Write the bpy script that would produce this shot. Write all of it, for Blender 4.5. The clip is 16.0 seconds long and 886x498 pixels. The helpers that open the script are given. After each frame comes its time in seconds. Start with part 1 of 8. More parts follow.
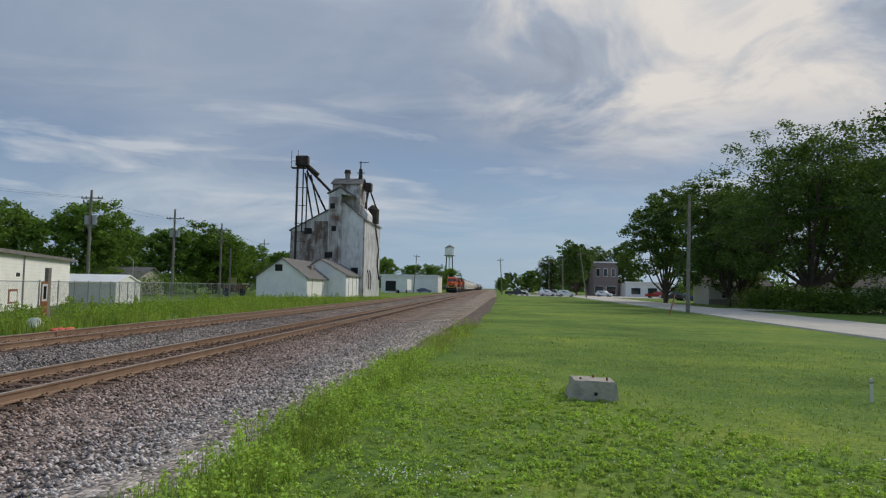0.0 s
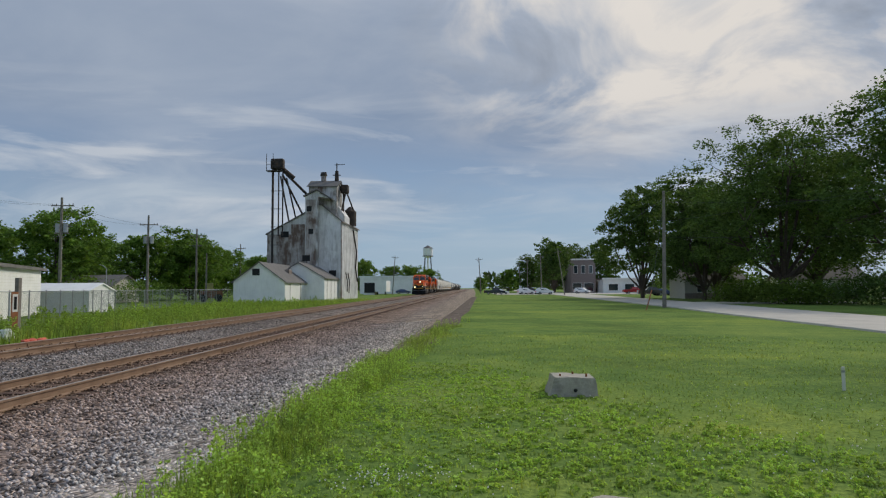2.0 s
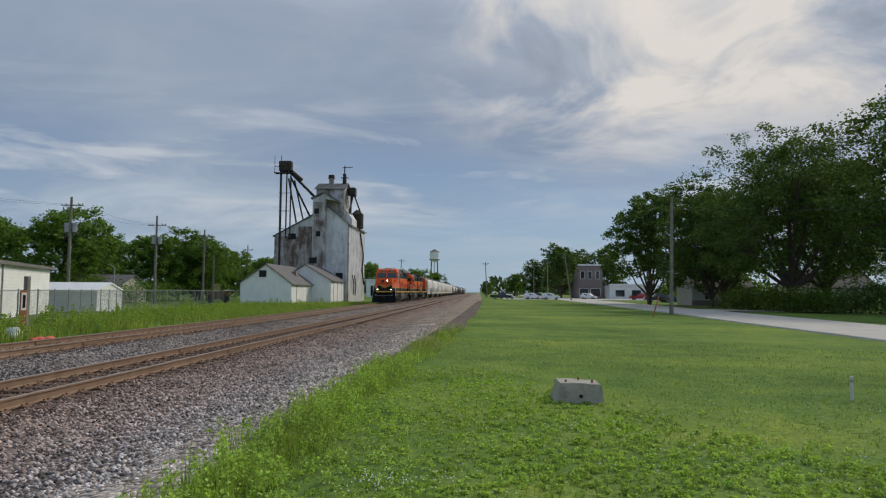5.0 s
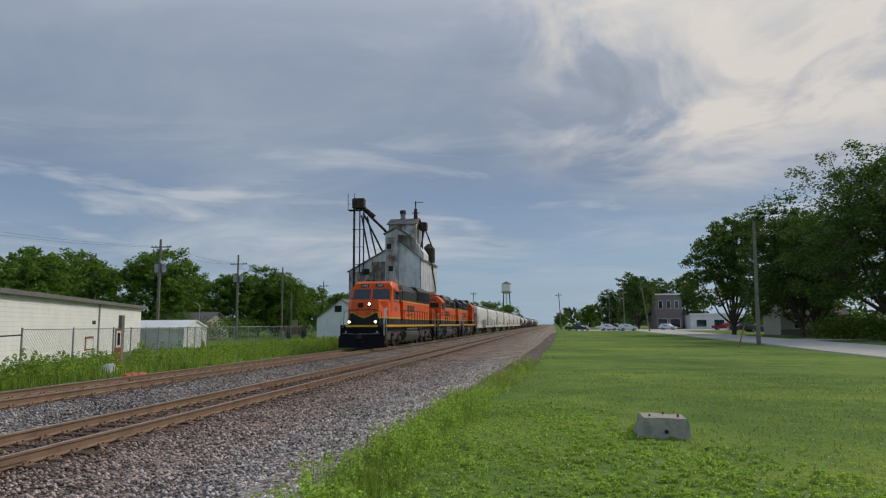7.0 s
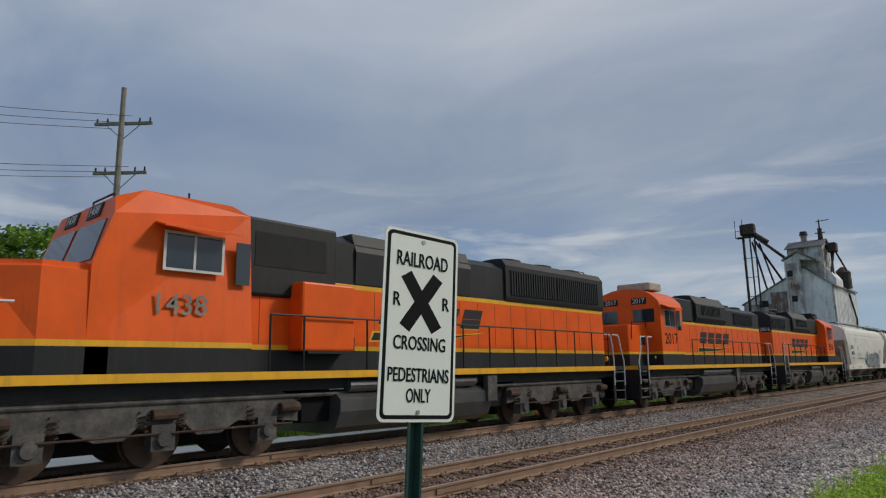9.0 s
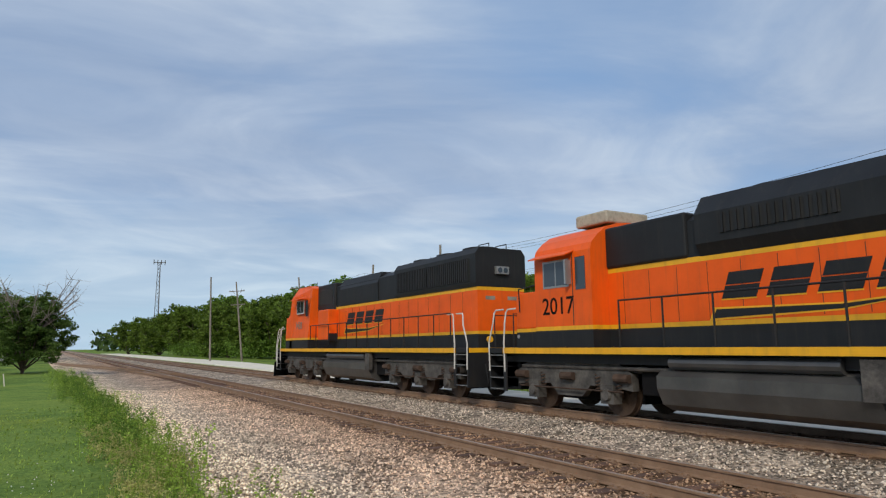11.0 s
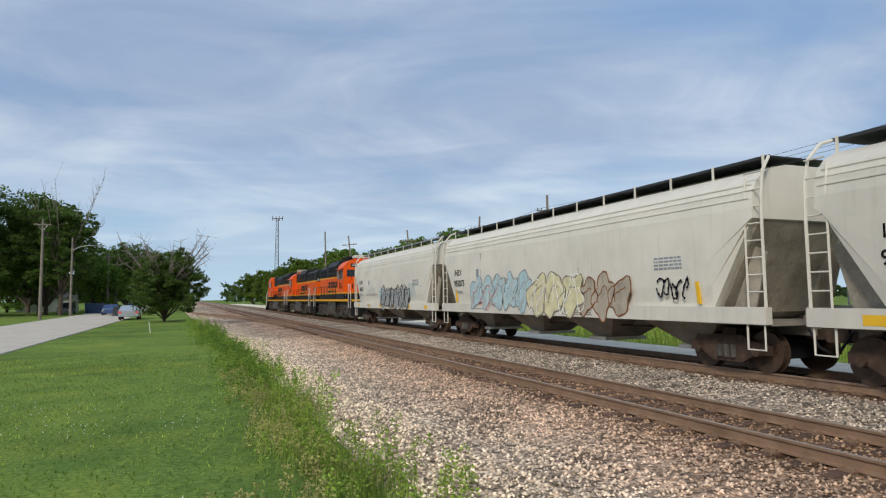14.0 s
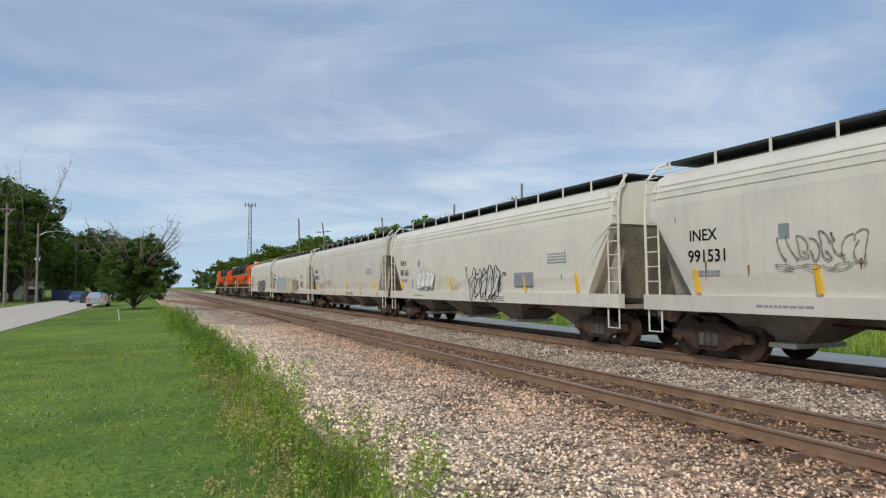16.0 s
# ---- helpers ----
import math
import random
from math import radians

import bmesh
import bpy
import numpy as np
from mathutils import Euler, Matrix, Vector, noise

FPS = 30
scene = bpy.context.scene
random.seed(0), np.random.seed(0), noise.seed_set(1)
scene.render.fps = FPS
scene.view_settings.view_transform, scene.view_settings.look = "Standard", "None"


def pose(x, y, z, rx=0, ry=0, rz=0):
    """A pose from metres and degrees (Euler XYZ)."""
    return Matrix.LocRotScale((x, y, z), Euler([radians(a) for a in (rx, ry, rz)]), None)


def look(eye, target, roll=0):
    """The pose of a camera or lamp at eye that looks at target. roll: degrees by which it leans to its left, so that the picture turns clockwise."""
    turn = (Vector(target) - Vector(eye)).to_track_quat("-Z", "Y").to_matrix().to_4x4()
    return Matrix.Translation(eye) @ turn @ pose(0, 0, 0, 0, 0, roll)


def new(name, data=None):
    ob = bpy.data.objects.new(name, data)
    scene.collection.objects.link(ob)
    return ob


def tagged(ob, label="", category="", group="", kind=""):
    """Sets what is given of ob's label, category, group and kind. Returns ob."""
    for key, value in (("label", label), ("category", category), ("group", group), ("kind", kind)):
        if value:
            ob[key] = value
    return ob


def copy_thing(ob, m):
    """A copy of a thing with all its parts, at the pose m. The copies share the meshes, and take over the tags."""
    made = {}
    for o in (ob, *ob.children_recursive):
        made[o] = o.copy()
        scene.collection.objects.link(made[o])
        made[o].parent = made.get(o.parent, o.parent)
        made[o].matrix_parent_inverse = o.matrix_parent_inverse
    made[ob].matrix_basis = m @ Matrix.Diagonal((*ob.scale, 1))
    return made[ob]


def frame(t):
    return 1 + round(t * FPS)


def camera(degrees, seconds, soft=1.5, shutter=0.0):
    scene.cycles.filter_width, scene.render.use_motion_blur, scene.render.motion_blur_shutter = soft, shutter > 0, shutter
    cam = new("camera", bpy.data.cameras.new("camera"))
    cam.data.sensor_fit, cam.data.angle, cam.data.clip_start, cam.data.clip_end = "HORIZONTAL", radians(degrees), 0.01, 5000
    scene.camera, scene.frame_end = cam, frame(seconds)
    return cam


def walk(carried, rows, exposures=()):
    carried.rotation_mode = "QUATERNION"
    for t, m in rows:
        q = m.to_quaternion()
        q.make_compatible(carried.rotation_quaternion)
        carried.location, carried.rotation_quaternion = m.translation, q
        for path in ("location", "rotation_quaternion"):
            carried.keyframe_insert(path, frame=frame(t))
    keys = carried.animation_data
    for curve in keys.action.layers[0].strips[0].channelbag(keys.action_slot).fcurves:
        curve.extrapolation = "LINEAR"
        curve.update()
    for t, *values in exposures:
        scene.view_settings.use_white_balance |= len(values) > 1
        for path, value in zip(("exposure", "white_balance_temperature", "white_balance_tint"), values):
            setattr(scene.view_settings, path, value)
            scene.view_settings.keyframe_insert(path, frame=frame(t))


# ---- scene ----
cam = camera(68.1, 16.0, soft=1.2, shutter=0.0)
# the camera turns on the spot, held an arm's length before the body
EYE = 1.78
ARM = 0.4


def held(yaw, pitch, roll):
    # turned round to the south the arms are held higher and nearer to the line
    a = radians(yaw)
    k = min(1.0, max(0.0, (yaw - 20.0) / 100.0))
    return pose(-ARM * math.sin(a) - 0.2 * k, ARM * math.cos(a) - ARM, EYE + 0.10 * k, 90 + pitch, roll, yaw)


walk(cam, [
    (0.0, held(4.43, 3.34, -1.09)),
    (0.5, held(3.06, 3.12, -0.53)),
    (1.0, held(2.50, 3.18, 0.08)),
    (1.5, held(2.48, 3.30, 0.35)),
    (2.0, held(2.61, 3.39, 0.28)),
    (2.5, held(2.66, 3.43, 0.12)),
    (3.0, held(2.65, 3.44, -0.04)),
    (3.5, held(2.65, 3.49, -0.28)),
    (4.0, held(2.75, 3.57, -0.35)),
    (6.5, held(6.70, 5.27, -0.07)),
    (7.0, held(9.46, 6.58, 0.37)),
    (7.5, held(13.36, 8.04, 0.84)),
    (8.0, held(18.69, 9.42, 1.22)),
    (8.2, held(20.71, 9.67, 1.19)),
    (8.6, held(27.50, 9.90, 1.10)),
    (9.3, held(58.00, 10.60, 0.80)),
    (9.9, held(96.00, 10.70, 0.50)),
    (10.3, held(120.63, 10.42, 0.30)),
    (10.5, held(133.30, 10.75, 1.76)),
    (10.8, held(144.97, 9.79, 0.39)),
    (11.0, held(149.49, 8.38, 0.54)),
    (11.5, held(153.52, 6.25, -1.00)),
    (12.0, held(154.75, 5.09, -1.07)),
    (12.5, held(156.35, 4.54, -0.25)),
    (13.0, held(157.64, 4.34, 0.22)),
    (13.5, held(158.48, 4.28, 0.49)),
    (14.0, held(158.77, 4.24, 0.53)),
    (14.5, held(158.71, 4.11, 0.52)),
    (15.0, held(158.53, 3.85, 0.56)),
    (15.5, held(157.77, 3.48, 0.48)),
    (16.0, held(156.55, 3.16, 0.35)),
], exposures=[(0.0, -0.12), (4.2, -0.12), (8.2, -0.26), (10.3, -0.05), (12.0, 0.05), (16.0, 0.05)])

# ---- world and sun ----
SUN_AZ, SUN_EL = 45.0, 36.0          # degrees clockwise from +y, and above the horizon
sun_dir = Vector((math.sin(radians(SUN_AZ)) * math.cos(radians(SUN_EL)), math.cos(radians(SUN_AZ)) * math.cos(radians(SUN_EL)), math.sin(radians(SUN_EL))))
sun = new("sun", bpy.data.lights.new("sun", "SUN"))
sun.data.energy, sun.data.angle, sun.data.color = 2.2, radians(9), (1.0, 0.93, 0.82)
sun.matrix_world = look(sun_dir * 100, (0, 0, 0))


def link(nt, a, b):
    nt.links.new(a, b)


def math_node(nt, op, a, b=None, c=None):
    n = nt.nodes.new("ShaderNodeMath")
    n.operation = op
    for i, v in enumerate((a, b, c)):
        if v is None:
            continue
        if isinstance(v, (int, float)):
            n.inputs[i].default_value = v
        else:
            link(nt, v, n.inputs[i])
    return n.outputs[0]


def ramp(nt, fac, stops):
    n = nt.nodes.new("ShaderNodeValToRGB")
    el = n.color_ramp.elements
    while len(el) < len(stops):
        el.new(0.5)
    for e, (p, c) in zip(el, stops):
        e.position = p
        e.color = (*c, 1) if len(c) == 3 else c
    link(nt, fac, n.inputs[0])
    return n.outputs[0]


def mix(nt, fac, a, b, blend="MIX"):
    n = nt.nodes.new("ShaderNodeMix")
    n.data_type, n.blend_type = "RGBA", blend
    for sock, v in ((n.inputs[0], fac), (n.inputs[6], a), (n.inputs[7], b)):
        if isinstance(v, (int, float)):
            sock.default_value = v
        elif isinstance(v, tuple):
            sock.default_value = (*v, 1) if len(v) == 3 else v
        else:
            link(nt, v, sock)
    return n.outputs[2]


def noise_node(nt, vec, scale, detail=4, rough=0.55, dist=0.0):
    n = nt.nodes.new("ShaderNodeTexNoise")
    n.inputs["Scale"].default_value, n.inputs["Detail"].default_value = scale, detail
    n.inputs["Roughness"].default_value, n.inputs["Distortion"].default_value = rough, dist
    if vec is not None:
        link(nt, vec, n.inputs["Vector"])
    return n.outputs["Fac"]


def mapped(nt, vec, scale, loc=(0, 0, 0), rot=(0, 0, 0)):
    n = nt.nodes.new("ShaderNodeMapping")
    n.inputs["Scale"].default_value, n.inputs["Location"].default_value = scale, loc
    n.inputs["Rotation"].default_value = [radians(a) for a in rot]
    link(nt, vec, n.inputs["Vector"])
    return n.outputs[0]


def build_world():
    w = bpy.data.worlds.new("sky")
    scene.world = w
    w.use_nodes = True
    nt = w.node_tree
    nt.nodes.clear()
    sky = nt.nodes.new("ShaderNodeTexSky")
    sky.sky_type, sky.sun_disc = "NISHITA", False
    sky.sun_elevation, sky.sun_rotation = radians(SUN_EL), radians(SUN_AZ)
    sky.air_density, sky.dust_density, sky.ozone_density = 1.0, 0.6, 1.4
    tc = nt.nodes.new("ShaderNodeTexCoord")
    sep = nt.nodes.new("ShaderNodeSeparateXYZ")
    link(nt, tc.outputs["Generated"], sep.inputs[0])
    x, y, z = sep.outputs
    # the layer of cloud is a flat sheet overhead
    zz = math_node(nt, "ADD", math_node(nt, "MAXIMUM", z, 0.0), 0.16)
    com = nt.nodes.new("ShaderNodeCombineXYZ")
    link(nt, math_node(nt, "DIVIDE", x, zz), com.inputs[0])
    link(nt, math_node(nt, "DIVIDE", y, zz), com.inputs[1])
    big = noise_node(nt, mapped(nt, com.outputs[0], (0.36, 0.46, 1), (3.1, 1.7, 0), (0, 0, 25)), 1.0, 6, 0.48, 0.7)
    fine = noise_node(nt, mapped(nt, com.outputs[0], (0.75, 1.05, 1), (7.3, 2.2, 0), (0, 0, 12)), 1.3, 7, 0.55, 0.8)
    dot = nt.nodes.new("ShaderNodeVectorMath")
    dot.operation = "DOT_PRODUCT"
    link(nt, tc.outputs["Generated"], dot.inputs[0])
    dot.inputs[1].default_value = sun_dir
    glow = math_node(nt, "POWER", math_node(nt, "MAXIMUM", dot.outputs["Value"], 0.0), 5.0)
    cover = math_node(nt, "ADD", math_node(nt, "MULTIPLY", big, 0.72), math_node(nt, "MULTIPLY", fine, 0.30))
    mask = ramp(nt, cover, [(0.38, (0, 0, 0)), (0.52, (0.62, 0.62, 0.62)), (0.68, (1, 1, 1))])
    # cloud: grey-blue where thick, white where thin and near the sun
    shade = ramp(nt, fine, [(0.32, (0.25, 0.31, 0.43)), (0.52, (0.36, 0.42, 0.53)), (0.70, (0.51, 0.56, 0.635))])
    bright = ramp(nt, fine, [(0.42, (0.10, 0.10, 0.10)), (0.60, (1, 1, 1))])
    lit = mix(nt, math_node(nt, "MULTIPLY", math_node(nt, "MINIMUM", math_node(nt, "MULTIPLY", glow, 1.6), 1.0), bright), shade, (1.0, 0.93, 0.84))
    base = mix(nt, 1.0, sky.outputs[0], (0.062, 0.062, 0.062), "MULTIPLY")
    base = mix(nt, 0.6, base, (0.25, 0.39, 0.64))
    low = ramp(nt, math_node(nt, "MAXIMUM", z, 0.0), [(0.0, (1, 1, 1)), (0.22, (0, 0, 0))])
    hazy = mix(nt, math_node(nt, "MULTIPLY", low, 0.55), mix(nt, mask, base, lit), (0.43, 0.59, 0.71))
    # a grey deck hangs over the north, paler towards the zenith
    up = math_node(nt, "MAXIMUM", z, 0.0)
    side = ramp(nt, math_node(nt, "ADD", math_node(nt, "MULTIPLY", y, 0.5), 0.5), [(0.5, (0, 0, 0)), (0.8, (1, 1, 1))])
    deck = ramp(nt, up, [(0.15, (0, 0, 0)), (0.24, (0.75, 0.75, 0.75)), (0.36, (0.7, 0.7, 0.7)), (0.46, (0, 0, 0))])
    hazy = mix(nt, math_node(nt, "MULTIPLY", deck, side), hazy, mix(nt, fine, (0.21, 0.28, 0.40), (0.41, 0.48, 0.59)))
    high = ramp(nt, up, [(0.36, (0, 0, 0)), (0.47, (0.65, 0.65, 0.65))])
    hazy = mix(nt, math_node(nt, "MULTIPLY", high, side), hazy, mix(nt, fine, (0.48, 0.54, 0.63), (0.72, 0.75, 0.79)))
    # broken heaps lit from behind, towards the hidden sun
    heap_dir = Vector((math.sin(radians(22)) * math.cos(radians(27)), math.cos(radians(22)) * math.cos(radians(27)), math.sin(radians(27))))
    near_sun = nt.nodes.new("ShaderNodeVectorMath")
    near_sun.operation = "DOT_PRODUCT"
    link(nt, tc.outputs["Generated"], near_sun.inputs[0])
    near_sun.inputs[1].default_value = heap_dir
    win = ramp(nt, near_sun.outputs["Value"], [(0.89, (0, 0, 0)), (0.955, (1, 1, 1))])
    win = math_node(nt, "MULTIPLY", win, ramp(nt, up, [(0.16, (0, 0, 0)), (0.27, (1, 1, 1))]))
    com3 = nt.nodes.new("ShaderNodeCombineXYZ")
    link(nt, math_node(nt, "MULTIPLY", x, 4.6), com3.inputs[0])
    link(nt, math_node(nt, "MULTIPLY", y, 4.6), com3.inputs[1])
    link(nt, math_node(nt, "MULTIPLY", z, 7.5), com3.inputs[2])
    heap = noise_node(nt, mapped(nt, com3.outputs[0], (1, 1, 1), (2.3, 0.4, 1.1)), 1.0, 8, 0.55, 0.6)
    white = ramp(nt, heap, [(0.42, (0, 0, 0)), (0.57, (1, 1, 1))])
    pit = ramp(nt, heap, [(0.32, (0.7, 0.7, 0.7)), (0.42, (0, 0, 0))])
    hazy = mix(nt, math_node(nt, "MULTIPLY", pit, win), hazy, (0.30, 0.34, 0.41))
    hazy = mix(nt, math_node(nt, "MULTIPLY", math_node(nt, "MULTIPLY", white, win), 0.85), hazy, (0.88, 0.82, 0.75))
    # long low streaks of white cloud
    com2 = nt.nodes.new("ShaderNodeCombineXYZ")
    link(nt, math_node(nt, "MULTIPLY", x, 3.6), com2.inputs[0])
    link(nt, math_node(nt, "MULTIPLY", y, 3.6), com2.inputs[1])
    link(nt, math_node(nt, "MULTIPLY", z, 21.0), com2.inputs[2])
    st = noise_node(nt, com2.outputs[0], 1.0, 7, 0.55, 0.5)
    st = ramp(nt, st, [(0.51, (0, 0, 0)), (0.66, (1, 1, 1))])
    band = ramp(nt, math_node(nt, "MAXIMUM", z, 0.0), [(0.05, (0, 0, 0)), (0.13, (1, 1, 1)), (0.22, (0.8, 0.8, 0.8)), (0.30, (0, 0, 0))])
    north = ramp(nt, math_node(nt, "ADD", math_node(nt, "MULTIPLY", y, 0.5), 0.5), [(0.4, (0.2, 0.2, 0.2)), (0.7, (0.7, 0.7, 0.7))])
    hazy = mix(nt, math_node(nt, "MULTIPLY", math_node(nt, "MULTIPLY", st, band), north), hazy, (0.68, 0.71, 0.75))
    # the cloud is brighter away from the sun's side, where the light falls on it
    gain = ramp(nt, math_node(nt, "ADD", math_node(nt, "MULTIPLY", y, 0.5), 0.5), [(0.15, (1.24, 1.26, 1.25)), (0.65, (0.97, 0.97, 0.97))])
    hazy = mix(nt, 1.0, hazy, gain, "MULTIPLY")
    bg = nt.nodes.new("ShaderNodeBackground")
    bg.inputs["Strength"].default_value = 1.0
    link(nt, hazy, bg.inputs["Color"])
    out = nt.nodes.new("ShaderNodeOutputWorld")
    link(nt, bg.outputs[0], out.inputs[0])


build_world()


# ---- materials ----
def mat(name, color, rough=0.7, metal=0.0, var=0.25, scale=3.0, fine=40.0, bump=0.15, tint=None, streak=0.0, island=0.0, rnd=0.0, spec=0.5, coat=0.0):
    """Colour with variation at two scales, fine relief, and streaks that run down."""
    m = bpy.data.materials.new(name)
    m.use_nodes = True
    nt = m.node_tree
    bs = nt.nodes["Principled BSDF"]
    bs.inputs["Roughness"].default_value, bs.inputs["Metallic"].default_value = rough, metal
    bs.inputs["Specular IOR Level"].default_value = spec
    bs.inputs["Coat Weight"].default_value = coat
    geo = nt.nodes.new("ShaderNodeTexCoord").outputs["Object"]
    big = noise_node(nt, geo, scale, 5, 0.6)
    small = noise_node(nt, geo, fine, 3, 0.6)
    dark = tuple(c * (1 - var) for c in color)
    light = tuple(min(1, c * (1 + var * 0.8)) for c in color)
    col = ramp(nt, big, [(0.3, dark), (0.5, color), (0.72, tint or light)])
    col = mix(nt, 0.5 * var, col, ramp(nt, small, [(0.3, dark), (0.7, light)]))
    if streak:
        s = noise_node(nt, mapped(nt, geo, (3.0, 3.0, 0.25)), 2.2, 5, 0.65)
        col = mix(nt, math_node(nt, "MULTIPLY", ramp(nt, s, [(0.52, (0, 0, 0)), (0.72, (1, 1, 1))]), streak), col, (0.10, 0.075, 0.055))
    if island:
        r = nt.nodes.new("ShaderNodeNewGeometry").outputs["Random Per Island"]
        col = mix(nt, 1.0, col, ramp(nt, r, [(0.0, (1 - island,) * 3), (1.0, (1 + island,) * 3)]), "MULTIPLY")
    if rnd:
        r = nt.nodes.new("ShaderNodeObjectInfo").outputs["Random"]
        col = mix(nt, 1.0, col, ramp(nt, r, [(0.0, (1 - rnd,) * 3), (1.0, (1 + rnd * 0.6,) * 3)]), "MULTIPLY")
    link(nt, col, bs.inputs["Base Color"])
    if bump:
        b = nt.nodes.new("ShaderNodeBump")
        b.inputs["Strength"].default_value, b.inputs["Distance"].default_value = bump, 0.02
        link(nt, small, b.inputs["Height"])
        link(nt, b.outputs[0], bs.inputs["Normal"])
    return m


def leaf_mat(name, color, var=0.45):
    # leaves let part of the light through
    m = mat(name, color, 0.65, var=0.3, scale=0.6, fine=6, bump=0, island=var, spec=0.2)
    nt = m.node_tree
    bs = nt.nodes["Principled BSDF"]
    tr = nt.nodes.new("ShaderNodeBsdfTranslucent")
    link(nt, mix(nt, 1.0, bs.inputs["Base Color"].links[0].from_socket, (1.25, 1.2, 0.7), "MULTIPLY"), tr.inputs["Color"])
    ms = nt.nodes.new("ShaderNodeMixShader")
    ms.inputs[0].default_value = 0.38
    link(nt, bs.outputs[0], ms.inputs[1])
    link(nt, tr.outputs[0], ms.inputs[2])
    link(nt, ms.outputs[0], nt.nodes["Material Output"].inputs[0])
    return m


def glow_mat(name, color, strength):
    m = bpy.data.materials.new(name)
    m.use_nodes = True
    bs = m.node_tree.nodes["Principled BSDF"]
    bs.inputs["Base Color"].default_value = (*color, 1)
    bs.inputs["Emission Color"].default_value, bs.inputs["Emission Strength"].default_value = (*color, 1), strength
    return m


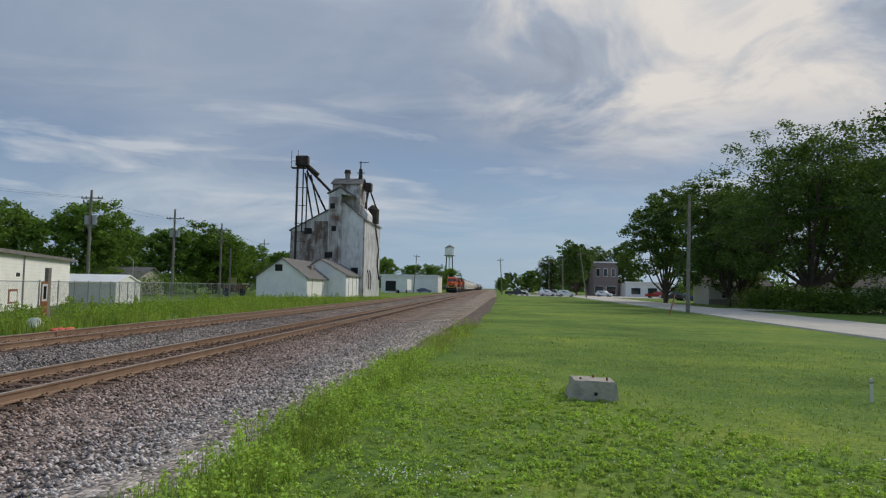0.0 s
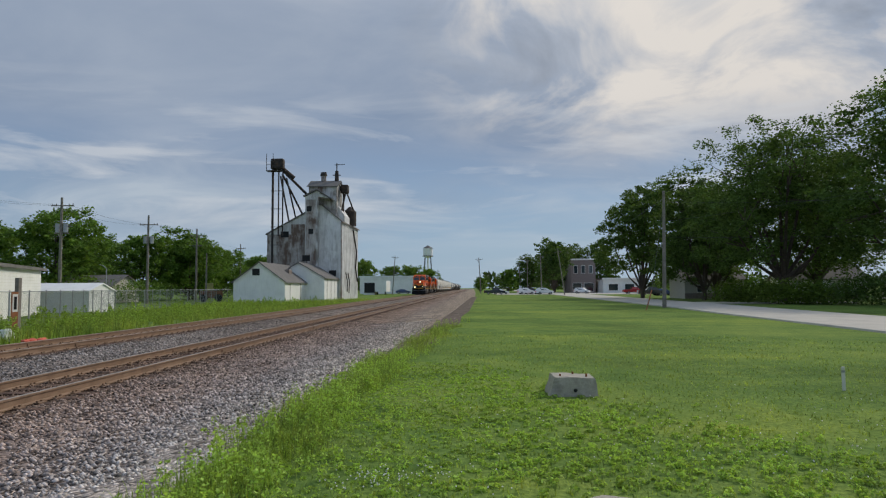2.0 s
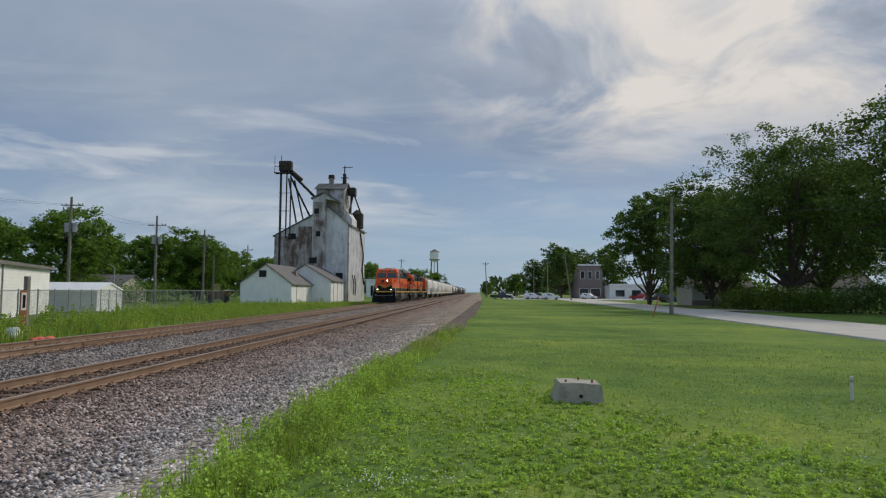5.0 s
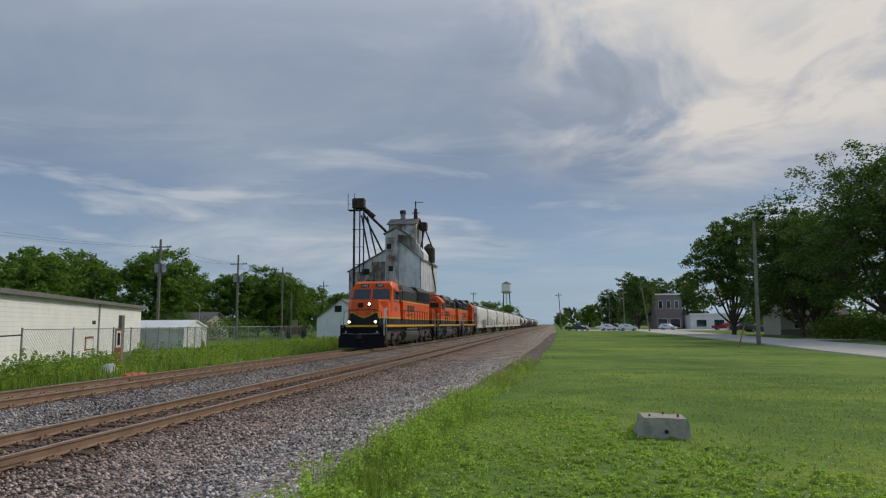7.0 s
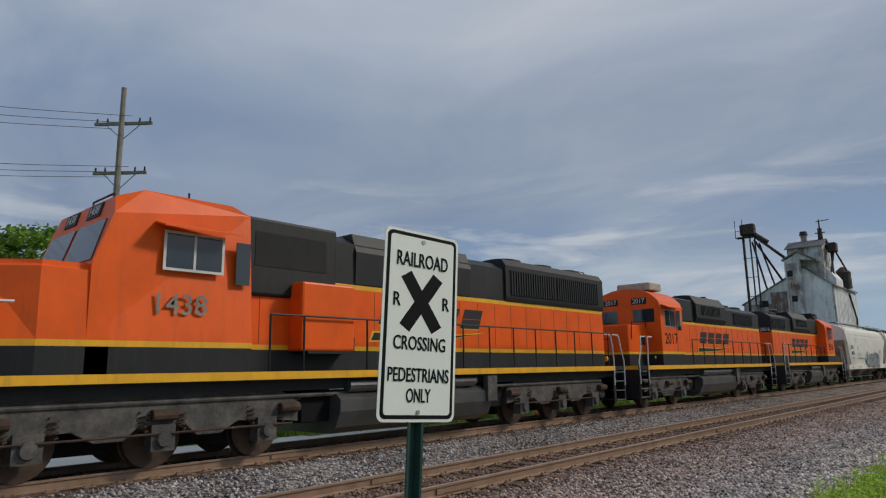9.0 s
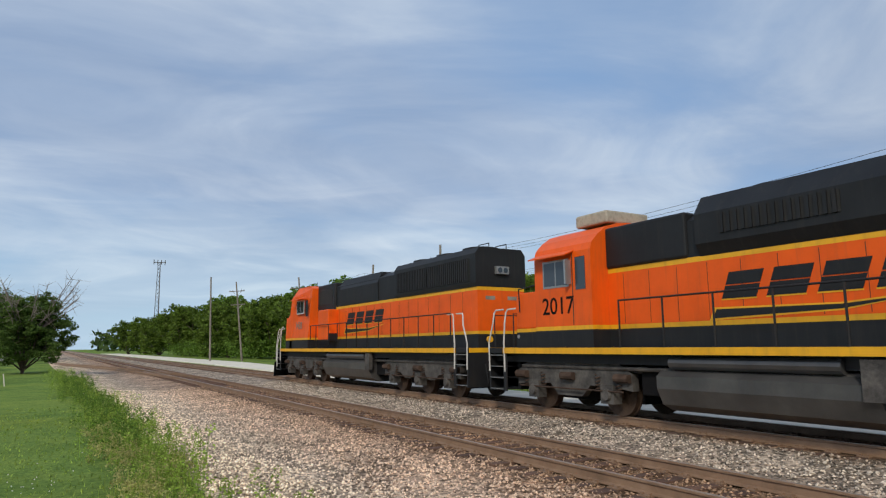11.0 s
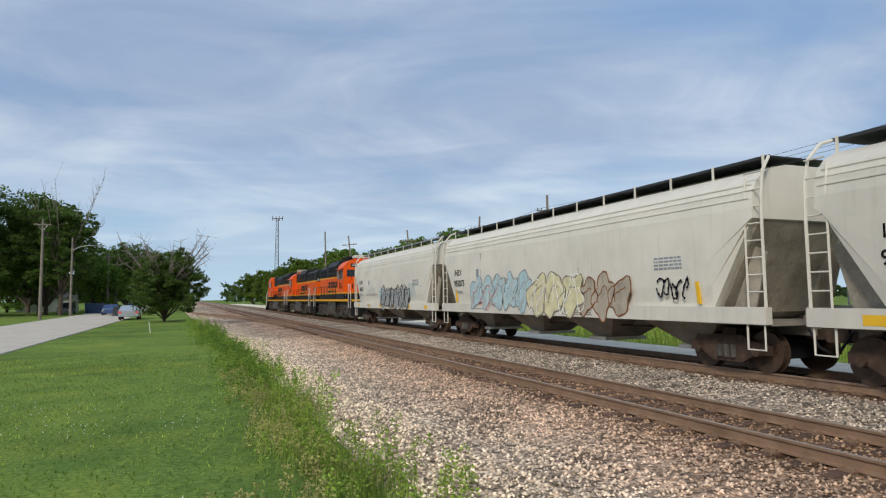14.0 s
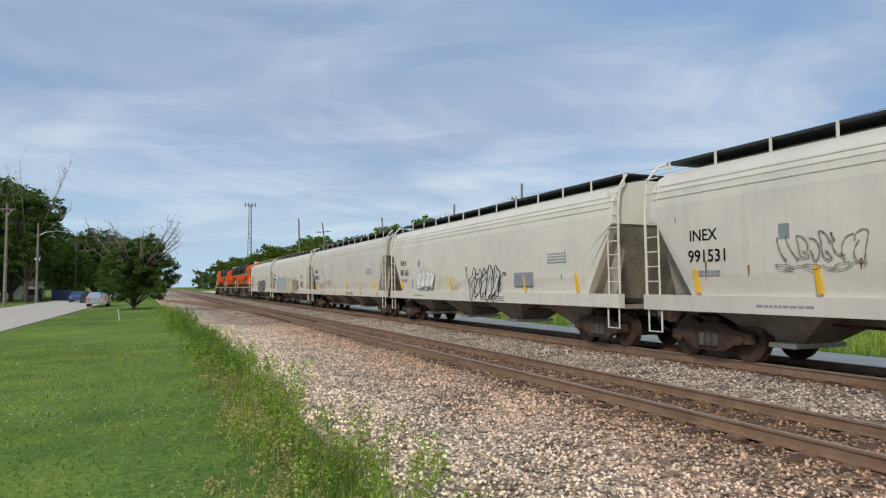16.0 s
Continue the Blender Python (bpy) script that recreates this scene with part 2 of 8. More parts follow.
M = {
    "orange": mat("orange_paint", (0.80, 0.108, 0.006), 0.42, var=0.13, scale=1.2, fine=25, bump=0.03, streak=0.16, spec=0.3),
    "black": mat("black_paint", (0.013, 0.014, 0.016), 0.55, var=0.3, scale=1.5, bump=0.05, streak=0.12, spec=0.35),
    "yellow": mat("yellow_paint", (0.78, 0.40, 0.012), 0.45, var=0.15, scale=2.0, bump=0.03, streak=0.22),
    "under": mat("grimy_underframe", (0.078, 0.072, 0.066), 0.6, var=0.7, scale=2.5, fine=18, bump=0.3, tint=(0.18, 0.165, 0.145), spec=0.4),
    "iron_black": mat("blackened_steel", (0.007, 0.007, 0.008), 0.8, var=0.4, scale=3, bump=0.1, spec=0.2),
    "tank": mat("fuel_tank_paint", (0.058, 0.057, 0.056), 0.34, var=0.4, scale=1.5, bump=0.03, tint=(0.10, 0.096, 0.09), spec=0.8, streak=0.2),
    "wheel": mat("wheel_steel", (0.10, 0.065, 0.045), 0.6, 0.5, var=0.4, scale=5),
    "white": mat("white_paint", (0.60, 0.59, 0.56), 0.5, var=0.2, bump=0.03, streak=0.25),
    "glass": mat("cab_glass", (0.025, 0.035, 0.045), 0.06, 0.0, var=0.1, bump=0, spec=0.8),
    "hopper": mat("hopper_paint", (0.69, 0.665, 0.59), 0.55, var=0.10, scale=0.8, fine=14, bump=0.04, streak=0.10, rnd=0.10),
    "hopper_end": mat("streaked_end_sheet", (0.40, 0.355, 0.285), 0.85, var=0.45, scale=1.2, fine=15, bump=0.1, streak=0.4),
    "hopper_dark": mat("dark_streaked_paint", (0.25, 0.225, 0.19), 0.8, var=0.45, scale=1.6, fine=15, bump=0.1, streak=0.3),
    "truck": mat("rusty_truck", (0.070, 0.046, 0.035), 0.85, var=0.5, scale=3, bump=0.3, tint=(0.13, 0.088, 0.065), spec=0.2),
    "grate": mat("running_board_grate", (0.05, 0.052, 0.055), 0.6, 0.5, var=0.3),
    "rust": mat("rust_streak", (0.23, 0.085, 0.03), 0.9, var=0.4, scale=6),
    "rail": mat("rusty_rail", (0.265, 0.168, 0.106), 0.42, 0.1, var=0.3, scale=3, fine=30, bump=0.15, tint=(0.33, 0.22, 0.145), spec=0.6),
    "rail_top": mat("worn_rail_head", (0.46, 0.40, 0.34), 0.45, 0.6, var=0.25, scale=4, bump=0.03),
    "tie": mat("wooden_tie", (0.105, 0.058, 0.038), 0.9, var=0.45, scale=4, fine=30, bump=0.4, rnd=0.3),
    "bed": mat("ballast_bed", (0.38, 0.33, 0.29), 0.95, var=0.75, scale=0.55, fine=22, bump=1.0, tint=(0.52, 0.46, 0.41), spec=0.1),
    "stone": mat("ballast_stone", (0.56, 0.50, 0.44), 0.9, var=0.3, scale=0.5, fine=60, bump=0.2, island=0.8, spec=0.1),
    "lawn": mat("mown_lawn", (0.160, 0.240, 0.055), 1.0, var=0.45, scale=0.12, fine=12, bump=0.6, tint=(0.25, 0.315, 0.066), spec=0.05),
    "grass": leaf_mat("grass_blades", (0.275, 0.37, 0.078), 0.45),
    "weed": leaf_mat("weed_leaves", (0.37, 0.52, 0.10), 0.5),
    "weed_deep": leaf_mat("dark_weed_leaves", (0.27, 0.39, 0.07), 0.5),
    "weed_dry": leaf_mat("dry_weed", (0.42, 0.40, 0.17), 0.4),
    "leaf": leaf_mat("tree_leaves", (0.13, 0.225, 0.040), 0.45),
    "leaf_dark": leaf_mat("dark_tree_leaves", (0.090, 0.152, 0.037), 0.45),
    "leaf_light": leaf_mat("light_tree_leaves", (0.105, 0.165, 0.026), 0.5),
    "mast": mat("dull_mast_steel", (0.12, 0.115, 0.115), 0.7, 0.2, var=0.2, scale=4, bump=0.05),
    "bark": mat("bark", (0.085, 0.065, 0.05), 0.95, var=0.4, scale=4, fine=20, bump=0.6),
    "bare": mat("bare_branch", (0.22, 0.19, 0.165), 0.9, var=0.3, scale=4, bump=0.2),
    "pole": mat("weathered_pole", (0.22, 0.195, 0.165), 0.9, var=0.35, scale=3, fine=30, bump=0.3),
    "wire": mat("wire", (0.05, 0.05, 0.055), 0.6, var=0.1, bump=0),
    "road": mat("pale_asphalt", (0.54, 0.50, 0.43), 0.9, var=0.14, scale=0.6, fine=30, bump=0.2, spec=0.05),
    "gravel": mat("pale_gravel", (0.72, 0.68, 0.58), 0.95, var=0.2, scale=0.6, fine=25, bump=0.5, spec=0.05),
    "concrete": mat("rough_concrete", (0.43, 0.385, 0.31), 0.9, var=0.35, scale=5, fine=40, bump=0.4, tint=(0.22, 0.20, 0.165)),
    "siding": mat("white_siding", (0.86, 0.85, 0.82), 0.6, var=0.08, scale=0.8, bump=0.08, streak=0.10),
    "tin": mat("corrugated_tin", (0.76, 0.755, 0.74), 0.55, 0.0, var=0.18, scale=0.5, fine=12, bump=0.1, streak=0.22),
    "tin_rust": mat("rusty_tin", (0.46, 0.41, 0.37), 0.7, 0.0, var=0.55, scale=0.35, fine=8, bump=0.2, tint=(0.68, 0.66, 0.63), streak=0.6),
    "tin_old": mat("stained_tin", (0.60, 0.59, 0.57), 0.7, 0.0, var=0.45, scale=0.5, fine=8, bump=0.15, tint=(0.74, 0.73, 0.71), streak=0.65),
    "roof": mat("grey_roofing", (0.16, 0.15, 0.14), 0.9, var=0.3, scale=1.5, fine=15, bump=0.3),
    # wall colour with bluish shade mixed in, for faces turned from the sun
    "shaded_wall": mat("shade_tinted_wall", (0.60, 0.64, 0.68), 0.5, 0.0, var=0.12, scale=1.0, bump=0.05),
    "iron": mat("dark_iron", (0.055, 0.045, 0.04), 0.75, 0.4, var=0.4, scale=2, bump=0.1, tint=(0.12, 0.07, 0.045)),
    "galv": mat("galvanised_steel", (0.38, 0.385, 0.39), 0.45, 0.7, var=0.2, scale=4, bump=0.05),
    "dark": mat("dark_opening", (0.02, 0.02, 0.02), 0.9, var=0.2, bump=0),
    "sign": mat("sign_sheet", (0.80, 0.79, 0.75), 0.4, var=0.04, bump=0.02),
    "ink": mat("sign_black", (0.007, 0.007, 0.008), 0.6, var=0.1, bump=0, spec=0.1),
    "post_green": mat("green_steel_post", (0.02, 0.055, 0.05), 0.5, 0.3, var=0.3, bump=0.05),
    "brick": mat("brick_wall", (0.27, 0.215, 0.20), 0.9, var=0.25, scale=3, fine=30, bump=0.2),
    "house": mat("beige_siding", (0.52, 0.49, 0.43), 0.7, var=0.08, bump=0.05),
    "pink": mat("red_cloth", (0.75, 0.16, 0.10), 0.8, var=0.25),
    "soil": mat("bare_soil", (0.16, 0.125, 0.10), 1.0, var=0.45, scale=1.2, fine=25, bump=0.8, tint=(0.25, 0.21, 0.18), spec=0.05),
    "lamp": glow_mat("headlight", (1.0, 0.80, 0.45), 9.0),
    "amber": mat("yellow_patch", (0.80, 0.47, 0.02), 0.5, var=0.12, bump=0),
    "grey_patch": mat("grey_patch", (0.26, 0.29, 0.33), 0.6, var=0.15, bump=0),
    "teal": mat("pale_blue_spray", (0.42, 0.58, 0.62), 0.6, var=0.2, bump=0),
    "silver": mat("silver_spray", (0.42, 0.44, 0.45), 0.4, 0.2, var=0.2, bump=0),
    "pale": mat("cream_spray", (0.66, 0.62, 0.38), 0.6, var=0.2, bump=0),
    "car_white": mat("white_car_paint", (0.75, 0.75, 0.75), 0.25, var=0.03, bump=0, coat=0.6),
    "car_dark": mat("dark_car_paint", (0.03, 0.032, 0.037), 0.25, var=0.1, bump=0, coat=0.6),
    "car_red": mat("red_car_paint", (0.33, 0.02, 0.025), 0.25, var=0.1, bump=0, coat=0.6),
    "car_blue": mat("blue_car_paint", (0.03, 0.06, 0.16), 0.25, var=0.1, bump=0, coat=0.6),
    "car_silver": mat("silver_car_paint", (0.50, 0.53, 0.56), 0.25, 0.5, var=0.05, bump=0, coat=0.6),
    "tyre": mat("tyre_rubber", (0.02, 0.02, 0.02), 0.9, var=0.2, bump=0.1),
    "chain": mat("chain_link", (0.33, 0.34, 0.35), 0.5, 0.6, var=0.2, bump=0),
    "far_wood": leaf_mat("far_woods", (0.045, 0.075, 0.022), 0.5),
    "red_lens": glow_mat("tail_light", (0.6, 0.02, 0.02), 0.4),
    "tanker": mat("tank_car_black", (0.035, 0.035, 0.036), 0.5, var=0.3, bump=0.03),
}


def zoned(name, amount):
    """Tints ballast by the distance across the line: grey between the tracks, pinkish at the near shoulder, pale by the lawn."""
    nt = M[name].node_tree
    bs = nt.nodes["Principled BSDF"]
    old = bs.inputs["Base Color"].links[0].from_socket
    co = nt.nodes.new("ShaderNodeTexCoord").outputs["Object"]
    sep = nt.nodes.new("ShaderNodeSeparateXYZ")
    link(nt, co, sep.inputs[0])
    wob = math_node(nt, "MULTIPLY", math_node(nt, "SUBTRACT", noise_node(nt, co, 0.6, 4), 0.5), 1.5)
    u = math_node(nt, "DIVIDE", math_node(nt, "ADD", math_node(nt, "ADD", sep.outputs[0], wob), 15.0), 13.0)
    tone = ramp(nt, u, [(0.04, (0.85, 0.82, 0.80)), (0.08, (0.48, 0.36, 0.28)), (0.23, (0.48, 0.36, 0.28)), (0.28, (0.80, 0.79, 0.78)), (0.41, (0.82, 0.80, 0.78)), (0.45, (0.52, 0.39, 0.30)), (0.57, (0.52, 0.39, 0.30)), (0.64, (0.88, 0.73, 0.64)), (0.73, (1.03, 0.91, 0.84)), (0.82, (1.0, 0.96, 0.92)), (0.89, (1.28, 1.23, 1.13)), (1.0, (1.38, 1.32, 1.19))])
    # along the line: brighter and creamier southward, bluish then darker northward
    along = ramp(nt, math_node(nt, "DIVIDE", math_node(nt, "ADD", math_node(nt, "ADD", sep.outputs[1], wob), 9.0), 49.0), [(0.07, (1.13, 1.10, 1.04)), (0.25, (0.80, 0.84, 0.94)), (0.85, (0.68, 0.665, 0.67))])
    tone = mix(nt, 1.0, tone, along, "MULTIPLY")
    link(nt, mix(nt, amount, old, mix(nt, 1.0, old, tone, "MULTIPLY")), bs.inputs["Base Color"])


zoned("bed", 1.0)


def speckled(name):
    """Single stones: a tone for each cell and joints that sink between them."""
    nt = M[name].node_tree
    bs = nt.nodes["Principled BSDF"]
    old = bs.inputs["Base Color"].links[0].from_socket
    co = nt.nodes.new("ShaderNodeTexCoord").outputs["Object"]
    tones = []
    for scale, lo, hi in ((15.0, 0.25, 1.7), (5.0, 0.70, 1.3)):
        v = nt.nodes.new("ShaderNodeTexVoronoi")
        v.inputs["Scale"].default_value = scale
        link(nt, co, v.inputs["Vector"])
        sp = nt.nodes.new("ShaderNodeSeparateXYZ")
        link(nt, v.outputs["Color"], sp.inputs[0])
        tones.append(ramp(nt, sp.outputs[0], [(0.0, (lo, lo, lo)), (1.0, (hi, hi * 0.98, hi * 0.95))]))
        if scale > 10:
            b = nt.nodes.new("ShaderNodeBump")
            b.invert = True
            b.inputs["Strength"].default_value, b.inputs["Distance"].default_value = 0.9, 0.04
            link(nt, v.outputs["Distance"], b.inputs["Height"])
            link(nt, b.outputs[0], bs.inputs["Normal"])
    col = mix(nt, 1.0, mix(nt, 1.0, old, tones[0], "MULTIPLY"), tones[1], "MULTIPLY")
    link(nt, col, bs.inputs["Base Color"])


speckled("bed")


def rusted(name, rust, amount):
    """Sheets patched with rust that runs down in uneven blotches."""
    nt = M[name].node_tree
    bs = nt.nodes["Principled BSDF"]
    old = bs.inputs["Base Color"].links[0].from_socket
    co = nt.nodes.new("ShaderNodeTexCoord").outputs["Object"]
    a = noise_node(nt, mapped(nt, co, (1.1, 1.1, 0.22)), 1.0, 6, 0.65)
    b = noise_node(nt, mapped(nt, co, (0.5, 0.5, 0.5), (4, 2, 9)), 1.0, 4, 0.6)
    m = ramp(nt, math_node(nt, "ADD", math_node(nt, "MULTIPLY", a, 0.6), math_node(nt, "MULTIPLY", b, 0.4)), [(0.47, (0, 0, 0)), (0.56, (1, 1, 1))])
    link(nt, mix(nt, math_node(nt, "MULTIPLY", m, amount), old, rust), bs.inputs["Base Color"])


rusted("tin_rust", (0.13, 0.075, 0.05), 0.9)
rusted("tin_old", (0.16, 0.125, 0.10), 0.75)
rusted("tin", (0.36, 0.34, 0.315), 0.5)


def patchy(name):
    """Grass in drifts plus painted tree shade: darker and yellower patches, drawn out across the line."""
    nt = M[name].node_tree
    bs = nt.nodes["Principled BSDF"]
    sock = bs.inputs["Base Color"].links[0].from_socket
    users = [l.to_socket for l in nt.links if l.from_socket == sock]
    co = nt.nodes.new("ShaderNodeTexCoord").outputs["Object"]
    # the stretched bands also put tree shade into the colour
    a = noise_node(nt, mapped(nt, co, (0.05, 0.16, 0.1)), 1.0, 4, 0.6)
    b = noise_node(nt, mapped(nt, co, (0.9, 0.9, 0.9), (3, 8, 1)), 1.0, 5, 0.65)
    t = ramp(nt, a, [(0.32, (0.74, 0.82, 0.82)), (0.50, (1.0, 1.0, 1.0)), (0.64, (1.25, 1.14, 1.0))])
    u = ramp(nt, b, [(0.32, (0.70, 0.80, 0.80)), (0.52, (1.0, 1.0, 1.0)), (0.70, (1.25, 1.14, 1.05))])
    f = ramp(nt, noise_node(nt, co, 16.0, 5, 0.7), [(0.34, (0.55, 0.62, 0.6)), (0.52, (1.0, 1.0, 1.0)), (0.68, (1.45, 1.35, 1.25))])
    col = mix(nt, 1.0, mix(nt, 1.0, mix(nt, 1.0, sock, t, "MULTIPLY"), u, "MULTIPLY"), f, "MULTIPLY")
    for s in users:
        link(nt, col, s)


patchy("lawn")
patchy("grass")
zoned("stone", 1.0)


# ---- mesh helpers ----
def mesh_ob(name, bm, material, parent=None, smooth=False):
    me = bpy.data.meshes.new(name)
    bmesh.ops.recalc_face_normals(bm, faces=bm.faces)
    bm.to_mesh(me)
    bm.free()
    if smooth:
        me.shade_smooth()
    me.materials.append(M[material])
    ob = new(name, me)
    if parent is not None:
        ob.parent = parent
    return ob


def part(name, bm, material, parent, label="", smooth=False):
    ob = mesh_ob(name, bm, material, parent, smooth)
    if label:
        tagged(ob, label)
    return ob


def raw_ob(name, verts, faces, material, parent=None):
    """A mesh from arrays: verts (n, 3), faces (m, k)."""
    me = bpy.data.meshes.new(name)
    v = np.asarray(verts, np.float32).reshape(-1, 3)
    f = np.asarray(faces, np.int32)
    k = f.shape[1]
    me.vertices.add(len(v))
    me.vertices.foreach_set("co", v.ravel())
    me.loops.add(f.size)
    me.loops.foreach_set("vertex_index", f.ravel())
    me.polygons.add(len(f))
    me.polygons.foreach_set("loop_start", np.arange(len(f), dtype=np.int32) * k)
    me.update(calc_edges=True)
    me.materials.append(M[material])
    ob = new(name, me)
    if parent is not None:
        ob.parent = parent
    return ob


def thing(name, m, label, category, group="", kind=""):
    ob = new(name)
    ob.empty_display_size = 0.2
    ob.matrix_basis = m
    return tagged(ob, label, category, group, kind)


def hexa(bm, p):
    """A box from 8 corners: four below, four above, in the same order."""
    v = [bm.verts.new(q) for q in p]
    for f in ((0, 3, 2, 1), (4, 5, 6, 7), (0, 1, 5, 4), (1, 2, 6, 5), (2, 3, 7, 6), (3, 0, 4, 7)):
        bm.faces.new([v[i] for i in f])
    return bm


def box(bm, x0, x1, y0, y1, z0, z1):
    return hexa(bm, [(x0, y0, z0), (x1, y0, z0), (x1, y1, z0), (x0, y1, z0), (x0, y0, z1), (x1, y0, z1), (x1, y1, z1), (x0, y1, z1)])


def bbox(x0, x1, y0, y1, z0, z1, bevel=0.0):
    bm = box(bmesh.new(), x0, x1, y0, y1, z0, z1)
    if bevel:
        bmesh.ops.bevel(bm, geom=list(bm.edges), offset=bevel, segments=2, affect="EDGES", profile=0.5)
    return bm


def rod(bm, a, b, r0, r1=None, seg=8):
    a, b = Vector(a), Vector(b)
    r1 = r0 if r1 is None else r1
    q = (b - a).to_track_quat("Z", "Y")
    rings = []
    for p, r in ((a, r0), (b, r1)):
        rings.append([bm.verts.new(p + q @ Vector((r * math.cos(t), r * math.sin(t), 0))) for t in (2 * math.pi * i / seg for i in range(seg))])
    for i in range(seg):
        j = (i + 1) % seg
        bm.faces.new((rings[0][i], rings[0][j], rings[1][j], rings[1][i]))
    bm.faces.new(rings[0][::-1])
    bm.faces.new(rings[1])
    return bm


def pipe(bm, pts, r, seg=6):
    """One bent tube through the points."""
    p = [Vector(q) for q in pts]
    rings = []
    side = None
    for i, c in enumerate(p):
        t = (p[min(i + 1, len(p) - 1)] - p[max(i - 1, 0)]).normalized()
        if side is None:
            side = t.orthogonal().normalized()
        side = (side - t * side.dot(t)).normalized()
        up = t.cross(side)
        rings.append([bm.verts.new(c + side * (r * math.cos(2 * math.pi * k / seg)) + up * (r * math.sin(2 * math.pi * k / seg))) for k in range(seg)])
    for a, b in zip(rings, rings[1:]):
        for k in range(seg):
            j = (k + 1) % seg
            bm.faces.new((a[k], a[j], b[j], b[k]))
    bm.faces.new(rings[0][::-1])
    bm.faces.new(rings[-1])
    return bm


def prism(bm, prof, axis, a, b):
    """Extrudes a closed profile of (u, v) from a to b along an axis: y takes (x, z), x takes (y, z), z takes (x, y)."""
    def at(u, v, s):
        return {"y": (u, s, v), "x": (s, u, v), "z": (u, v, s)}[axis]
    lo = [bm.verts.new(at(u, v, a)) for u, v in prof]
    hi = [bm.verts.new(at(u, v, b)) for u, v in prof]
    n = len(prof)
    for i in range(n):
        bm.faces.new((lo[i], lo[(i + 1) % n], hi[(i + 1) % n], hi[i]))
    bm.faces.new(lo[::-1])
    bm.faces.new(hi)
    return bm


def loft(bm, prof, ys):
    """Open strips of a profile (x, z) along y, as one sheet."""
    rows = [[bm.verts.new((x, y, z)) for x, z in prof] for y in ys]
    for r0, r1 in zip(rows, rows[1:]):
        for i in range(len(prof) - 1):
            bm.faces.new((r0[i], r0[i + 1], r1[i + 1], r1[i]))
    return bm


def text_ob(name, body, size, m, material, parent, label="", width=None, shear=0.0):
    """Lettering as a mesh; m places its centre, letters lie in the local x, y."""
    cu = bpy.data.curves.new(name, "FONT")
    cu.body, cu.size, cu.extrude, cu.align_x, cu.align_y, cu.shear = body, size, 0.003, "CENTER", "CENTER", shear
    cu.resolution_u = 3
    cu.offset = 0.006 * size
    tmp = bpy.data.objects.new(name, cu)
    scene.collection.objects.link(tmp)
    dg = bpy.context.evaluated_depsgraph_get()
    me = bpy.data.meshes.new_from_object(tmp.evaluated_get(dg))
    bpy.data.objects.remove(tmp)
    if width:
        xs = [v.co.x for v in me.vertices]
        k = width / (max(xs) - min(xs))
        for v in me.vertices:
            v.co.x *= k
    me.materials.clear()
    me.materials.append(M[material])
    me.name = name
    ob = new(name, me)
    ob.parent = parent
    ob.matrix_basis = m
    return tagged(ob, label) if label else ob


def side_pose(x, y, z):
    """Faces +x when x > 0 and -x otherwise, upright."""
    return pose(x, y, z, 90, 0, 90 if x > 0 else -90)


# ---- ground, tracks, road ----
NEAR_X, FAR_X = -8.40, -12.95        # centre lines of the two tracks
NEAR_Z, FAR_Z = 0.0, 0.18            # tops of their rails


def ground():
    # one sheet to the horizon, lower under the ballast
    prof = [(-2600, -0.3), (-300, -0.3), (-60, -0.25), (-24, -0.2), (-16.5, -0.2), (-15.5, -0.45), (-4.5, -0.55), (-3.0, -0.35), (-2.4, -0.02), (-1.2, 0.03), (1, 0.0), (6, -0.03), (20, -0.08), (60, -0.1), (300, -0.1), (2600, -0.1)]
    bm = loft(bmesh.new(), prof, [-2600, -600, -220, -160, -103, -70, -43, -30, -16, -10, -5.6, 0, 6, 15, 24, 33, 50, 75, 100, 160, 222, 600, 2600])
    # the drop to the track bed follows the gravel's edge
    for v in bm.verts:
        if -5 < v.co.x < 2:
            v.co.x += float(edge_shift(v.co.y))
    return tagged(mesh_ob("ground", bm, "lawn"), "mown green lawn and rough grass beside the railway", "ground", kind="structure")


def edge_shift(y):
    """How far the gravel's edge strays from x = -2.2 along the line."""
    return np.interp(y, [-220, -103, -43, -16, -5.6, 0, 6, 15, 33, 100, 222], [3.0, 2.2, 0.6, 0.1, 0.3, 0.0, -0.3, 0.0, 1.1, 2.2, 3.2])


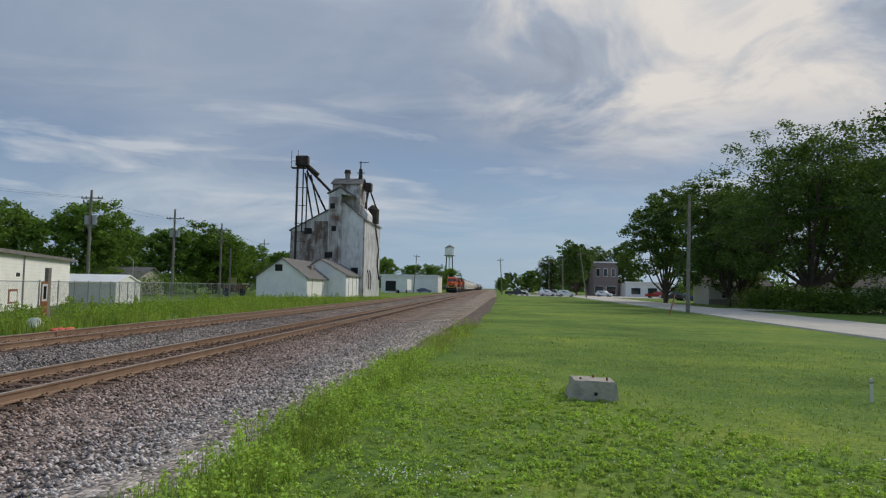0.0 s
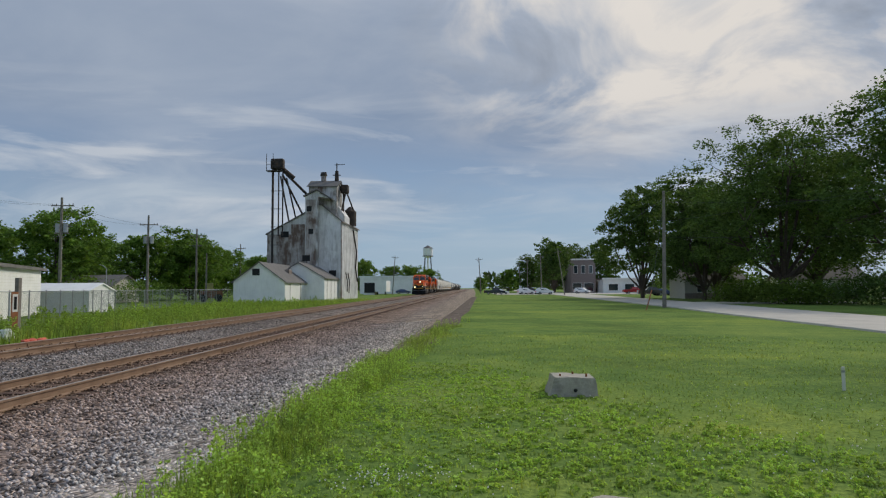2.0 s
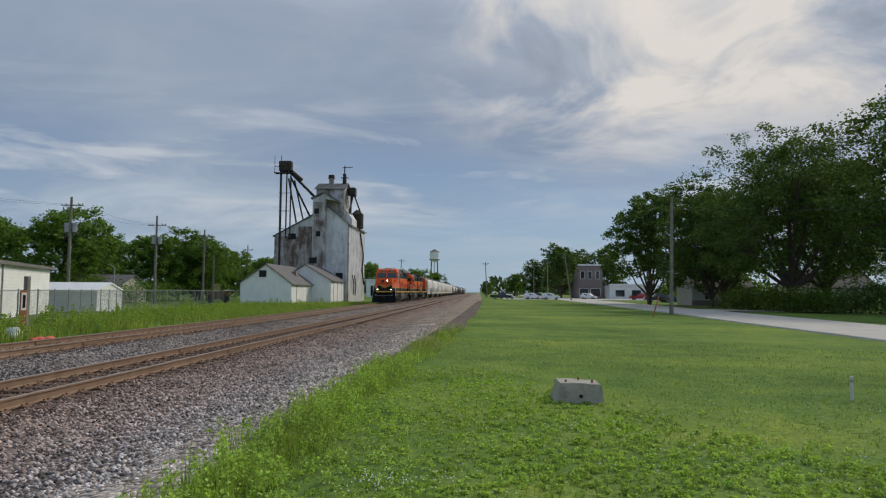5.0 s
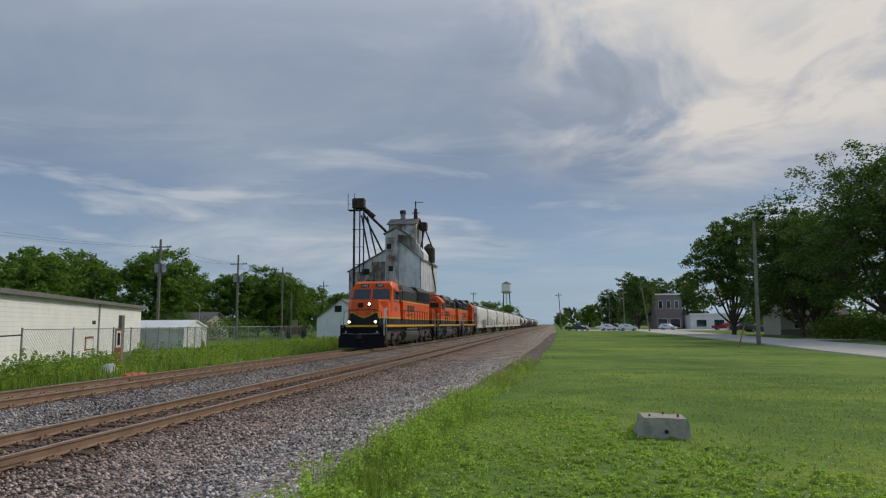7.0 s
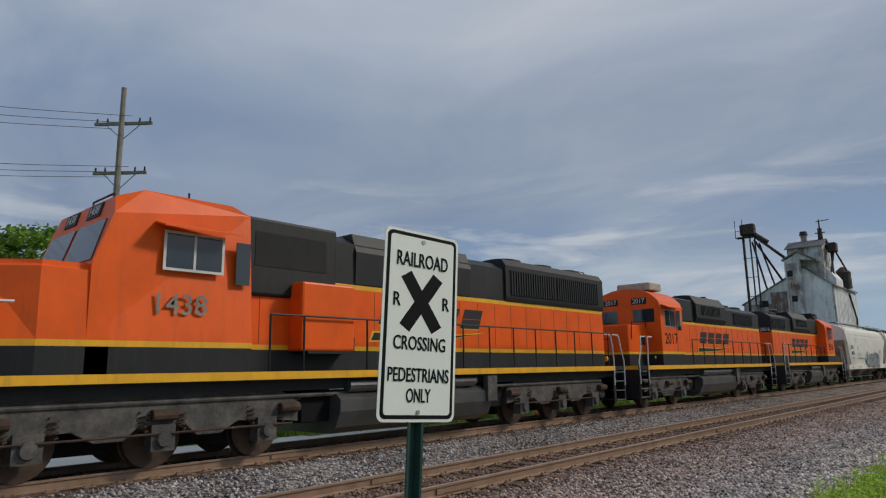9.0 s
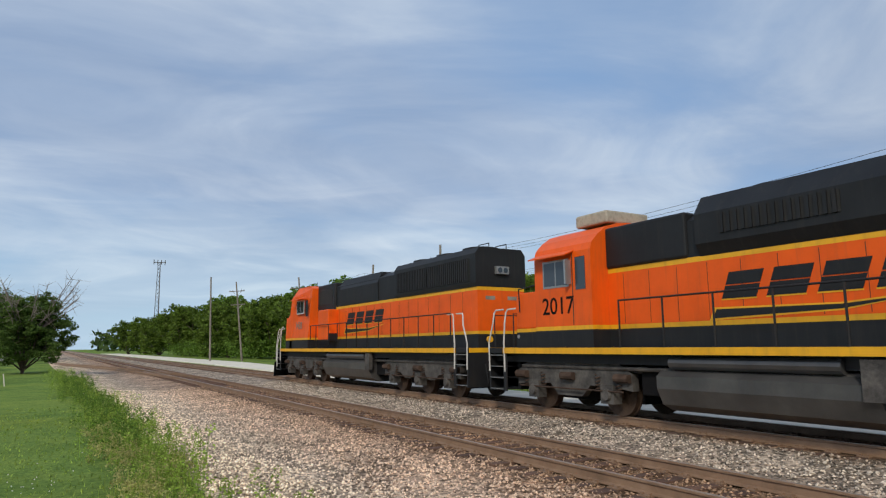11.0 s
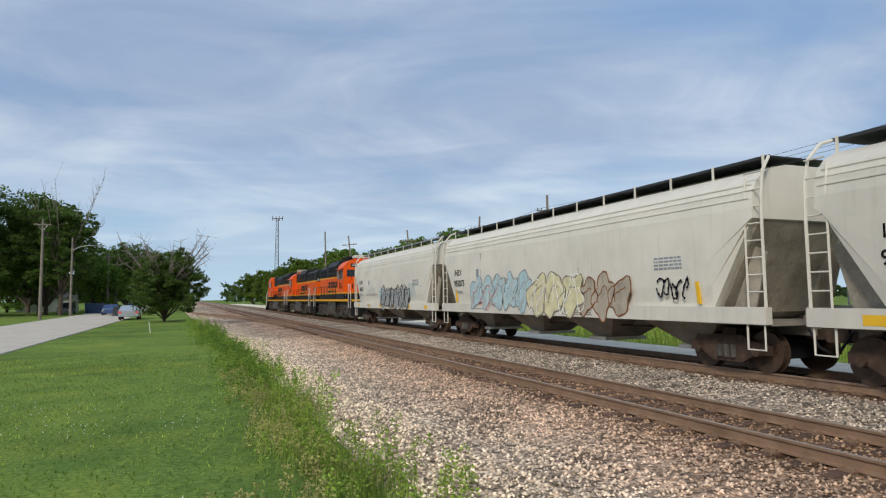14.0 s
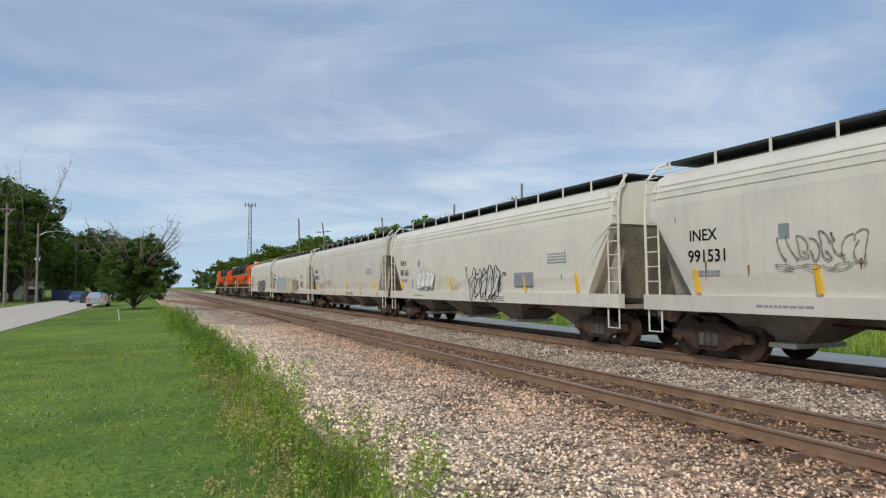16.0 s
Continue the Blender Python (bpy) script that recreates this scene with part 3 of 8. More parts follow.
def ballast():
    prof = [(-16.4, -0.24), (-15.4, -0.12), (-14.6, 0.0), (-11.6, 0.0), (-10.7, -0.12), (-9.9, -0.19), (-9.6, -0.20), (-7.2, -0.20), (-6.9, -0.20), (-6.2, -0.24), (-5.2, -0.30), (-3.6, -0.20), (-2.7, -0.10), (-2.2, -0.03), (-2.0, -0.10)]
    fine = []
    for (x0, z0), (x1, z1) in zip(prof, prof[1:]):
        n = max(1, int((x1 - x0) / 0.25))
        fine += [(x0 + (x1 - x0) * i / n, z0 + (z1 - z0) * i / n) for i in range(n)]
    fine.append(prof[-1])
    ys = [-900, -400, -200, -120, -80] + [-50 + 0.5 * i for i in range(201)] + [80, 120, 200, 400, 900]
    bm = bmesh.new()
    rows = []
    for y in ys:
        row = []
        for x, z in fine:
            edge = 0.35 * noise.noise((y * 0.35, 0, 0)) + 0.2 * noise.noise((y * 1.4, 3, 0)) if x > -2.8 else 0
            far = float(np.interp(abs(y), [14, 30], [0, 1]))
            if x > -4.4:
                k = min(1.0, (x + 4.4) / 0.8)
                edge += k * float(edge_shift(y))
                z = z + k * far * 0.04 if x < -2.1 else z - 0.06
            row.append(bm.verts.new((x + edge, y, z + 0.035 * noise.noise((x * 1.3, y * 0.9, 5)))))
        rows.append(row)
    for a, b in zip(rows, rows[1:]):
        for i in range(len(fine) - 1):
            bm.faces.new((a[i], a[i + 1], b[i + 1], b[i]))
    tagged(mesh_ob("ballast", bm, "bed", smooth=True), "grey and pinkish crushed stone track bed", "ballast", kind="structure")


def stones():
    # loose stones on the near shoulder, joined
    rng = np.random.default_rng(3)
    n = 150000
    u = rng.random(n)
    y = np.where(rng.random(n) < 0.5, 38 * u ** 1.6, -38 * u ** 1.6)
    x = -9.9 + 7.6 * rng.random(n)
    x = np.where(rng.random(n) < 0.14, -11.7 + 1.8 * rng.random(n), x)
    keep = (np.abs(x - (NEAR_X - 0.755)) > 0.10) & (np.abs(x - (NEAR_X + 0.755)) > 0.10)
    keep &= rng.random(n) < np.clip((-1.9 + edge_shift(y) - x) / 0.9, 0.05, 1)
    keep &= (np.abs(x - NEAR_X) > 1.2) | (rng.random(n) < 0.8)
    x, y = x[keep], y[keep]
    n = len(x)
    z = np.interp(x, [-11.6, -10.7, -9.9, -9.6, -7.2, -6.9, -6.2, -5.2, -3.6, -2.7, -2.2], [0.0, -0.12, -0.19, -0.20, -0.20, -0.20, -0.24, -0.30, -0.20, -0.10, -0.03])
    s = (0.017 + 0.028 * rng.random(n) ** 1.5) * np.where(y < -1, 0.85, 1.0)
    base = np.array([(1, 0, 0), (0, 1, 0), (-1, 0, 0), (0, -1, 0), (0, 0, 0.8), (0, 0, -0.6)])
    v = base[None] * (0.65 + 0.7 * rng.random((n, 6, 1)))
    a = rng.random(n) * 6.283
    b = rng.normal(0, 0.5, n)
    ca, sa, cb, sb = np.cos(a), np.sin(a), np.cos(b), np.sin(b)
    X = v[..., 0] * ca[:, None] - v[..., 1] * sa[:, None]
    Y = v[..., 0] * sa[:, None] + v[..., 1] * ca[:, None]
    Z = v[..., 2] * cb[:, None] + X * sb[:, None]
    P = np.stack([X * s[:, None] + x[:, None], Y * s[:, None] + y[:, None], Z * s[:, None] + z[:, None] + 0.014], -1)
    f = np.array([(0, 1, 4), (1, 2, 4), (2, 3, 4), (3, 0, 4), (1, 0, 5), (2, 1, 5), (3, 2, 5), (0, 3, 5)])
    F = (f[None] + 6 * np.arange(n)[:, None, None]).reshape(-1, 3)
    tagged(raw_ob("ballast_stones", P, F, "stone"), "loose grey, white and pink crushed stones", "stones", kind="stuff")


def rail_profile(x, z):
    p = [(-0.075, -0.175), (0.075, -0.175), (0.075, -0.16), (0.012, -0.14), (0.010, -0.045), (0.036, -0.032), (0.036, -0.004), (0.028, 0), (-0.028, 0), (-0.036, -0.004), (-0.036, -0.032), (-0.010, -0.045), (-0.012, -0.14), (-0.075, -0.16)]
    return [(x + a, z + b) for a, b in p]


def track(name, cx, cz, label):
    root = thing(name, pose(cx, 0, cz), label, "railway track", kind="structure")
    for sx in (-0.755, 0.755):
        r = part("rail", prism(bmesh.new(), rail_profile(sx, 0), "y", -1200, 1200), "rail", root, "rust-brown steel rail")
        part("rail_head", bbox(sx - 0.026, sx + 0.026, -1200, 1200, 0.0, 0.004), "rail_top", r, "worn shiny rail head")
        # joint bars with bolts
        for y in (-41, -29.5, -17, -4.5, 8.2, 20.1, 31.5, 44):
            jb = bmesh.new()
            for s in (-1, 1):
                box(jb, sx + s * 0.03 - 0.012, sx + s * 0.03 + 0.012, y - 0.45, y + 0.45, -0.13, -0.05)
            part("joint_bar", jb, "rail", r)
    tie = bmesh.new()
    box(tie, -1.28, 1.28, -0.115, 0.115, -0.33, -0.172)
    bmesh.ops.bevel(tie, geom=list(tie.edges), offset=0.012, segments=1, affect="EDGES")
    first = part("tie", tie, "tie", root)
    plate = bmesh.new()
    for sx in (-0.755, 0.755):
        box(plate, sx - 0.18, sx + 0.18, -0.10, 0.10, -0.172, -0.155)
        for a, b in ((-0.12, 0.06), (0.12, -0.06), (-0.11, -0.07), (0.11, 0.07)):
            box(plate, sx + a - 0.018, sx + a + 0.018, b - 0.018, b + 0.018, -0.155, -0.125)
    pl = part("tie_plate", plate, "rail", first)
    rng = random.Random(5)
    for k in range(1, 150):
        y = (-1) ** k * ((k + 1) // 2) * 0.53
        t = first.copy()
        scene.collection.objects.link(t)
        t.location = (rng.uniform(-0.04, 0.04), y + rng.uniform(-0.03, 0.03), rng.uniform(-0.012, 0.004))
        t.rotation_euler = (0, 0, rng.uniform(-0.015, 0.015))
        q = pl.copy()
        scene.collection.objects.link(q)
        q.parent = t
    far = bmesh.new()
    for k in range(75, 260):
        for s in (-1, 1):
            box(far, -1.28, 1.28, s * k * 0.53 - 0.115, s * k * 0.53 + 0.115, -0.33, -0.172)
    tagged(part("distant_ties", far, "tie", root), kind="stuff")


def strip(name, pts, z, material, label, category, thick=0.05):
    """A paved strip through (x left, x right, y) stations."""
    bm = bmesh.new()
    top = [[bm.verts.new((x, y, z)) for x in (a, b)] for a, b, y in pts]
    low = [[bm.verts.new((x, y, z - thick)) for x in (a - 0.05, b + 0.05)] for a, b, y in pts]
    for i in range(len(pts) - 1):
        bm.faces.new((top[i][0], top[i][1], top[i + 1][1], top[i + 1][0]))
        for k in (0, 1):
            bm.faces.new((top[i][k], top[i + 1][k], low[i + 1][k], low[i][k]))
    return tagged(mesh_ob(name, bm, material), label, category, kind="structure")


ground()
ballast()
strip("road", [(5.6, 13.2, -900), (5.6, 13.2, -120), (5.5, 12.8, -60), (5.9, 12.8, -28), (9.2, 15.6, -8), (13.4, 20.5, 10), (16.0, 23.4, 27), (16.6, 24.0, 45), (17.6, 24.6, 60), (19.3, 27.5, 136), (21, 30, 240), (24, 33, 900)], 0.02, "road", "pale worn asphalt street beside the lawn", "road", 0.15)
strip("gravel_lane", [(-24.0, -17.5, -300), (-23.0, -17.3, -90), (-21.0, -17.0, -65), (-18.9, -16.2, -45), (-18.0, -15.7, -28), (-17.8, -15.6, -8), (-17.6, -15.6, 4), (-17.0, -15.8, 12), (-16.4, -15.9, 16)], -0.09, "gravel", "pale gravel lane beyond the tracks", "lane", 0.15)
strip("soil_strip", [(-2.4, -2.2, 14), (-2.5, -1.55, 17), (-2.35, -1.6, 19.5), (-2.3, -1.0, 23), (-2.1, -1.15, 27), (-1.9, -0.7, 33), (-1.7, -0.75, 41), (-1.5, -0.3, 50), (-1.0, 0.1, 80), (-0.2, 0.8, 130)], 0.012, "soil", "bare dark soil between the gravel and the lawn", "soil", 0.1)
strip("parking_lot", [(2.5, 60, 168), (3.5, 60, 182), (3.5, 60, 215)], -0.03, "road", "pale asphalt parking area by the street", "parking", 0.1)
strip("driveway", [(24.2, 40, 70), (24.2, 44, 78)], 0.0, "road", "short pale driveway", "driveway", 0.15)


# ---- the train ----
def wheelset(parent, y, r, gauge=0.755):
    bm = bmesh.new()
    for s in (-1, 1):
        rod(bm, (s * (gauge - 0.06), 0, 0), (s * (gauge + 0.075), 0, 0), r, r, 24)
        rod(bm, (s * (gauge - 0.10), 0, 0), (s * (gauge - 0.06), 0, 0), r + 0.03, r + 0.03, 24)
        rod(bm, (s * (gauge + 0.07), 0, 0), (s * (gauge + 0.16), 0, 0), 0.13, 0.11, 12)
        for k in range(6):
            a = k * math.pi / 3
            box(bm, s * (gauge + 0.075) - 0.008, s * (gauge + 0.075) + 0.008, 0.28 * math.cos(a) - 0.035, 0.28 * math.cos(a) + 0.035, 0.28 * math.sin(a) - 0.035, 0.28 * math.sin(a) + 0.035)
    rod(bm, (-gauge, 0, 0), (gauge, 0, 0), 0.09, 0.09, 10)
    w = part("wheelset", bm, "wheel", parent, "rust-brown steel wheels on an axle")
    w.location = (0, y, r)
    return w


SPUN = []                              # (wheelset, radius) of those that turn


def loco_truck(root, yc, axles, r=0.508):
    """Sideframes, axle boxes, springs and brake gear of a diesel's truck."""
    half = axles[-1] + 0.75
    for s in (1, -1):
        bm = bmesh.new()
        prof = [(-half, 0.62), (-half, 1.0), (-half + 0.4, 1.22), (half - 0.4, 1.22), (half, 1.0), (half, 0.62), (half - 0.35, 0.66)]
        if len(axles) == 2:
            prof += [(0.75, 0.70), (0.45, 0.42), (-0.45, 0.42), (-0.75, 0.70)]
        else:
            prof += [(1.45, 0.72), (1.1, 0.52), (0.65, 0.52), (0.4, 0.74), (-0.4, 0.74), (-0.65, 0.52), (-1.1, 0.52), (-1.45, 0.72)]
        prof += [(-half + 0.35, 0.66)]
        prism(bm, prof, "x", s * 1.0, s * 1.2)
        for v in bm.verts:
            v.co.y += yc
        f = part("sideframe", bm, "under", root, "grimy cast steel truck sideframe")
        for a in axles:
            b = bmesh.new()
            box(b, min(s * 1.0, s * 1.27), max(s * 1.0, s * 1.27), yc + a - 0.21, yc + a + 0.21, r - 0.2, r + 0.24)
            rod(b, (s * 1.26, yc + a, r), (s * 1.34, yc + a, r), 0.15, 0.12, 12)
            part("axle_box", b, "under", f)
            for d in (-0.34, 0.34):
                pts = [(s * 1.2 + 0.075 * math.cos(k * 1.05), yc + a + d + 0.075 * math.sin(k * 1.05), 0.64 + k * 0.014) for k in range(24)]
                part("spring", pipe(bmesh.new(), pts, 0.018, 4), "truck", f)
        for d in (-half + 0.25, half - 0.25, 0.0):
            part("brake_cylinder", rod(bmesh.new(), (s * 1.26, yc + d - 0.22, 0.9), (s * 1.26, yc + d + 0.22, 0.9), 0.10, 0.10, 10), "truck", f)
        part("brake_rod", rod(bmesh.new(), (s * 1.3, yc - half + 0.2, 0.60), (s * 1.3, yc + half - 0.2, 0.60), 0.022, 0.022, 6), "truck", f)
    part("traction_motor", bbox(-0.66, 0.66, yc - half + 0.15, yc + half - 0.15, 0.30, 1.15), "iron_black", root, "dark motors between the wheels")
    for a in axles:
        w = wheelset(root, yc + a, r)
        SPUN.append((w, r))


def rail_posts(root, ys, z0, ztop, x, skip=()):
    for s in (1, -1):
        t = pipe(bmesh.new(), [(s * x, y, ztop) for y in (ys[0], ys[-1])], 0.022)
        h = part("handrail", t, "black", root, "black walkway handrail")
        for y in ys:
            part("stanchion", rod(bmesh.new(), (s * x, y, z0), (s * x, y, ztop), 0.022, 0.022, 6), "black", h)


def step_well(root, y, d, z0=0.42, deck=1.6, x=1.5):
    """Corner steps with white grab irons; d is the way to the end of the car."""
    for s in (1, -1):
        bm = bmesh.new()
        box(bm, s * x - 0.02, s * x + 0.02, min(y, y - d * 0.14), max(y, y - d * 0.14), z0, deck)
        box(bm, s * x - 0.02, s * x + 0.02, min(y + d * 0.62, y + d * 0.70), max(y + d * 0.62, y + d * 0.70), z0, deck)
        box(bm, s * 1.0 - 0.02, s * 1.0 + 0.02, min(y, y + d * 0.7), max(y, y + d * 0.7), z0 + 0.1, deck)
        box(bm, s * 0.72 - 0.3, s * 0.72 + 0.3, min(y - d * 0.14, y + d * 0.70), max(y - d * 0.14, y + d * 0.70), z0 + 0.02, deck - 0.16)
        w = part("step_well", bm, "black", root, "dark corner step well")
        for k in range(4):
            t = bmesh.new()
            z = z0 + 0.03 + k * 0.31
            box(t, min(s * 1.02, s * x), max(s * 1.02, s * x), min(y, y + d * 0.64), max(y, y + d * 0.64), z, z + 0.03)
            st = part("step", t, "black", w)
            e = bmesh.new()
            box(e, s * x - 0.012 + s * 0.02, s * x + 0.012 + s * 0.02, min(y, y + d * 0.64), max(y, y + d * 0.64), z + 0.008, z + 0.028)
            part("step_edge", e, "galv", st, "worn pale step edge")
        for off, lean in ((-0.08, 0.0), (0.66, 0.16)):
            g = bmesh.new()
            yy = y + d * off
            pipe(g, [(s * (x + 0.03), yy, 0.95), (s * (x + 0.03), yy + d * 0.02, 1.75), (s * (x + 0.03), yy - d * (lean + 0.04), 2.3), (s * (x + 0.01), yy - d * (lean + 0.08), 2.58), (s * (x - 0.01), yy - d * (lean + 0.14), 2.66), (s * (x - 0.02), yy - d * (lean + 0.5), 2.67)], 0.024)
            part("grab_iron", g, "white", w, "white painted grab iron")


def coupler(root, y, d, z=0.85):
    bm = bmesh.new()
    box(bm, -0.11, 0.11, min(y - d * 0.75, y - d * 0.15), max(y - d * 0.75, y - d * 0.15), z - 0.11, z + 0.11)
    prism(bm, [(-0.17, y - d * 0.25), (0.17, y - d * 0.25), (0.19, y - d * 0.02), (0.06, y), (0.02, y - d * 0.08), (-0.10, y - d * 0.05), (-0.17, y - d * 0.1)], "z", z - 0.15, z + 0.15)
    part("coupler", bm, "truck", root, "rusty knuckle coupler")
    h = bmesh.new()
    pipe(h, [(0.35, y - d * 0.5, 0.95), (0.38, y - d * 0.25, 0.6), (0.25, y - d * 0.05, 0.45), (0.1, y + d * 0.02, 0.5)], 0.03)
    part("air_hose", h, "black", root)


def slant_mark(root, yc, z, x, length, reverse):
    """The railroad's mark on the hood: slanted black blocks with a yellow edge over a tapering swoosh."""
    for s in (1, -1):
        e = 1 if s > 0 else -1
        def P(u, v):
            return (yc + e * u, z + v)
        n = 4
        w = length / n
        ye = bmesh.new()
        for k in range(n):
            bm = bmesh.new()
            u0 = -length / 2 + k * w
            q = [(u0, 0), (u0 + w * 0.78, 0), (u0 + w * 0.78 + 0.2, 0.52), (u0 + 0.2, 0.52)]
            prism(ye, [P(q[0][0] - 0.015, -0.03), P(q[1][0] + 0.01, -0.03), P(q[1][0] + 0.015, 0.0), P(q[0][0] - 0.005, 0.0)], "x", s * x, s * (x + 0.004))
            # each plain block is parted by one slit
            o = 0.2 / 0.52
            for lo, hi in ((0.0, 0.25), (0.275, 0.52)):
                prism(bm, [P(u0 + o * lo, lo), P(u0 + w * 0.78 + o * lo, lo), P(u0 + w * 0.78 + o * hi, hi), P(u0 + o * hi, hi)], "x", s * x, s * (x + 0.008))
            part("railroad_mark", bm, "black", root, "slanted black mark")
        bm = bmesh.new()
        prism(ye, [P(-length / 2 - 0.32, -0.42), P(length * 0.1, -0.34), P(length / 2 + 0.1, -0.08), P(length * 0.1, -0.20), P(-length / 2 - 0.2, -0.16)], "x", s * x, s * (x + 0.004))
        prism(bm, [P(-length / 2 - 0.24, -0.38), P(length * 0.1, -0.31), P(length / 2 - 0.3, -0.14), P(length * 0.1, -0.23), P(-length / 2 - 0.14, -0.20)], "x", s * x, s * (x + 0.008))
        part("mark_edge", ye, "yellow", root)
        part("mark_swoosh", bm, "black", root, "black swoosh under the mark")


def banded_hood(root, y0, y1, hw, top, split, name="hood", roof_cut=0.35):
    """A long hood in its paint bands: black, yellow, orange, yellow, black with a chamfered roof."""
    h = part(name, bbox(-hw, hw, y0, y1, 2.13, split, 0.0), "orange", root, "bright orange hood side")
    part("lower_band", bbox(-hw, hw, y0, y1, 1.6, 2.03), "black", h, "black lower band")
    part("lower_stripe", bbox(-hw - 0.003, hw + 0.003, y0 - 0.003, y1 + 0.003, 2.03, 2.13), "yellow", h, "yellow stripe")
    part("upper_stripe", bbox(-hw - 0.003, hw + 0.003, y0 - 0.003, y1 + 0.003, split, split + 0.11), "yellow", h, "yellow stripe")
    bm = prism(bmesh.new(), [(-hw, split + 0.11), (hw, split + 0.11), (hw, top - roof_cut * 0.6), (hw - roof_cut, top), (-hw + roof_cut, top), (-hw, top - roof_cut * 0.6)], "y", y0, y1)
    part("hood_top", bm, "black", h, "black hood top")
    # door seams on the hood
    d = bmesh.new()
    k = y0 + 0.5
    while k < y1 - 0.3:
        for s in (1, -1):
            box(d, s * (hw + 0.002) - 0.003, s * (hw + 0.002) + 0.003, k - 0.005, k + 0.005, 2.16, split - 0.04)
        k += 0.78
    tagged(part("door_seam", d, "truck", h), kind="stuff")
    return h


def fans(root, ys, top, r=0.62):
    for y in ys:
        bm = rod(bmesh.new(), (0, y, top - 0.02), (0, y, top + 0.12), r, r * 0.97, 24)
        rod(bm, (0, y, top + 0.12), (0, y, top + 0.15), r * 0.85, r * 0.8, 24)
        part("radiator_fan", bm, "black", root, "round black roof fan")


def louvres(root, y0, y1, z0, z1, x, step=0.13):
    for s in (1, -1):
        back = part("radiator_grille", bbox(min(s * (x - 0.02), s * (x + 0.012)), max(s * (x - 0.02), s * (x + 0.012)), y0, y1, z0, z1), "dark", root, "black louvred radiator grille")
        bm = bmesh.new()
        y = y0 + 0.04
        while y < y1:
            box(bm, s * (x + 0.028) - 0.016, s * (x + 0.028) + 0.016, y, y + step * 0.45, z0, z1)
            y += step
        part("louvre", bm, "black", back)


def sill(root, y0, y1):
    u = part("underframe", bbox(-1.30, 1.30, y0, y1, 1.22, 1.46), "black", root, "grimy black underframe")
    part("walkway", bbox(-1.53, 1.53, y0, y1, 1.46, 1.6), "black", root, "black walkway deck")
    for s in (1, -1):
        part("sill_stripe", bbox(min(s * 1.53, s * 1.545), max(s * 1.53, s * 1.545), y0 + 0.72, y1 - 0.72, 1.45, 1.60), "yellow", root, "yellow side sill stripe")
    part("air_line", rod(bmesh.new(), (1.2, y0 + 1.2, 1.12), (1.2, y1 - 1.2, 1.12), 0.05, 0.05, 8), "under", u)
    part("air_line", rod(bmesh.new(), (1.05, y0 + 1.2, 1.05), (1.05, y1 - 1.2, 1.05), 0.035, 0.035, 8), "under", u)


def fuel_tank(root, y0, y1):
    prof = [(-1.46, 0.75), (-1.3, 0.42), (-1.0, 0.28), (1.0, 0.28), (1.3, 0.42), (1.46, 0.75), (1.46, 1.0), (1.3, 1.12), (-1.3, 1.12), (-1.46, 1.0)]
    t = part("fuel_tank", prism(bmesh.new(), prof, "y", y0, y1), "tank", root, "long dark grey fuel tank")
    for a, b in ((y0 - 0.75, y0), (y1, y1 + 0.9)):
        part("battery_box", bbox(-1.1, 1.1, a, b, 0.55, 1.22, 0.03), "iron_black", t)
    for s in (1, -1):
        b = rod(bmesh.new(), (s * 1.3, y0 + 0.3, 1.28), (s * 1.3, y1 - 0.6, 1.28), 0.14, 0.14, 12)
        part("air_reservoir", b, "tank", t)
        e = bmesh.new()
        box(e, s * 1.44 - 0.08, s * 1.44 + 0.08, y1 - 0.25, y1 + 0.15, 0.75, 1.4)
        part("filter_box", e, "under", t)


def end_plate(root, y, d, plow=False):
    part("pilot", bbox(-1.5, 1.5, min(y, y - d * 0.08), max(y, y - d * 0.08), 0.42, 1.45), "iron_black" if plow else "black", root, "black end pilot plate")
    half = 1.12 if plow else 1.5
    part("end_stripe", bbox(-half, half, min(y, y + d * 0.012), max(y, y + d * 0.012), 1.46, 1.60), "yellow", root)
    if plow:
        prof = [(-1.62, y + d * 0.12), (-0.9, y + d * 0.55), (0, y + d * 0.66), (0.9, y + d * 0.55), (1.62, y + d * 0.12), (1.62, y + d * 0.04), (0.9, y + d * 0.45), (0, y + d * 0.56), (-0.9, y + d * 0.45), (-1.62, y + d * 0.04)]
        bm = prism(bmesh.new(), prof, "z", 0.08, 0.86)
        for v in bm.verts:
            if v.co.z > 0.5:
                v.co.y -= d * 0.12
        part("snow_plow", bm, "iron_black", root, "dark steel snow plow")
    c = bmesh.new()
    pipe(c, [(-0.55, y + d * 0.05, 1.6), (-0.55, y + d * 0.05, 2.6), (0.55, y + d * 0.05, 2.6), (0.55, y + d * 0.05, 1.6)], 0.022)
    part("end_handrail", c, "black", root)
    for x in (-0.85, -0.7, 0.6, 0.75, 0.9):
        part("air_hose", pipe(bmesh.new(), [(x, y, 1.1), (x * 1.02, y + d * 0.12, 0.85), (x, y + d * 0.16, 0.55)], 0.025), "black", root)


def window(root, s, x, y0, y1, z0, z1, frame="black"):
    w = part("cab_window", bbox(min(s * (x - 0.01), s * (x + 0.012)), max(s * (x - 0.01), s * (x + 0.012)), y0, y1, z0, z1), frame, root)
    ym = (y0 + y1) / 2
    for a, b in ((y0 + 0.05, ym - 0.025), (ym + 0.025, y1 - 0.05)):
        part("pane", bbox(min(s * (x + 0.012), s * (x + 0.016)), max(s * (x + 0.012), s * (x + 0.016)), a, b, z0 + 0.05, z1 - 0.05), "glass", w)


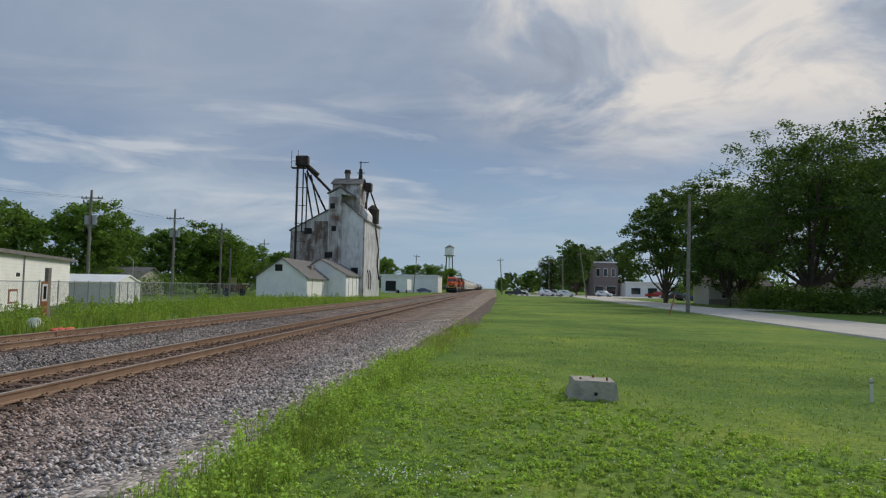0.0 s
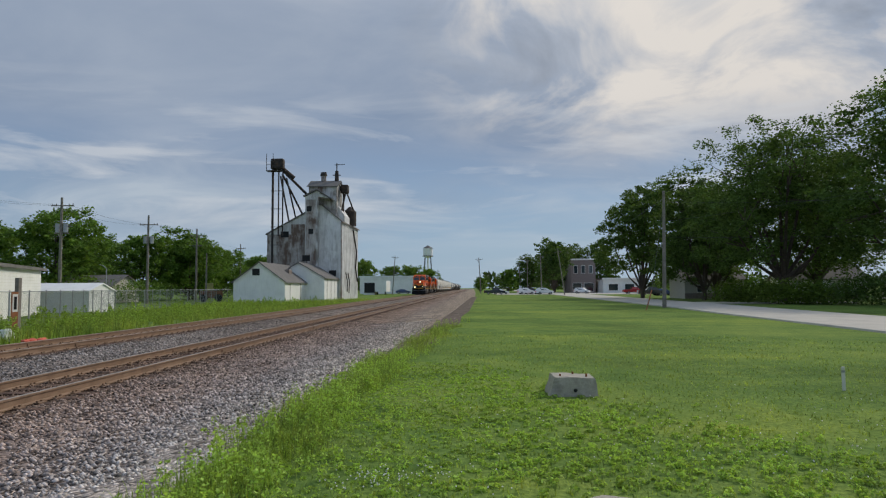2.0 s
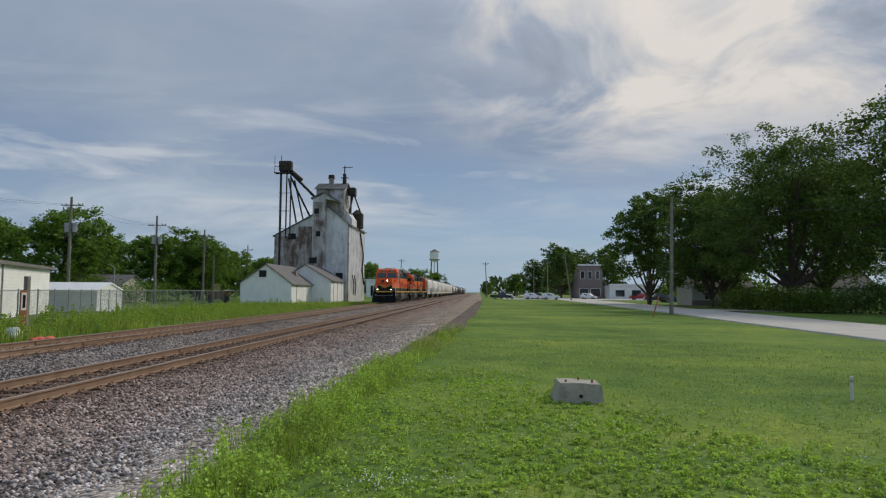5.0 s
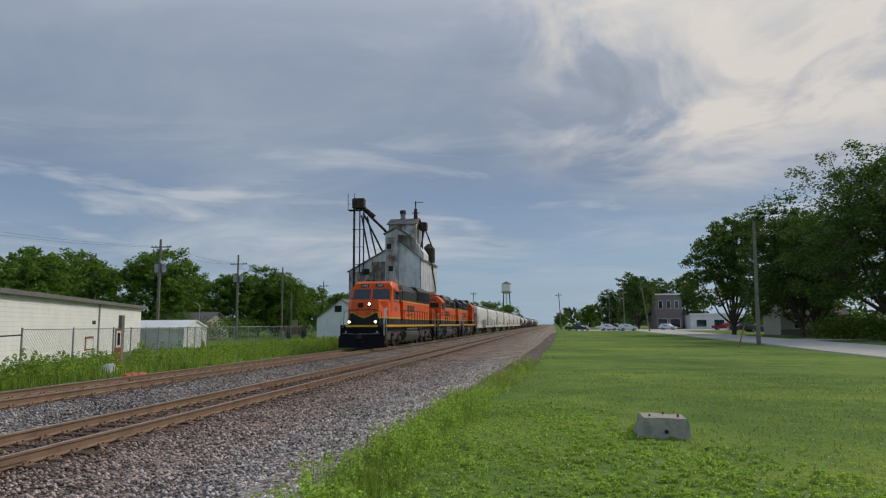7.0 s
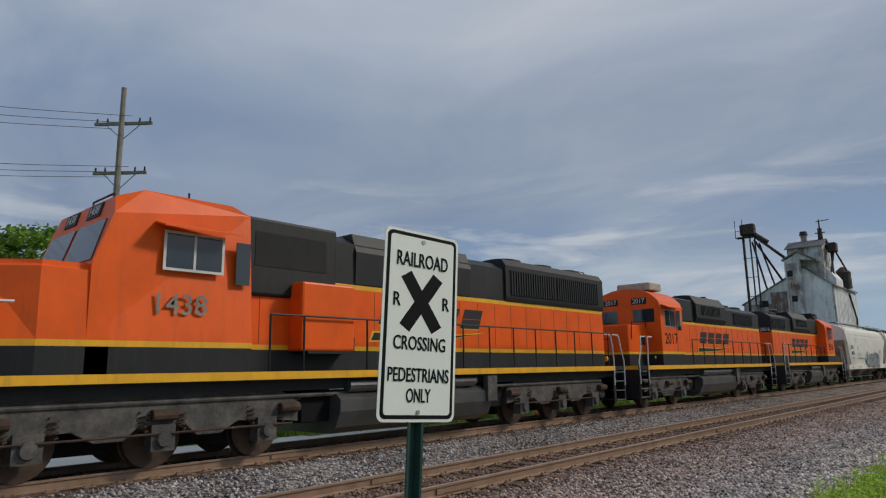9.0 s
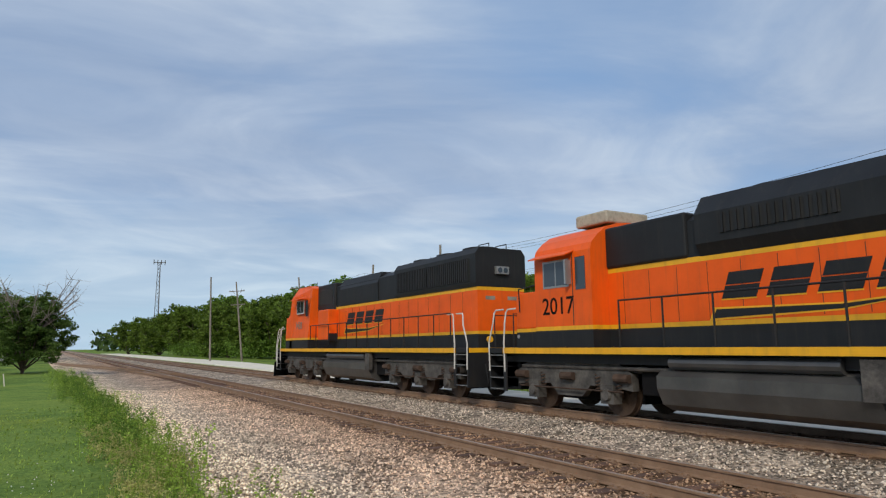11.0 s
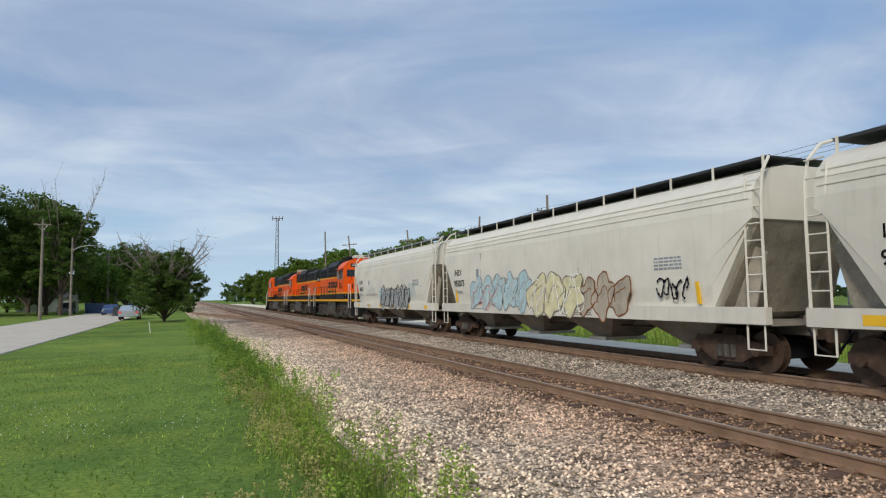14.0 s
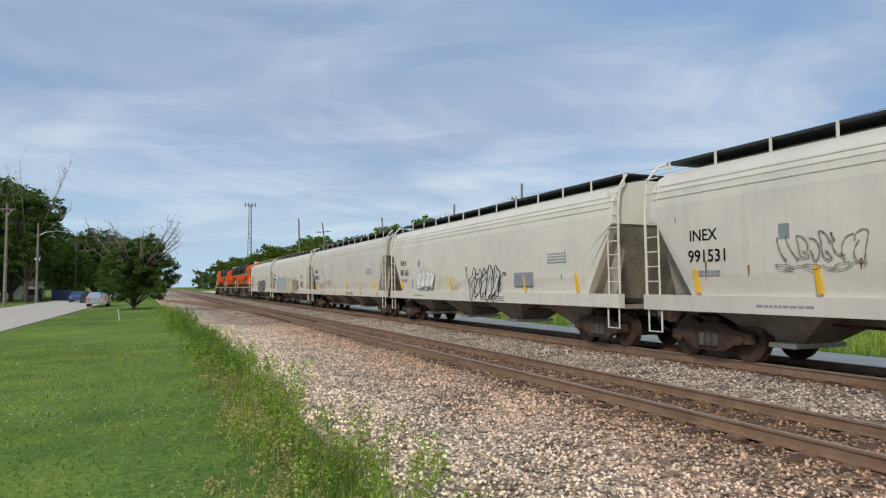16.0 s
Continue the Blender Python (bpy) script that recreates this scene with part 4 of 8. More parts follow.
def lead_locomotive():
    root = thing("locomotive", pose(FAR_X, 0, FAR_Z), "orange, black and yellow six-axle wide-nosed diesel locomotive leading the train", "locomotive", "locomotives")
    sill(root, 0.75, 20.95)
    fuel_tank(root, 8.2, 13.4)
    loco_truck(root, 4.5, (-2.05, 0.0, 2.05))
    loco_truck(root, 17.2, (-2.05, 0.0, 2.05))
    end_plate(root, 0.72, -1, plow=True)
    end_plate(root, 20.98, 1)
    step_well(root, 1.45, -1)
    step_well(root, 20.25, 1)
    coupler(root, 0.0, -1)
    coupler(root, 21.5, 1)
    # wide nose, tapering forward
    def nose_prism(z0, z1, ins):
        b = bmesh.new()
        prism(b, [(-1.5, 3.4), (1.5, 3.4), (1.5, 2.35), (1.08 - ins, 1.25 + ins), (-1.08 + ins, 1.25 + ins), (-1.5, 2.35)], "z", z0, z1)
        return b
    part("nose_base", nose_prism(1.6, 2.03, 0), "black", root, "black nose base")
    part("nose_stripe", nose_prism(2.03, 2.13, -0.004), "yellow", root)
    nb = nose_prism(2.13, 3.35, 0)
    for v in nb.verts:
        if v.co.z > 3:
            v.co.y += 0.42 if v.co.y < 2.0 else 0
            v.co.x *= 0.86 if v.co.y < 2.0 else 0.97
    bmesh.ops.bevel(nb, geom=[e for e in nb.edges if all(v.co.z > 3 for v in e.verts)], offset=0.12, segments=3, affect="EDGES")
    nose = part("nose", nb, "orange", root, "bright orange wide nose")
    sw = prism(bmesh.new(), [(-1.06, 2.10), (-1.0, 2.50), (-0.75, 2.48), (-0.35, 2.26), (0, 2.14), (0.35, 2.26), (0.75, 2.48), (1.0, 2.50), (1.06, 2.10)], "y", 1.235, 1.36)
    part("nose_swoop", sw, "yellow", nose)
    sw = prism(bmesh.new(), [(-1.04, 1.62), (-0.98, 2.40), (-0.75, 2.38), (-0.35, 2.16), (0, 2.04), (0.35, 2.16), (0.75, 2.38), (0.98, 2.40), (1.04, 1.62)], "y", 1.225, 1.36)
    part("nose_panel", sw, "black", nose)
    nd = bmesh.new()
    box(nd, -0.50, -0.14, 1.46, 1.60, 2.78, 3.10)
    part("nose_plate", nd, "black", nose)
    rails = bmesh.new()
    pipe(rails, [(-0.9, 1.24, 2.60), (-0.3, 1.28, 2.68), (0.3, 1.28, 2.68), (0.9, 1.24, 2.60)], 0.02)
    part("nose_handrail", rails, "black", nose)
    for s in (1, -1):
        part("front_railing", pipe(bmesh.new(), [(s * 0.35, 0.80, 1.62), (s * 0.35, 0.80, 2.62), (s * 0.9, 0.84, 2.62), (s * 1.32, 0.95, 2.45), (s * 1.36, 0.95, 1.62)], 0.022), "black", root, "black front railing")
        part("railing_post", rod(bmesh.new(), (s * 0.9, 0.84, 1.62), (s * 0.9, 0.84, 2.62), 0.02, 0.02, 6), "black", root)
        part("corner_rail", pipe(bmesh.new(), [(s * 1.54, 0.98, 0.62), (s * 1.54, 0.96, 1.75), (s * 1.50, 1.5, 2.70), (s * 1.46, 1.75, 2.78)], 0.026), "white", root, "white slanting corner handrail")
        part("side_light", rod(bmesh.new(), (s * 1.10, 0.66, 1.12), (s * 1.10, 0.72, 1.12), 0.07, 0.07, 10), "galv", root)
    part("uncoupling_lever", pipe(bmesh.new(), [(-1.3, 0.60, 1.02), (-0.3, 0.56, 0.98), (0.0, 0.5, 1.02), (0.3, 0.56, 0.98), (1.3, 0.60, 1.02)], 0.02), "galv", root)
    hb = rod(bmesh.new(), (0.32, 1.46, 2.98), (0.32, 1.62, 2.98), 0.15, 0.15, 16)
    hl = part("headlight", hb, "black", nose, "twin headlight on the nose")
    lens = rod(bmesh.new(), (0.32, 1.45, 3.02), (0.32, 1.462, 3.02), 0.085, 0.085, 12)
    part("lens", lens, "lamp", hl)
    for s in (1, -1):
        d = part("ditch_light", rod(bmesh.new(), (s * 0.92, 0.86, 1.80), (s * 0.92, 1.05, 1.80), 0.13, 0.13, 14), "black", root, "lit ditch light")
        part("lens", rod(bmesh.new(), (s * 0.92, 0.848, 1.80), (s * 0.92, 0.86, 1.80), 0.085, 0.085, 14), "lamp", d)
    # cab
    cab = prism(bmesh.new(), [(3.05, 3.34), (3.34, 4.22), (3.42, 4.55), (3.9, 4.74), (5.6, 4.74), (6.0, 4.6), (6.0, 2.13), (3.05, 2.13)], "x", -1.5, 1.5)
    for v in cab.verts:
        if v.co.z > 4.4:
            v.co.x *= 0.86
    c = part("cab", cab, "orange", root, "orange wide cab with black windows")
    part("cab_base", bbox(-1.5, 1.5, 3.05, 6.0, 1.6, 2.03), "black", c)
    part("cab_stripe", bbox(-1.504, 1.504, 3.05, 6.0, 2.03, 2.13), "yellow", c)
    for s in (1, -1):
        g = hexa(bmesh.new(), [(s * 0.08, 3.055, 3.42), (s * 1.40, 3.055, 3.42), (s * 1.40, 3.12, 3.42), (s * 0.08, 3.12, 3.42), (s * 0.08, 3.29, 4.14), (s * 1.30, 3.29, 4.14), (s * 1.30, 3.36, 4.14), (s * 0.08, 3.36, 4.14)])
        w = part("windshield", g, "glass", c, "dark windshield")
        nbx = hexa(bmesh.new(), [(s * 0.25, 3.33, 4.27), (s * 0.85, 3.33, 4.27), (s * 0.85, 3.5, 4.27), (s * 0.25, 3.5, 4.27), (s * 0.25, 3.39, 4.52), (s * 0.85, 3.39, 4.52), (s * 0.85, 3.6, 4.52), (s * 0.25, 3.6, 4.52)])
        nb2 = part("number_board", nbx, "black", c, "black number board with white figures")
        text_ob("figures", "1438", 0.24, pose(s * 0.55, 3.352, 4.395, 77, 0, 0), "white", nb2)
        window(c, s, 1.5, 4.2, 5.35, 3.35, 4.05, "white")
        part("rear_window", bbox(min(s * 1.49, s * 1.512), max(s * 1.49, s * 1.512), 5.6, 5.9, 3.2, 4.0), "glass", c)
        v = hexa(bmesh.new(), [(s * 1.45, 4.05, 4.16), (s * 1.85, 4.05, 4.05), (s * 1.85, 5.5, 4.05), (s * 1.45, 5.5, 4.16), (s * 1.45, 4.05, 4.19), (s * 1.85, 4.05, 4.08), (s * 1.85, 5.5, 4.08), (s * 1.45, 5.5, 4.19)])
        part("sunshade", v, "orange", c)
        text_ob("road_number", "1438", 0.52, side_pose(s * 1.502, 4.55, 2.75), "hopper_dark", c, "faded road number on the cab")
    for y in (3.7, 4.9):
        part("roof_grab", pipe(bmesh.new(), [(-0.5, y, 4.7), (-0.5, y, 4.8), (0.5, y, 4.8), (0.5, y, 4.7)], 0.02), "black", c)
    part("antenna", rod(bmesh.new(), (0.7, 5.0, 4.7), (0.7, 5.0, 5.0), 0.02, 0.02, 6), "black", c)
    # hood
    h = banded_hood(root, 6.0, 20.65, 0.93, 4.68, 3.42)
    part("blower_housing", bbox(-1.02, 1.02, 6.05, 8.4, 3.1, 4.70, 0.06), "black", h, "black blower housing")
    part("air_intake", bbox(-1.03, 1.03, 6.3, 8.1, 3.7, 4.4), "dark", h)
    for s in (1, -1):
        part("equipment_box", bbox(min(s * 0.9, s * 1.42), max(s * 0.9, s * 1.42), 7.2, 8.6, 2.0, 3.42, 0.05), "orange", h, "orange side equipment box")
        part("box_foot", bbox(min(s * 0.9, s * 1.40), max(s * 0.9, s * 1.40), 7.38, 8.62, 1.95, 2.3), "black", h)
    part("dynamic_brake", prism(bmesh.new(), [(-0.96, 3.55), (0.96, 3.55), (0.99, 4.3), (0.8, 4.75), (-0.8, 4.75), (-0.99, 4.3)], "y", 9.0, 13.2), "black", h, "black dynamic brake housing")
    rad = prism(bmesh.new(), [(-0.97, 3.54), (0.97, 3.54), (1.0, 3.66), (1.0, 4.60), (0.85, 4.80), (-0.85, 4.80), (-1.0, 4.60), (-1.0, 3.66)], "y", 14.8, 20.66)
    r = part("radiator_section", rad, "black", h, "flared black radiator section")
    louvres(r, 15.0, 17.4, 3.72, 4.46, 1.0)
    louvres(r, 17.55, 20.3, 3.72, 4.46, 1.0)
    fans(r, (15.9, 17.7, 19.5), 4.80, 0.66)
    part("exhaust_stack", bbox(-0.25, 0.25, 10.5, 11.5, 4.6, 4.86), "black", h)
    slant_mark(root, 11.75, 2.66, 0.935, 4.0, False)
    hb = part("rear_headlight", bbox(-0.25, 0.25, 20.65, 20.77, 3.95, 4.2), "galv", h, "rear headlight")
    for x in (-0.11, 0.11):
        part("lens", rod(bmesh.new(), (x, 20.765, 4.075), (x, 20.785, 4.075), 0.085, 0.085, 12), "glass", hb)
    for s in (1, -1):
        part("roof_grab", pipe(bmesh.new(), [(s * 0.35, 19.9, 4.78), (s * 0.35, 19.9, 4.98), (s * 0.35, 20.5, 4.98), (s * 0.35, 20.5, 4.78)], 0.018), "black", h)
        part("end_number", bbox(min(s * 0.25, s * 0.62), max(s * 0.25, s * 0.62), 20.65, 20.656, 3.12, 3.24), "hopper_dark", h)
        part("marker_lamp", rod(bmesh.new(), (s * 0.75, 20.99, 1.86), (s * 0.75, 21.08, 1.86), 0.10, 0.10, 12), "yellow", root, "yellow-rimmed end lamp")
    rail_posts(root, [6.4, 7.2, 8.9, 10.0, 11.1, 12.2, 13.3, 14.4, 15.5, 16.6, 17.7, 18.8, 19.9], 1.5, 2.7, 1.5)
    return root


def four_axle(number, name, label, reverse, low_cab=False, L=18.03):
    root = thing(name, pose(FAR_X, 0, FAR_Z), label, "locomotive", "locomotives")
    end = L - 1.0
    fl = (lambda y: L - y) if reverse else (lambda y: y)
    d = 1 if not reverse else -1
    def span(a, b):
        return min(fl(a), fl(b)), max(fl(a), fl(b))
    sill(root, 0.75, L - 0.75)
    fuel_tank(root, *span(6.9, L - 6.7))
    loco_truck(root, fl(3.85), (-1.37, 1.37))
    loco_truck(root, fl(L - 3.85), (-1.37, 1.37))
    end_plate(root, 0.72, -1)
    end_plate(root, L - 0.72, 1)
    step_well(root, 1.45, -1)
    step_well(root, L - 1.45, 1)
    coupler(root, 0.0 if reverse else 0.15, -1)
    coupler(root, L if reverse else L + 0.35, 1)
    # short nose, cab, long hood
    base_fl, sh = fl, (0.3 if reverse else 0.0)
    fl = (lambda y: base_fl(y + sh if y < 6.0 else y))
    a, b = span(1.3 - sh, 3.0)
    nose = part("nose", bbox(-0.9, 0.9, a, b, 2.13, 3.15, 0.04), "orange", root, "orange short hood")
    part("nose_base", bbox(-0.9, 0.9, a, b, 1.6, 2.03), "black", nose)
    part("nose_stripe", bbox(-0.904, 0.904, a - 0.003, b + 0.003, 2.03, 2.13), "yellow", nose)
    for s in (1, -1):
        part("nose_window", bbox(min(s * 0.9, s * 0.912), max(s * 0.9, s * 0.912), *span(2.3, 2.7), 2.4, 2.75), "dark", nose)
    a, b = span(2.95, 5.1)
    cw = 1.5
    arch = [(cw, 2.13), (cw, 3.95), (1.44, 4.12), (1.22, 4.34), (0.95, 4.52), (0.55, 4.64), (0.2, 4.68)]
    cab = prism(bmesh.new(), arch + [(-u, v) for u, v in reversed(arch)], "y", a, b)
    c = part("cab", cab, "orange", root, "bright orange cab with dark windows")
    part("cab_base", bbox(-cw, cw, a, b, 1.6, 2.03), "black", c)
    part("cab_stripe", bbox(-cw - 0.004, cw + 0.004, a - 0.003, b + 0.003, 2.03, 2.13), "yellow", c)
    for s in (1, -1):
        window(c, s, cw, *span(3.3, 4.3), 3.1, 3.8, "galv")
        if not reverse:
            part("rear_window", bbox(min(s * (cw - 0.01), s * (cw + 0.012)), max(s * (cw - 0.01), s * (cw + 0.012)), *span(4.55, 4.9), 3.0, 3.8), "glass", c)
        y0, y1 = span(3.05, 4.5)
        v = hexa(bmesh.new(), [(s * 1.45, y0, 3.98), (s * 1.8, y0, 3.84), (s * 1.8, y1, 3.84), (s * 1.45, y1, 3.98), (s * 1.45, y0, 4.01), (s * 1.8, y0, 3.87), (s * 1.8, y1, 3.87), (s * 1.45, y1, 4.01)])
        part("sunshade", v, "orange", c)
        part("mirror", bbox(s * 1.62 - 0.09, s * 1.62 + 0.09, *span(4.36, 4.42), 3.15, 3.75), "galv", c)
        text_ob("road_number", number, 0.62, side_pose(s * (cw + 0.004), fl(3.85 if not reverse else 4.0), 2.62), "ink", c, "black road number on the cab")
        # front windows and number boards
        e = fl(2.95)
        part("front_window", bbox(min(s * 0.35, s * 1.25), max(s * 0.35, s * 1.25), min(e, e - d * 0.015), max(e, e - d * 0.015), 3.30, 3.82), "glass", c)
        nbd = part("number_board", bbox(min(s * 0.3, s * 0.95), max(s * 0.3, s * 0.95), min(e, e - d * 0.02), max(e, e - d * 0.02), 4.03, 4.28), "black", c, "black number board with white figures")
        text_ob("figures", number, 0.26, pose(s * 0.62, e - d * 0.024, 4.155, 90, 0, 0 if d > 0 else 180), "white", nbd)
    for s in (1, -1):
        e = fl(2.95)
        part("wiper", rod(bmesh.new(), (s * 0.8, e - d * 0.03, 3.80), (s * 0.95, e - d * 0.03, 3.42), 0.012, 0.012, 5), "black", c)
        part("nose_grab", pipe(bmesh.new(), [(s * 0.93, fl(1.5), 2.6), (s * 0.96, fl(1.5), 3.25), (s * 0.96, fl(2.7), 3.35), (s * 0.93, fl(2.8), 3.1)], 0.02), "black", nose)
        part("door_seam", bbox(min(s * cw, s * (cw + 0.006)), max(s * cw, s * (cw + 0.006)), *span(4.42, 4.45), 2.15, 3.9), "truck", c)
        part("cab_step_light", rod(bmesh.new(), (s * (cw + 0.01), fl(2.2), 1.9), (s * (cw + 0.03), fl(2.2), 1.9), 0.05, 0.05, 10), "galv", root)
    if low_cab:
        # dark equipment housing behind the cab roof, open at its sides
        y0, y1 = span(4.35, 6.2)
        rk = part("roof_housing", bbox(-0.92, 0.92, y0, y1, 4.80, 4.90, 0.02), "black", c, "dark roof housing over the hood")
        part("housing_core", bbox(-0.74, 0.74, y0 + 0.12, y1 - 0.12, 4.40, 4.80), "dark", rk)
        for k in range(5):
            y = y0 + 0.06 + (y1 - y0 - 0.12) * k / 4
            for x in (-0.88, 0.88):
                part("housing_post", rod(bmesh.new(), (x, y, 4.30), (x, y, 4.82), 0.035, 0.035, 8), "black", rk)
        for x in (-0.88, 0.88):
            part("housing_sill", bbox(x - 0.03, x + 0.03, y0, y1, 4.42, 4.50), "black", rk)
        part("air_conditioner", bbox(-0.6, 0.6, *span(2.9, 3.9), 4.68, 4.92, 0.05), "white", c, "pale roof air conditioner")
    else:
        part("air_conditioner", bbox(-0.75, 0.75, *span(3.8, 4.95), 4.68, 5.0, 0.05), "concrete", c, "beige roof air conditioner")
    a, b = span(5.1, end)
    h = banded_hood(root, a, b, 0.94, 4.46, 3.36)
    y0, y1 = span(5.1, 7.5)
    part("blower_housing", bbox(-1.0, 1.0, y0, y1, 3.48, 4.46, 0.05), "black", h)
    y0, y1 = span(7.8, 11.6)
    part("dynamic_brake", prism(bmesh.new(), [(-0.95, 3.46), (0.95, 3.46), (1.08, 3.7), (1.08, 4.32), (0.8, 4.72), (-0.8, 4.72), (-1.08, 4.32), (-1.08, 3.7)], "y", y0, y1), "black", h, "black dynamic brake housing")
    louvres(h, *span(8.4, 10.8), 3.86, 4.26, 1.08, 0.16)
    fans(h, (fl(9.0), ), 4.68, 0.55)
    louvres(h, *span(13.0, min(15.9, end - 0.15)), 3.6, 4.15, 0.95)
    fans(h, (fl(13.4), fl(min(15.2, end - 0.75))), 4.46, 0.6)
    hr = bmesh.new()
    for x in (-0.12, 0.0, 0.12):
        rod(hr, (x, fl(11.9), 4.85), (x, fl(11.9) - d * 0.45, 4.87), 0.04, 0.10, 10)
    rod(hr, (0, fl(11.9), 4.4), (0, fl(11.9), 4.85), 0.03, 0.03, 6)
    part("air_horn", hr, "black", h, "black three-chime air horn")
    e = fl(end)
    lit = part("rear_headlight", bbox(-0.24, 0.24, min(e, e + d * 0.1), max(e, e + d * 0.1), 3.75, 4.0), "galv", h, "twin end headlight")
    for s in (1, -1):
        nb = part("number_board", bbox(min(s * 0.24, s * 0.90), max(s * 0.24, s * 0.90), min(e, e + d * 0.02), max(e, e + d * 0.02), 3.36, 3.66), "black", h)
        text_ob("figures", number, 0.29, pose(s * 0.57, e + d * 0.024, 3.51, 90, 0, 180 if d > 0 else 0), "white", nb)
    slant_mark(root, fl(10.2 if not reverse else 9.9), 2.55, 0.945, 3.9, reverse)
    ys = [5.95 + 1.25 * i for i in range(9)]
    rail_posts(root, sorted(fl(y) for y in ys), 1.5, 2.65, 1.5)
    return root


def car_truck(root, yc):
    """Two-axle freight truck with cast sideframes."""
    for s in (1, -1):
        bm = bmesh.new()
        prism(bm, [(-1.15, 0.40), (-1.15, 0.62), (-0.7, 0.68), (-0.45, 0.80), (0.45, 0.80), (0.7, 0.68), (1.15, 0.62), (1.15, 0.40), (0.8, 0.40), (0.42, 0.20), (-0.42, 0.20), (-0.8, 0.40)], "x", s * 0.95, s * 1.08)
        for v in bm.verts:
            v.co.y += yc
        f = part("sideframe", bm, "truck", root, "rust-brown truck sideframe")
        for k in (-0.2, 0, 0.2):
            part("spring", rod(bmesh.new(), (s * 1.09, yc + k, 0.30), (s * 1.09, yc + k, 0.58), 0.075, 0.075, 8), "under", f)
        for a in (-0.86, 0.86):
            part("bearing_cap", rod(bmesh.new(), (s * 1.0, yc + a, 0.46), (s * 1.16, yc + a, 0.46), 0.13, 0.10, 10), "wheel", f)
    part("bolster", bbox(-1.0, 1.0, yc - 0.2, yc + 0.2, 0.5, 0.95), "truck", root)
    part("brake_beam", bbox(-0.62, 0.62, yc - 1.05, yc + 1.05, 0.30, 0.72), "iron_black", root)
    return [wheelset(root, yc + a, 0.457) for a in (-0.86, 0.86)]


def ribbon(bm, pts, r, x, d=0.004):
    """A flat painted stroke through (y, z) points."""
    n = len(pts)
    rows = []
    for i, (u, v) in enumerate(pts):
        ua, va = pts[max(0, i - 1)]
        ub, vb = pts[min(n - 1, i + 1)]
        l = math.hypot(ub - ua, vb - va) or 1.0
        nu, nv = -(vb - va) / l, (ub - ua) / l
        w = r * (0.75 + 0.35 * math.sin(2.2 * i))
        rows.append([bm.verts.new((xx, u + k * nu * w, v + k * nv * w)) for xx, k in ((x, -1), (x + d, -1), (x + d, 1), (x, 1))])
    for p, q in zip(rows, rows[1:]):
        for i in range(4):
            bm.faces.new((p[i], p[(i + 1) % 4], q[(i + 1) % 4], q[i]))
    bm.faces.new(rows[0])
    bm.faces.new(rows[-1][::-1])
    return bm


def scribble(root, rng, y, z, w, h, n, material, x=1.56, r=0.022):
    """Loose spray-paint loops on the side, stroke by stroke."""
    for k in range(n):
        cy = y + w * (k / max(1, n - 1) - 0.5)
        ph, turn, rise = rng.uniform(0, 6), rng.uniform(3.6, 7.2), rng.uniform(0.38, 0.55)
        wide = w / n * rng.uniform(0.45, 0.75)
        pts = []
        for i in range(22):
            t = i / 21
            pts.append((cy + wide * (math.cos(ph + turn * t) + 0.3 * math.sin(2.3 * turn * t + ph)), z + h * (rise * math.sin(ph * 1.7 + turn * 0.85 * t + 1) + 0.10 * math.cos(9 * t + ph))))
        part("graffiti_stroke", ribbon(bmesh.new(), pts, r, x + 0.0008 * (k % 3)), material, root)


def letters_fill(root, rng, y, z, w, h, n, material, edge, x=1.557):
    """Fat spray-painted shapes, filled, outlined and crossed by an inner line."""
    for k in range(n):
        cy = y + w * ((k + 0.5) / n - 0.5)
        ww, m = w / n * 0.60, 26
        lobes, ph, amp = rng.choice((3, 4, 5)), rng.uniform(0, 6), rng.uniform(0.12, 0.22)
        tall = rng.uniform(0.85, 1.1)
        def at_angle(f, g=1.0):
            q = 1 + amp * math.cos(lobes * f + ph) + 0.07 * math.sin(7 * f + 2 * ph)
            return (cy + ww * g * q * math.cos(f) + 0.12 * h * math.sin(f), z + h * 0.5 * tall * g * q * math.sin(f))
        ring = [2 * math.pi * i / m for i in range(m)]
        dx = 0.003 * (k % 2)
        fill = part("graffiti_shape", prism(bmesh.new(), [at_angle(f) for f in ring], "x", x + dx, x + 0.005 + dx), material, root, "fat spray-painted shape")
        part("outline", ribbon(bmesh.new(), [at_angle(f) for f in ring + [0.0, 0.2]], 0.028, x + 0.005 + dx), edge, fill)
        part("inner_line", ribbon(bmesh.new(), [at_angle(f, 0.42) for f in ring[4:18]], 0.022, x + 0.005 + dx), edge, fill)


def bars(root, y, z, w, h, rows, material="ink", x=1.555):
    bm = bmesh.new()
    for k in range(rows):
        zz = z - k * h * 1.7
        u = y - w / 2
        rng = random.Random(int(1000 * (y + z)) + k)
        while u < y + w / 2 - 0.02:
            l = min(rng.uniform(0.06, 0.18), y + w / 2 - u)
            box(bm, x, x + 0.004, u, u + l, zz, zz + h)
            u += l + 0.03
    part("lettering", bm, material, root)


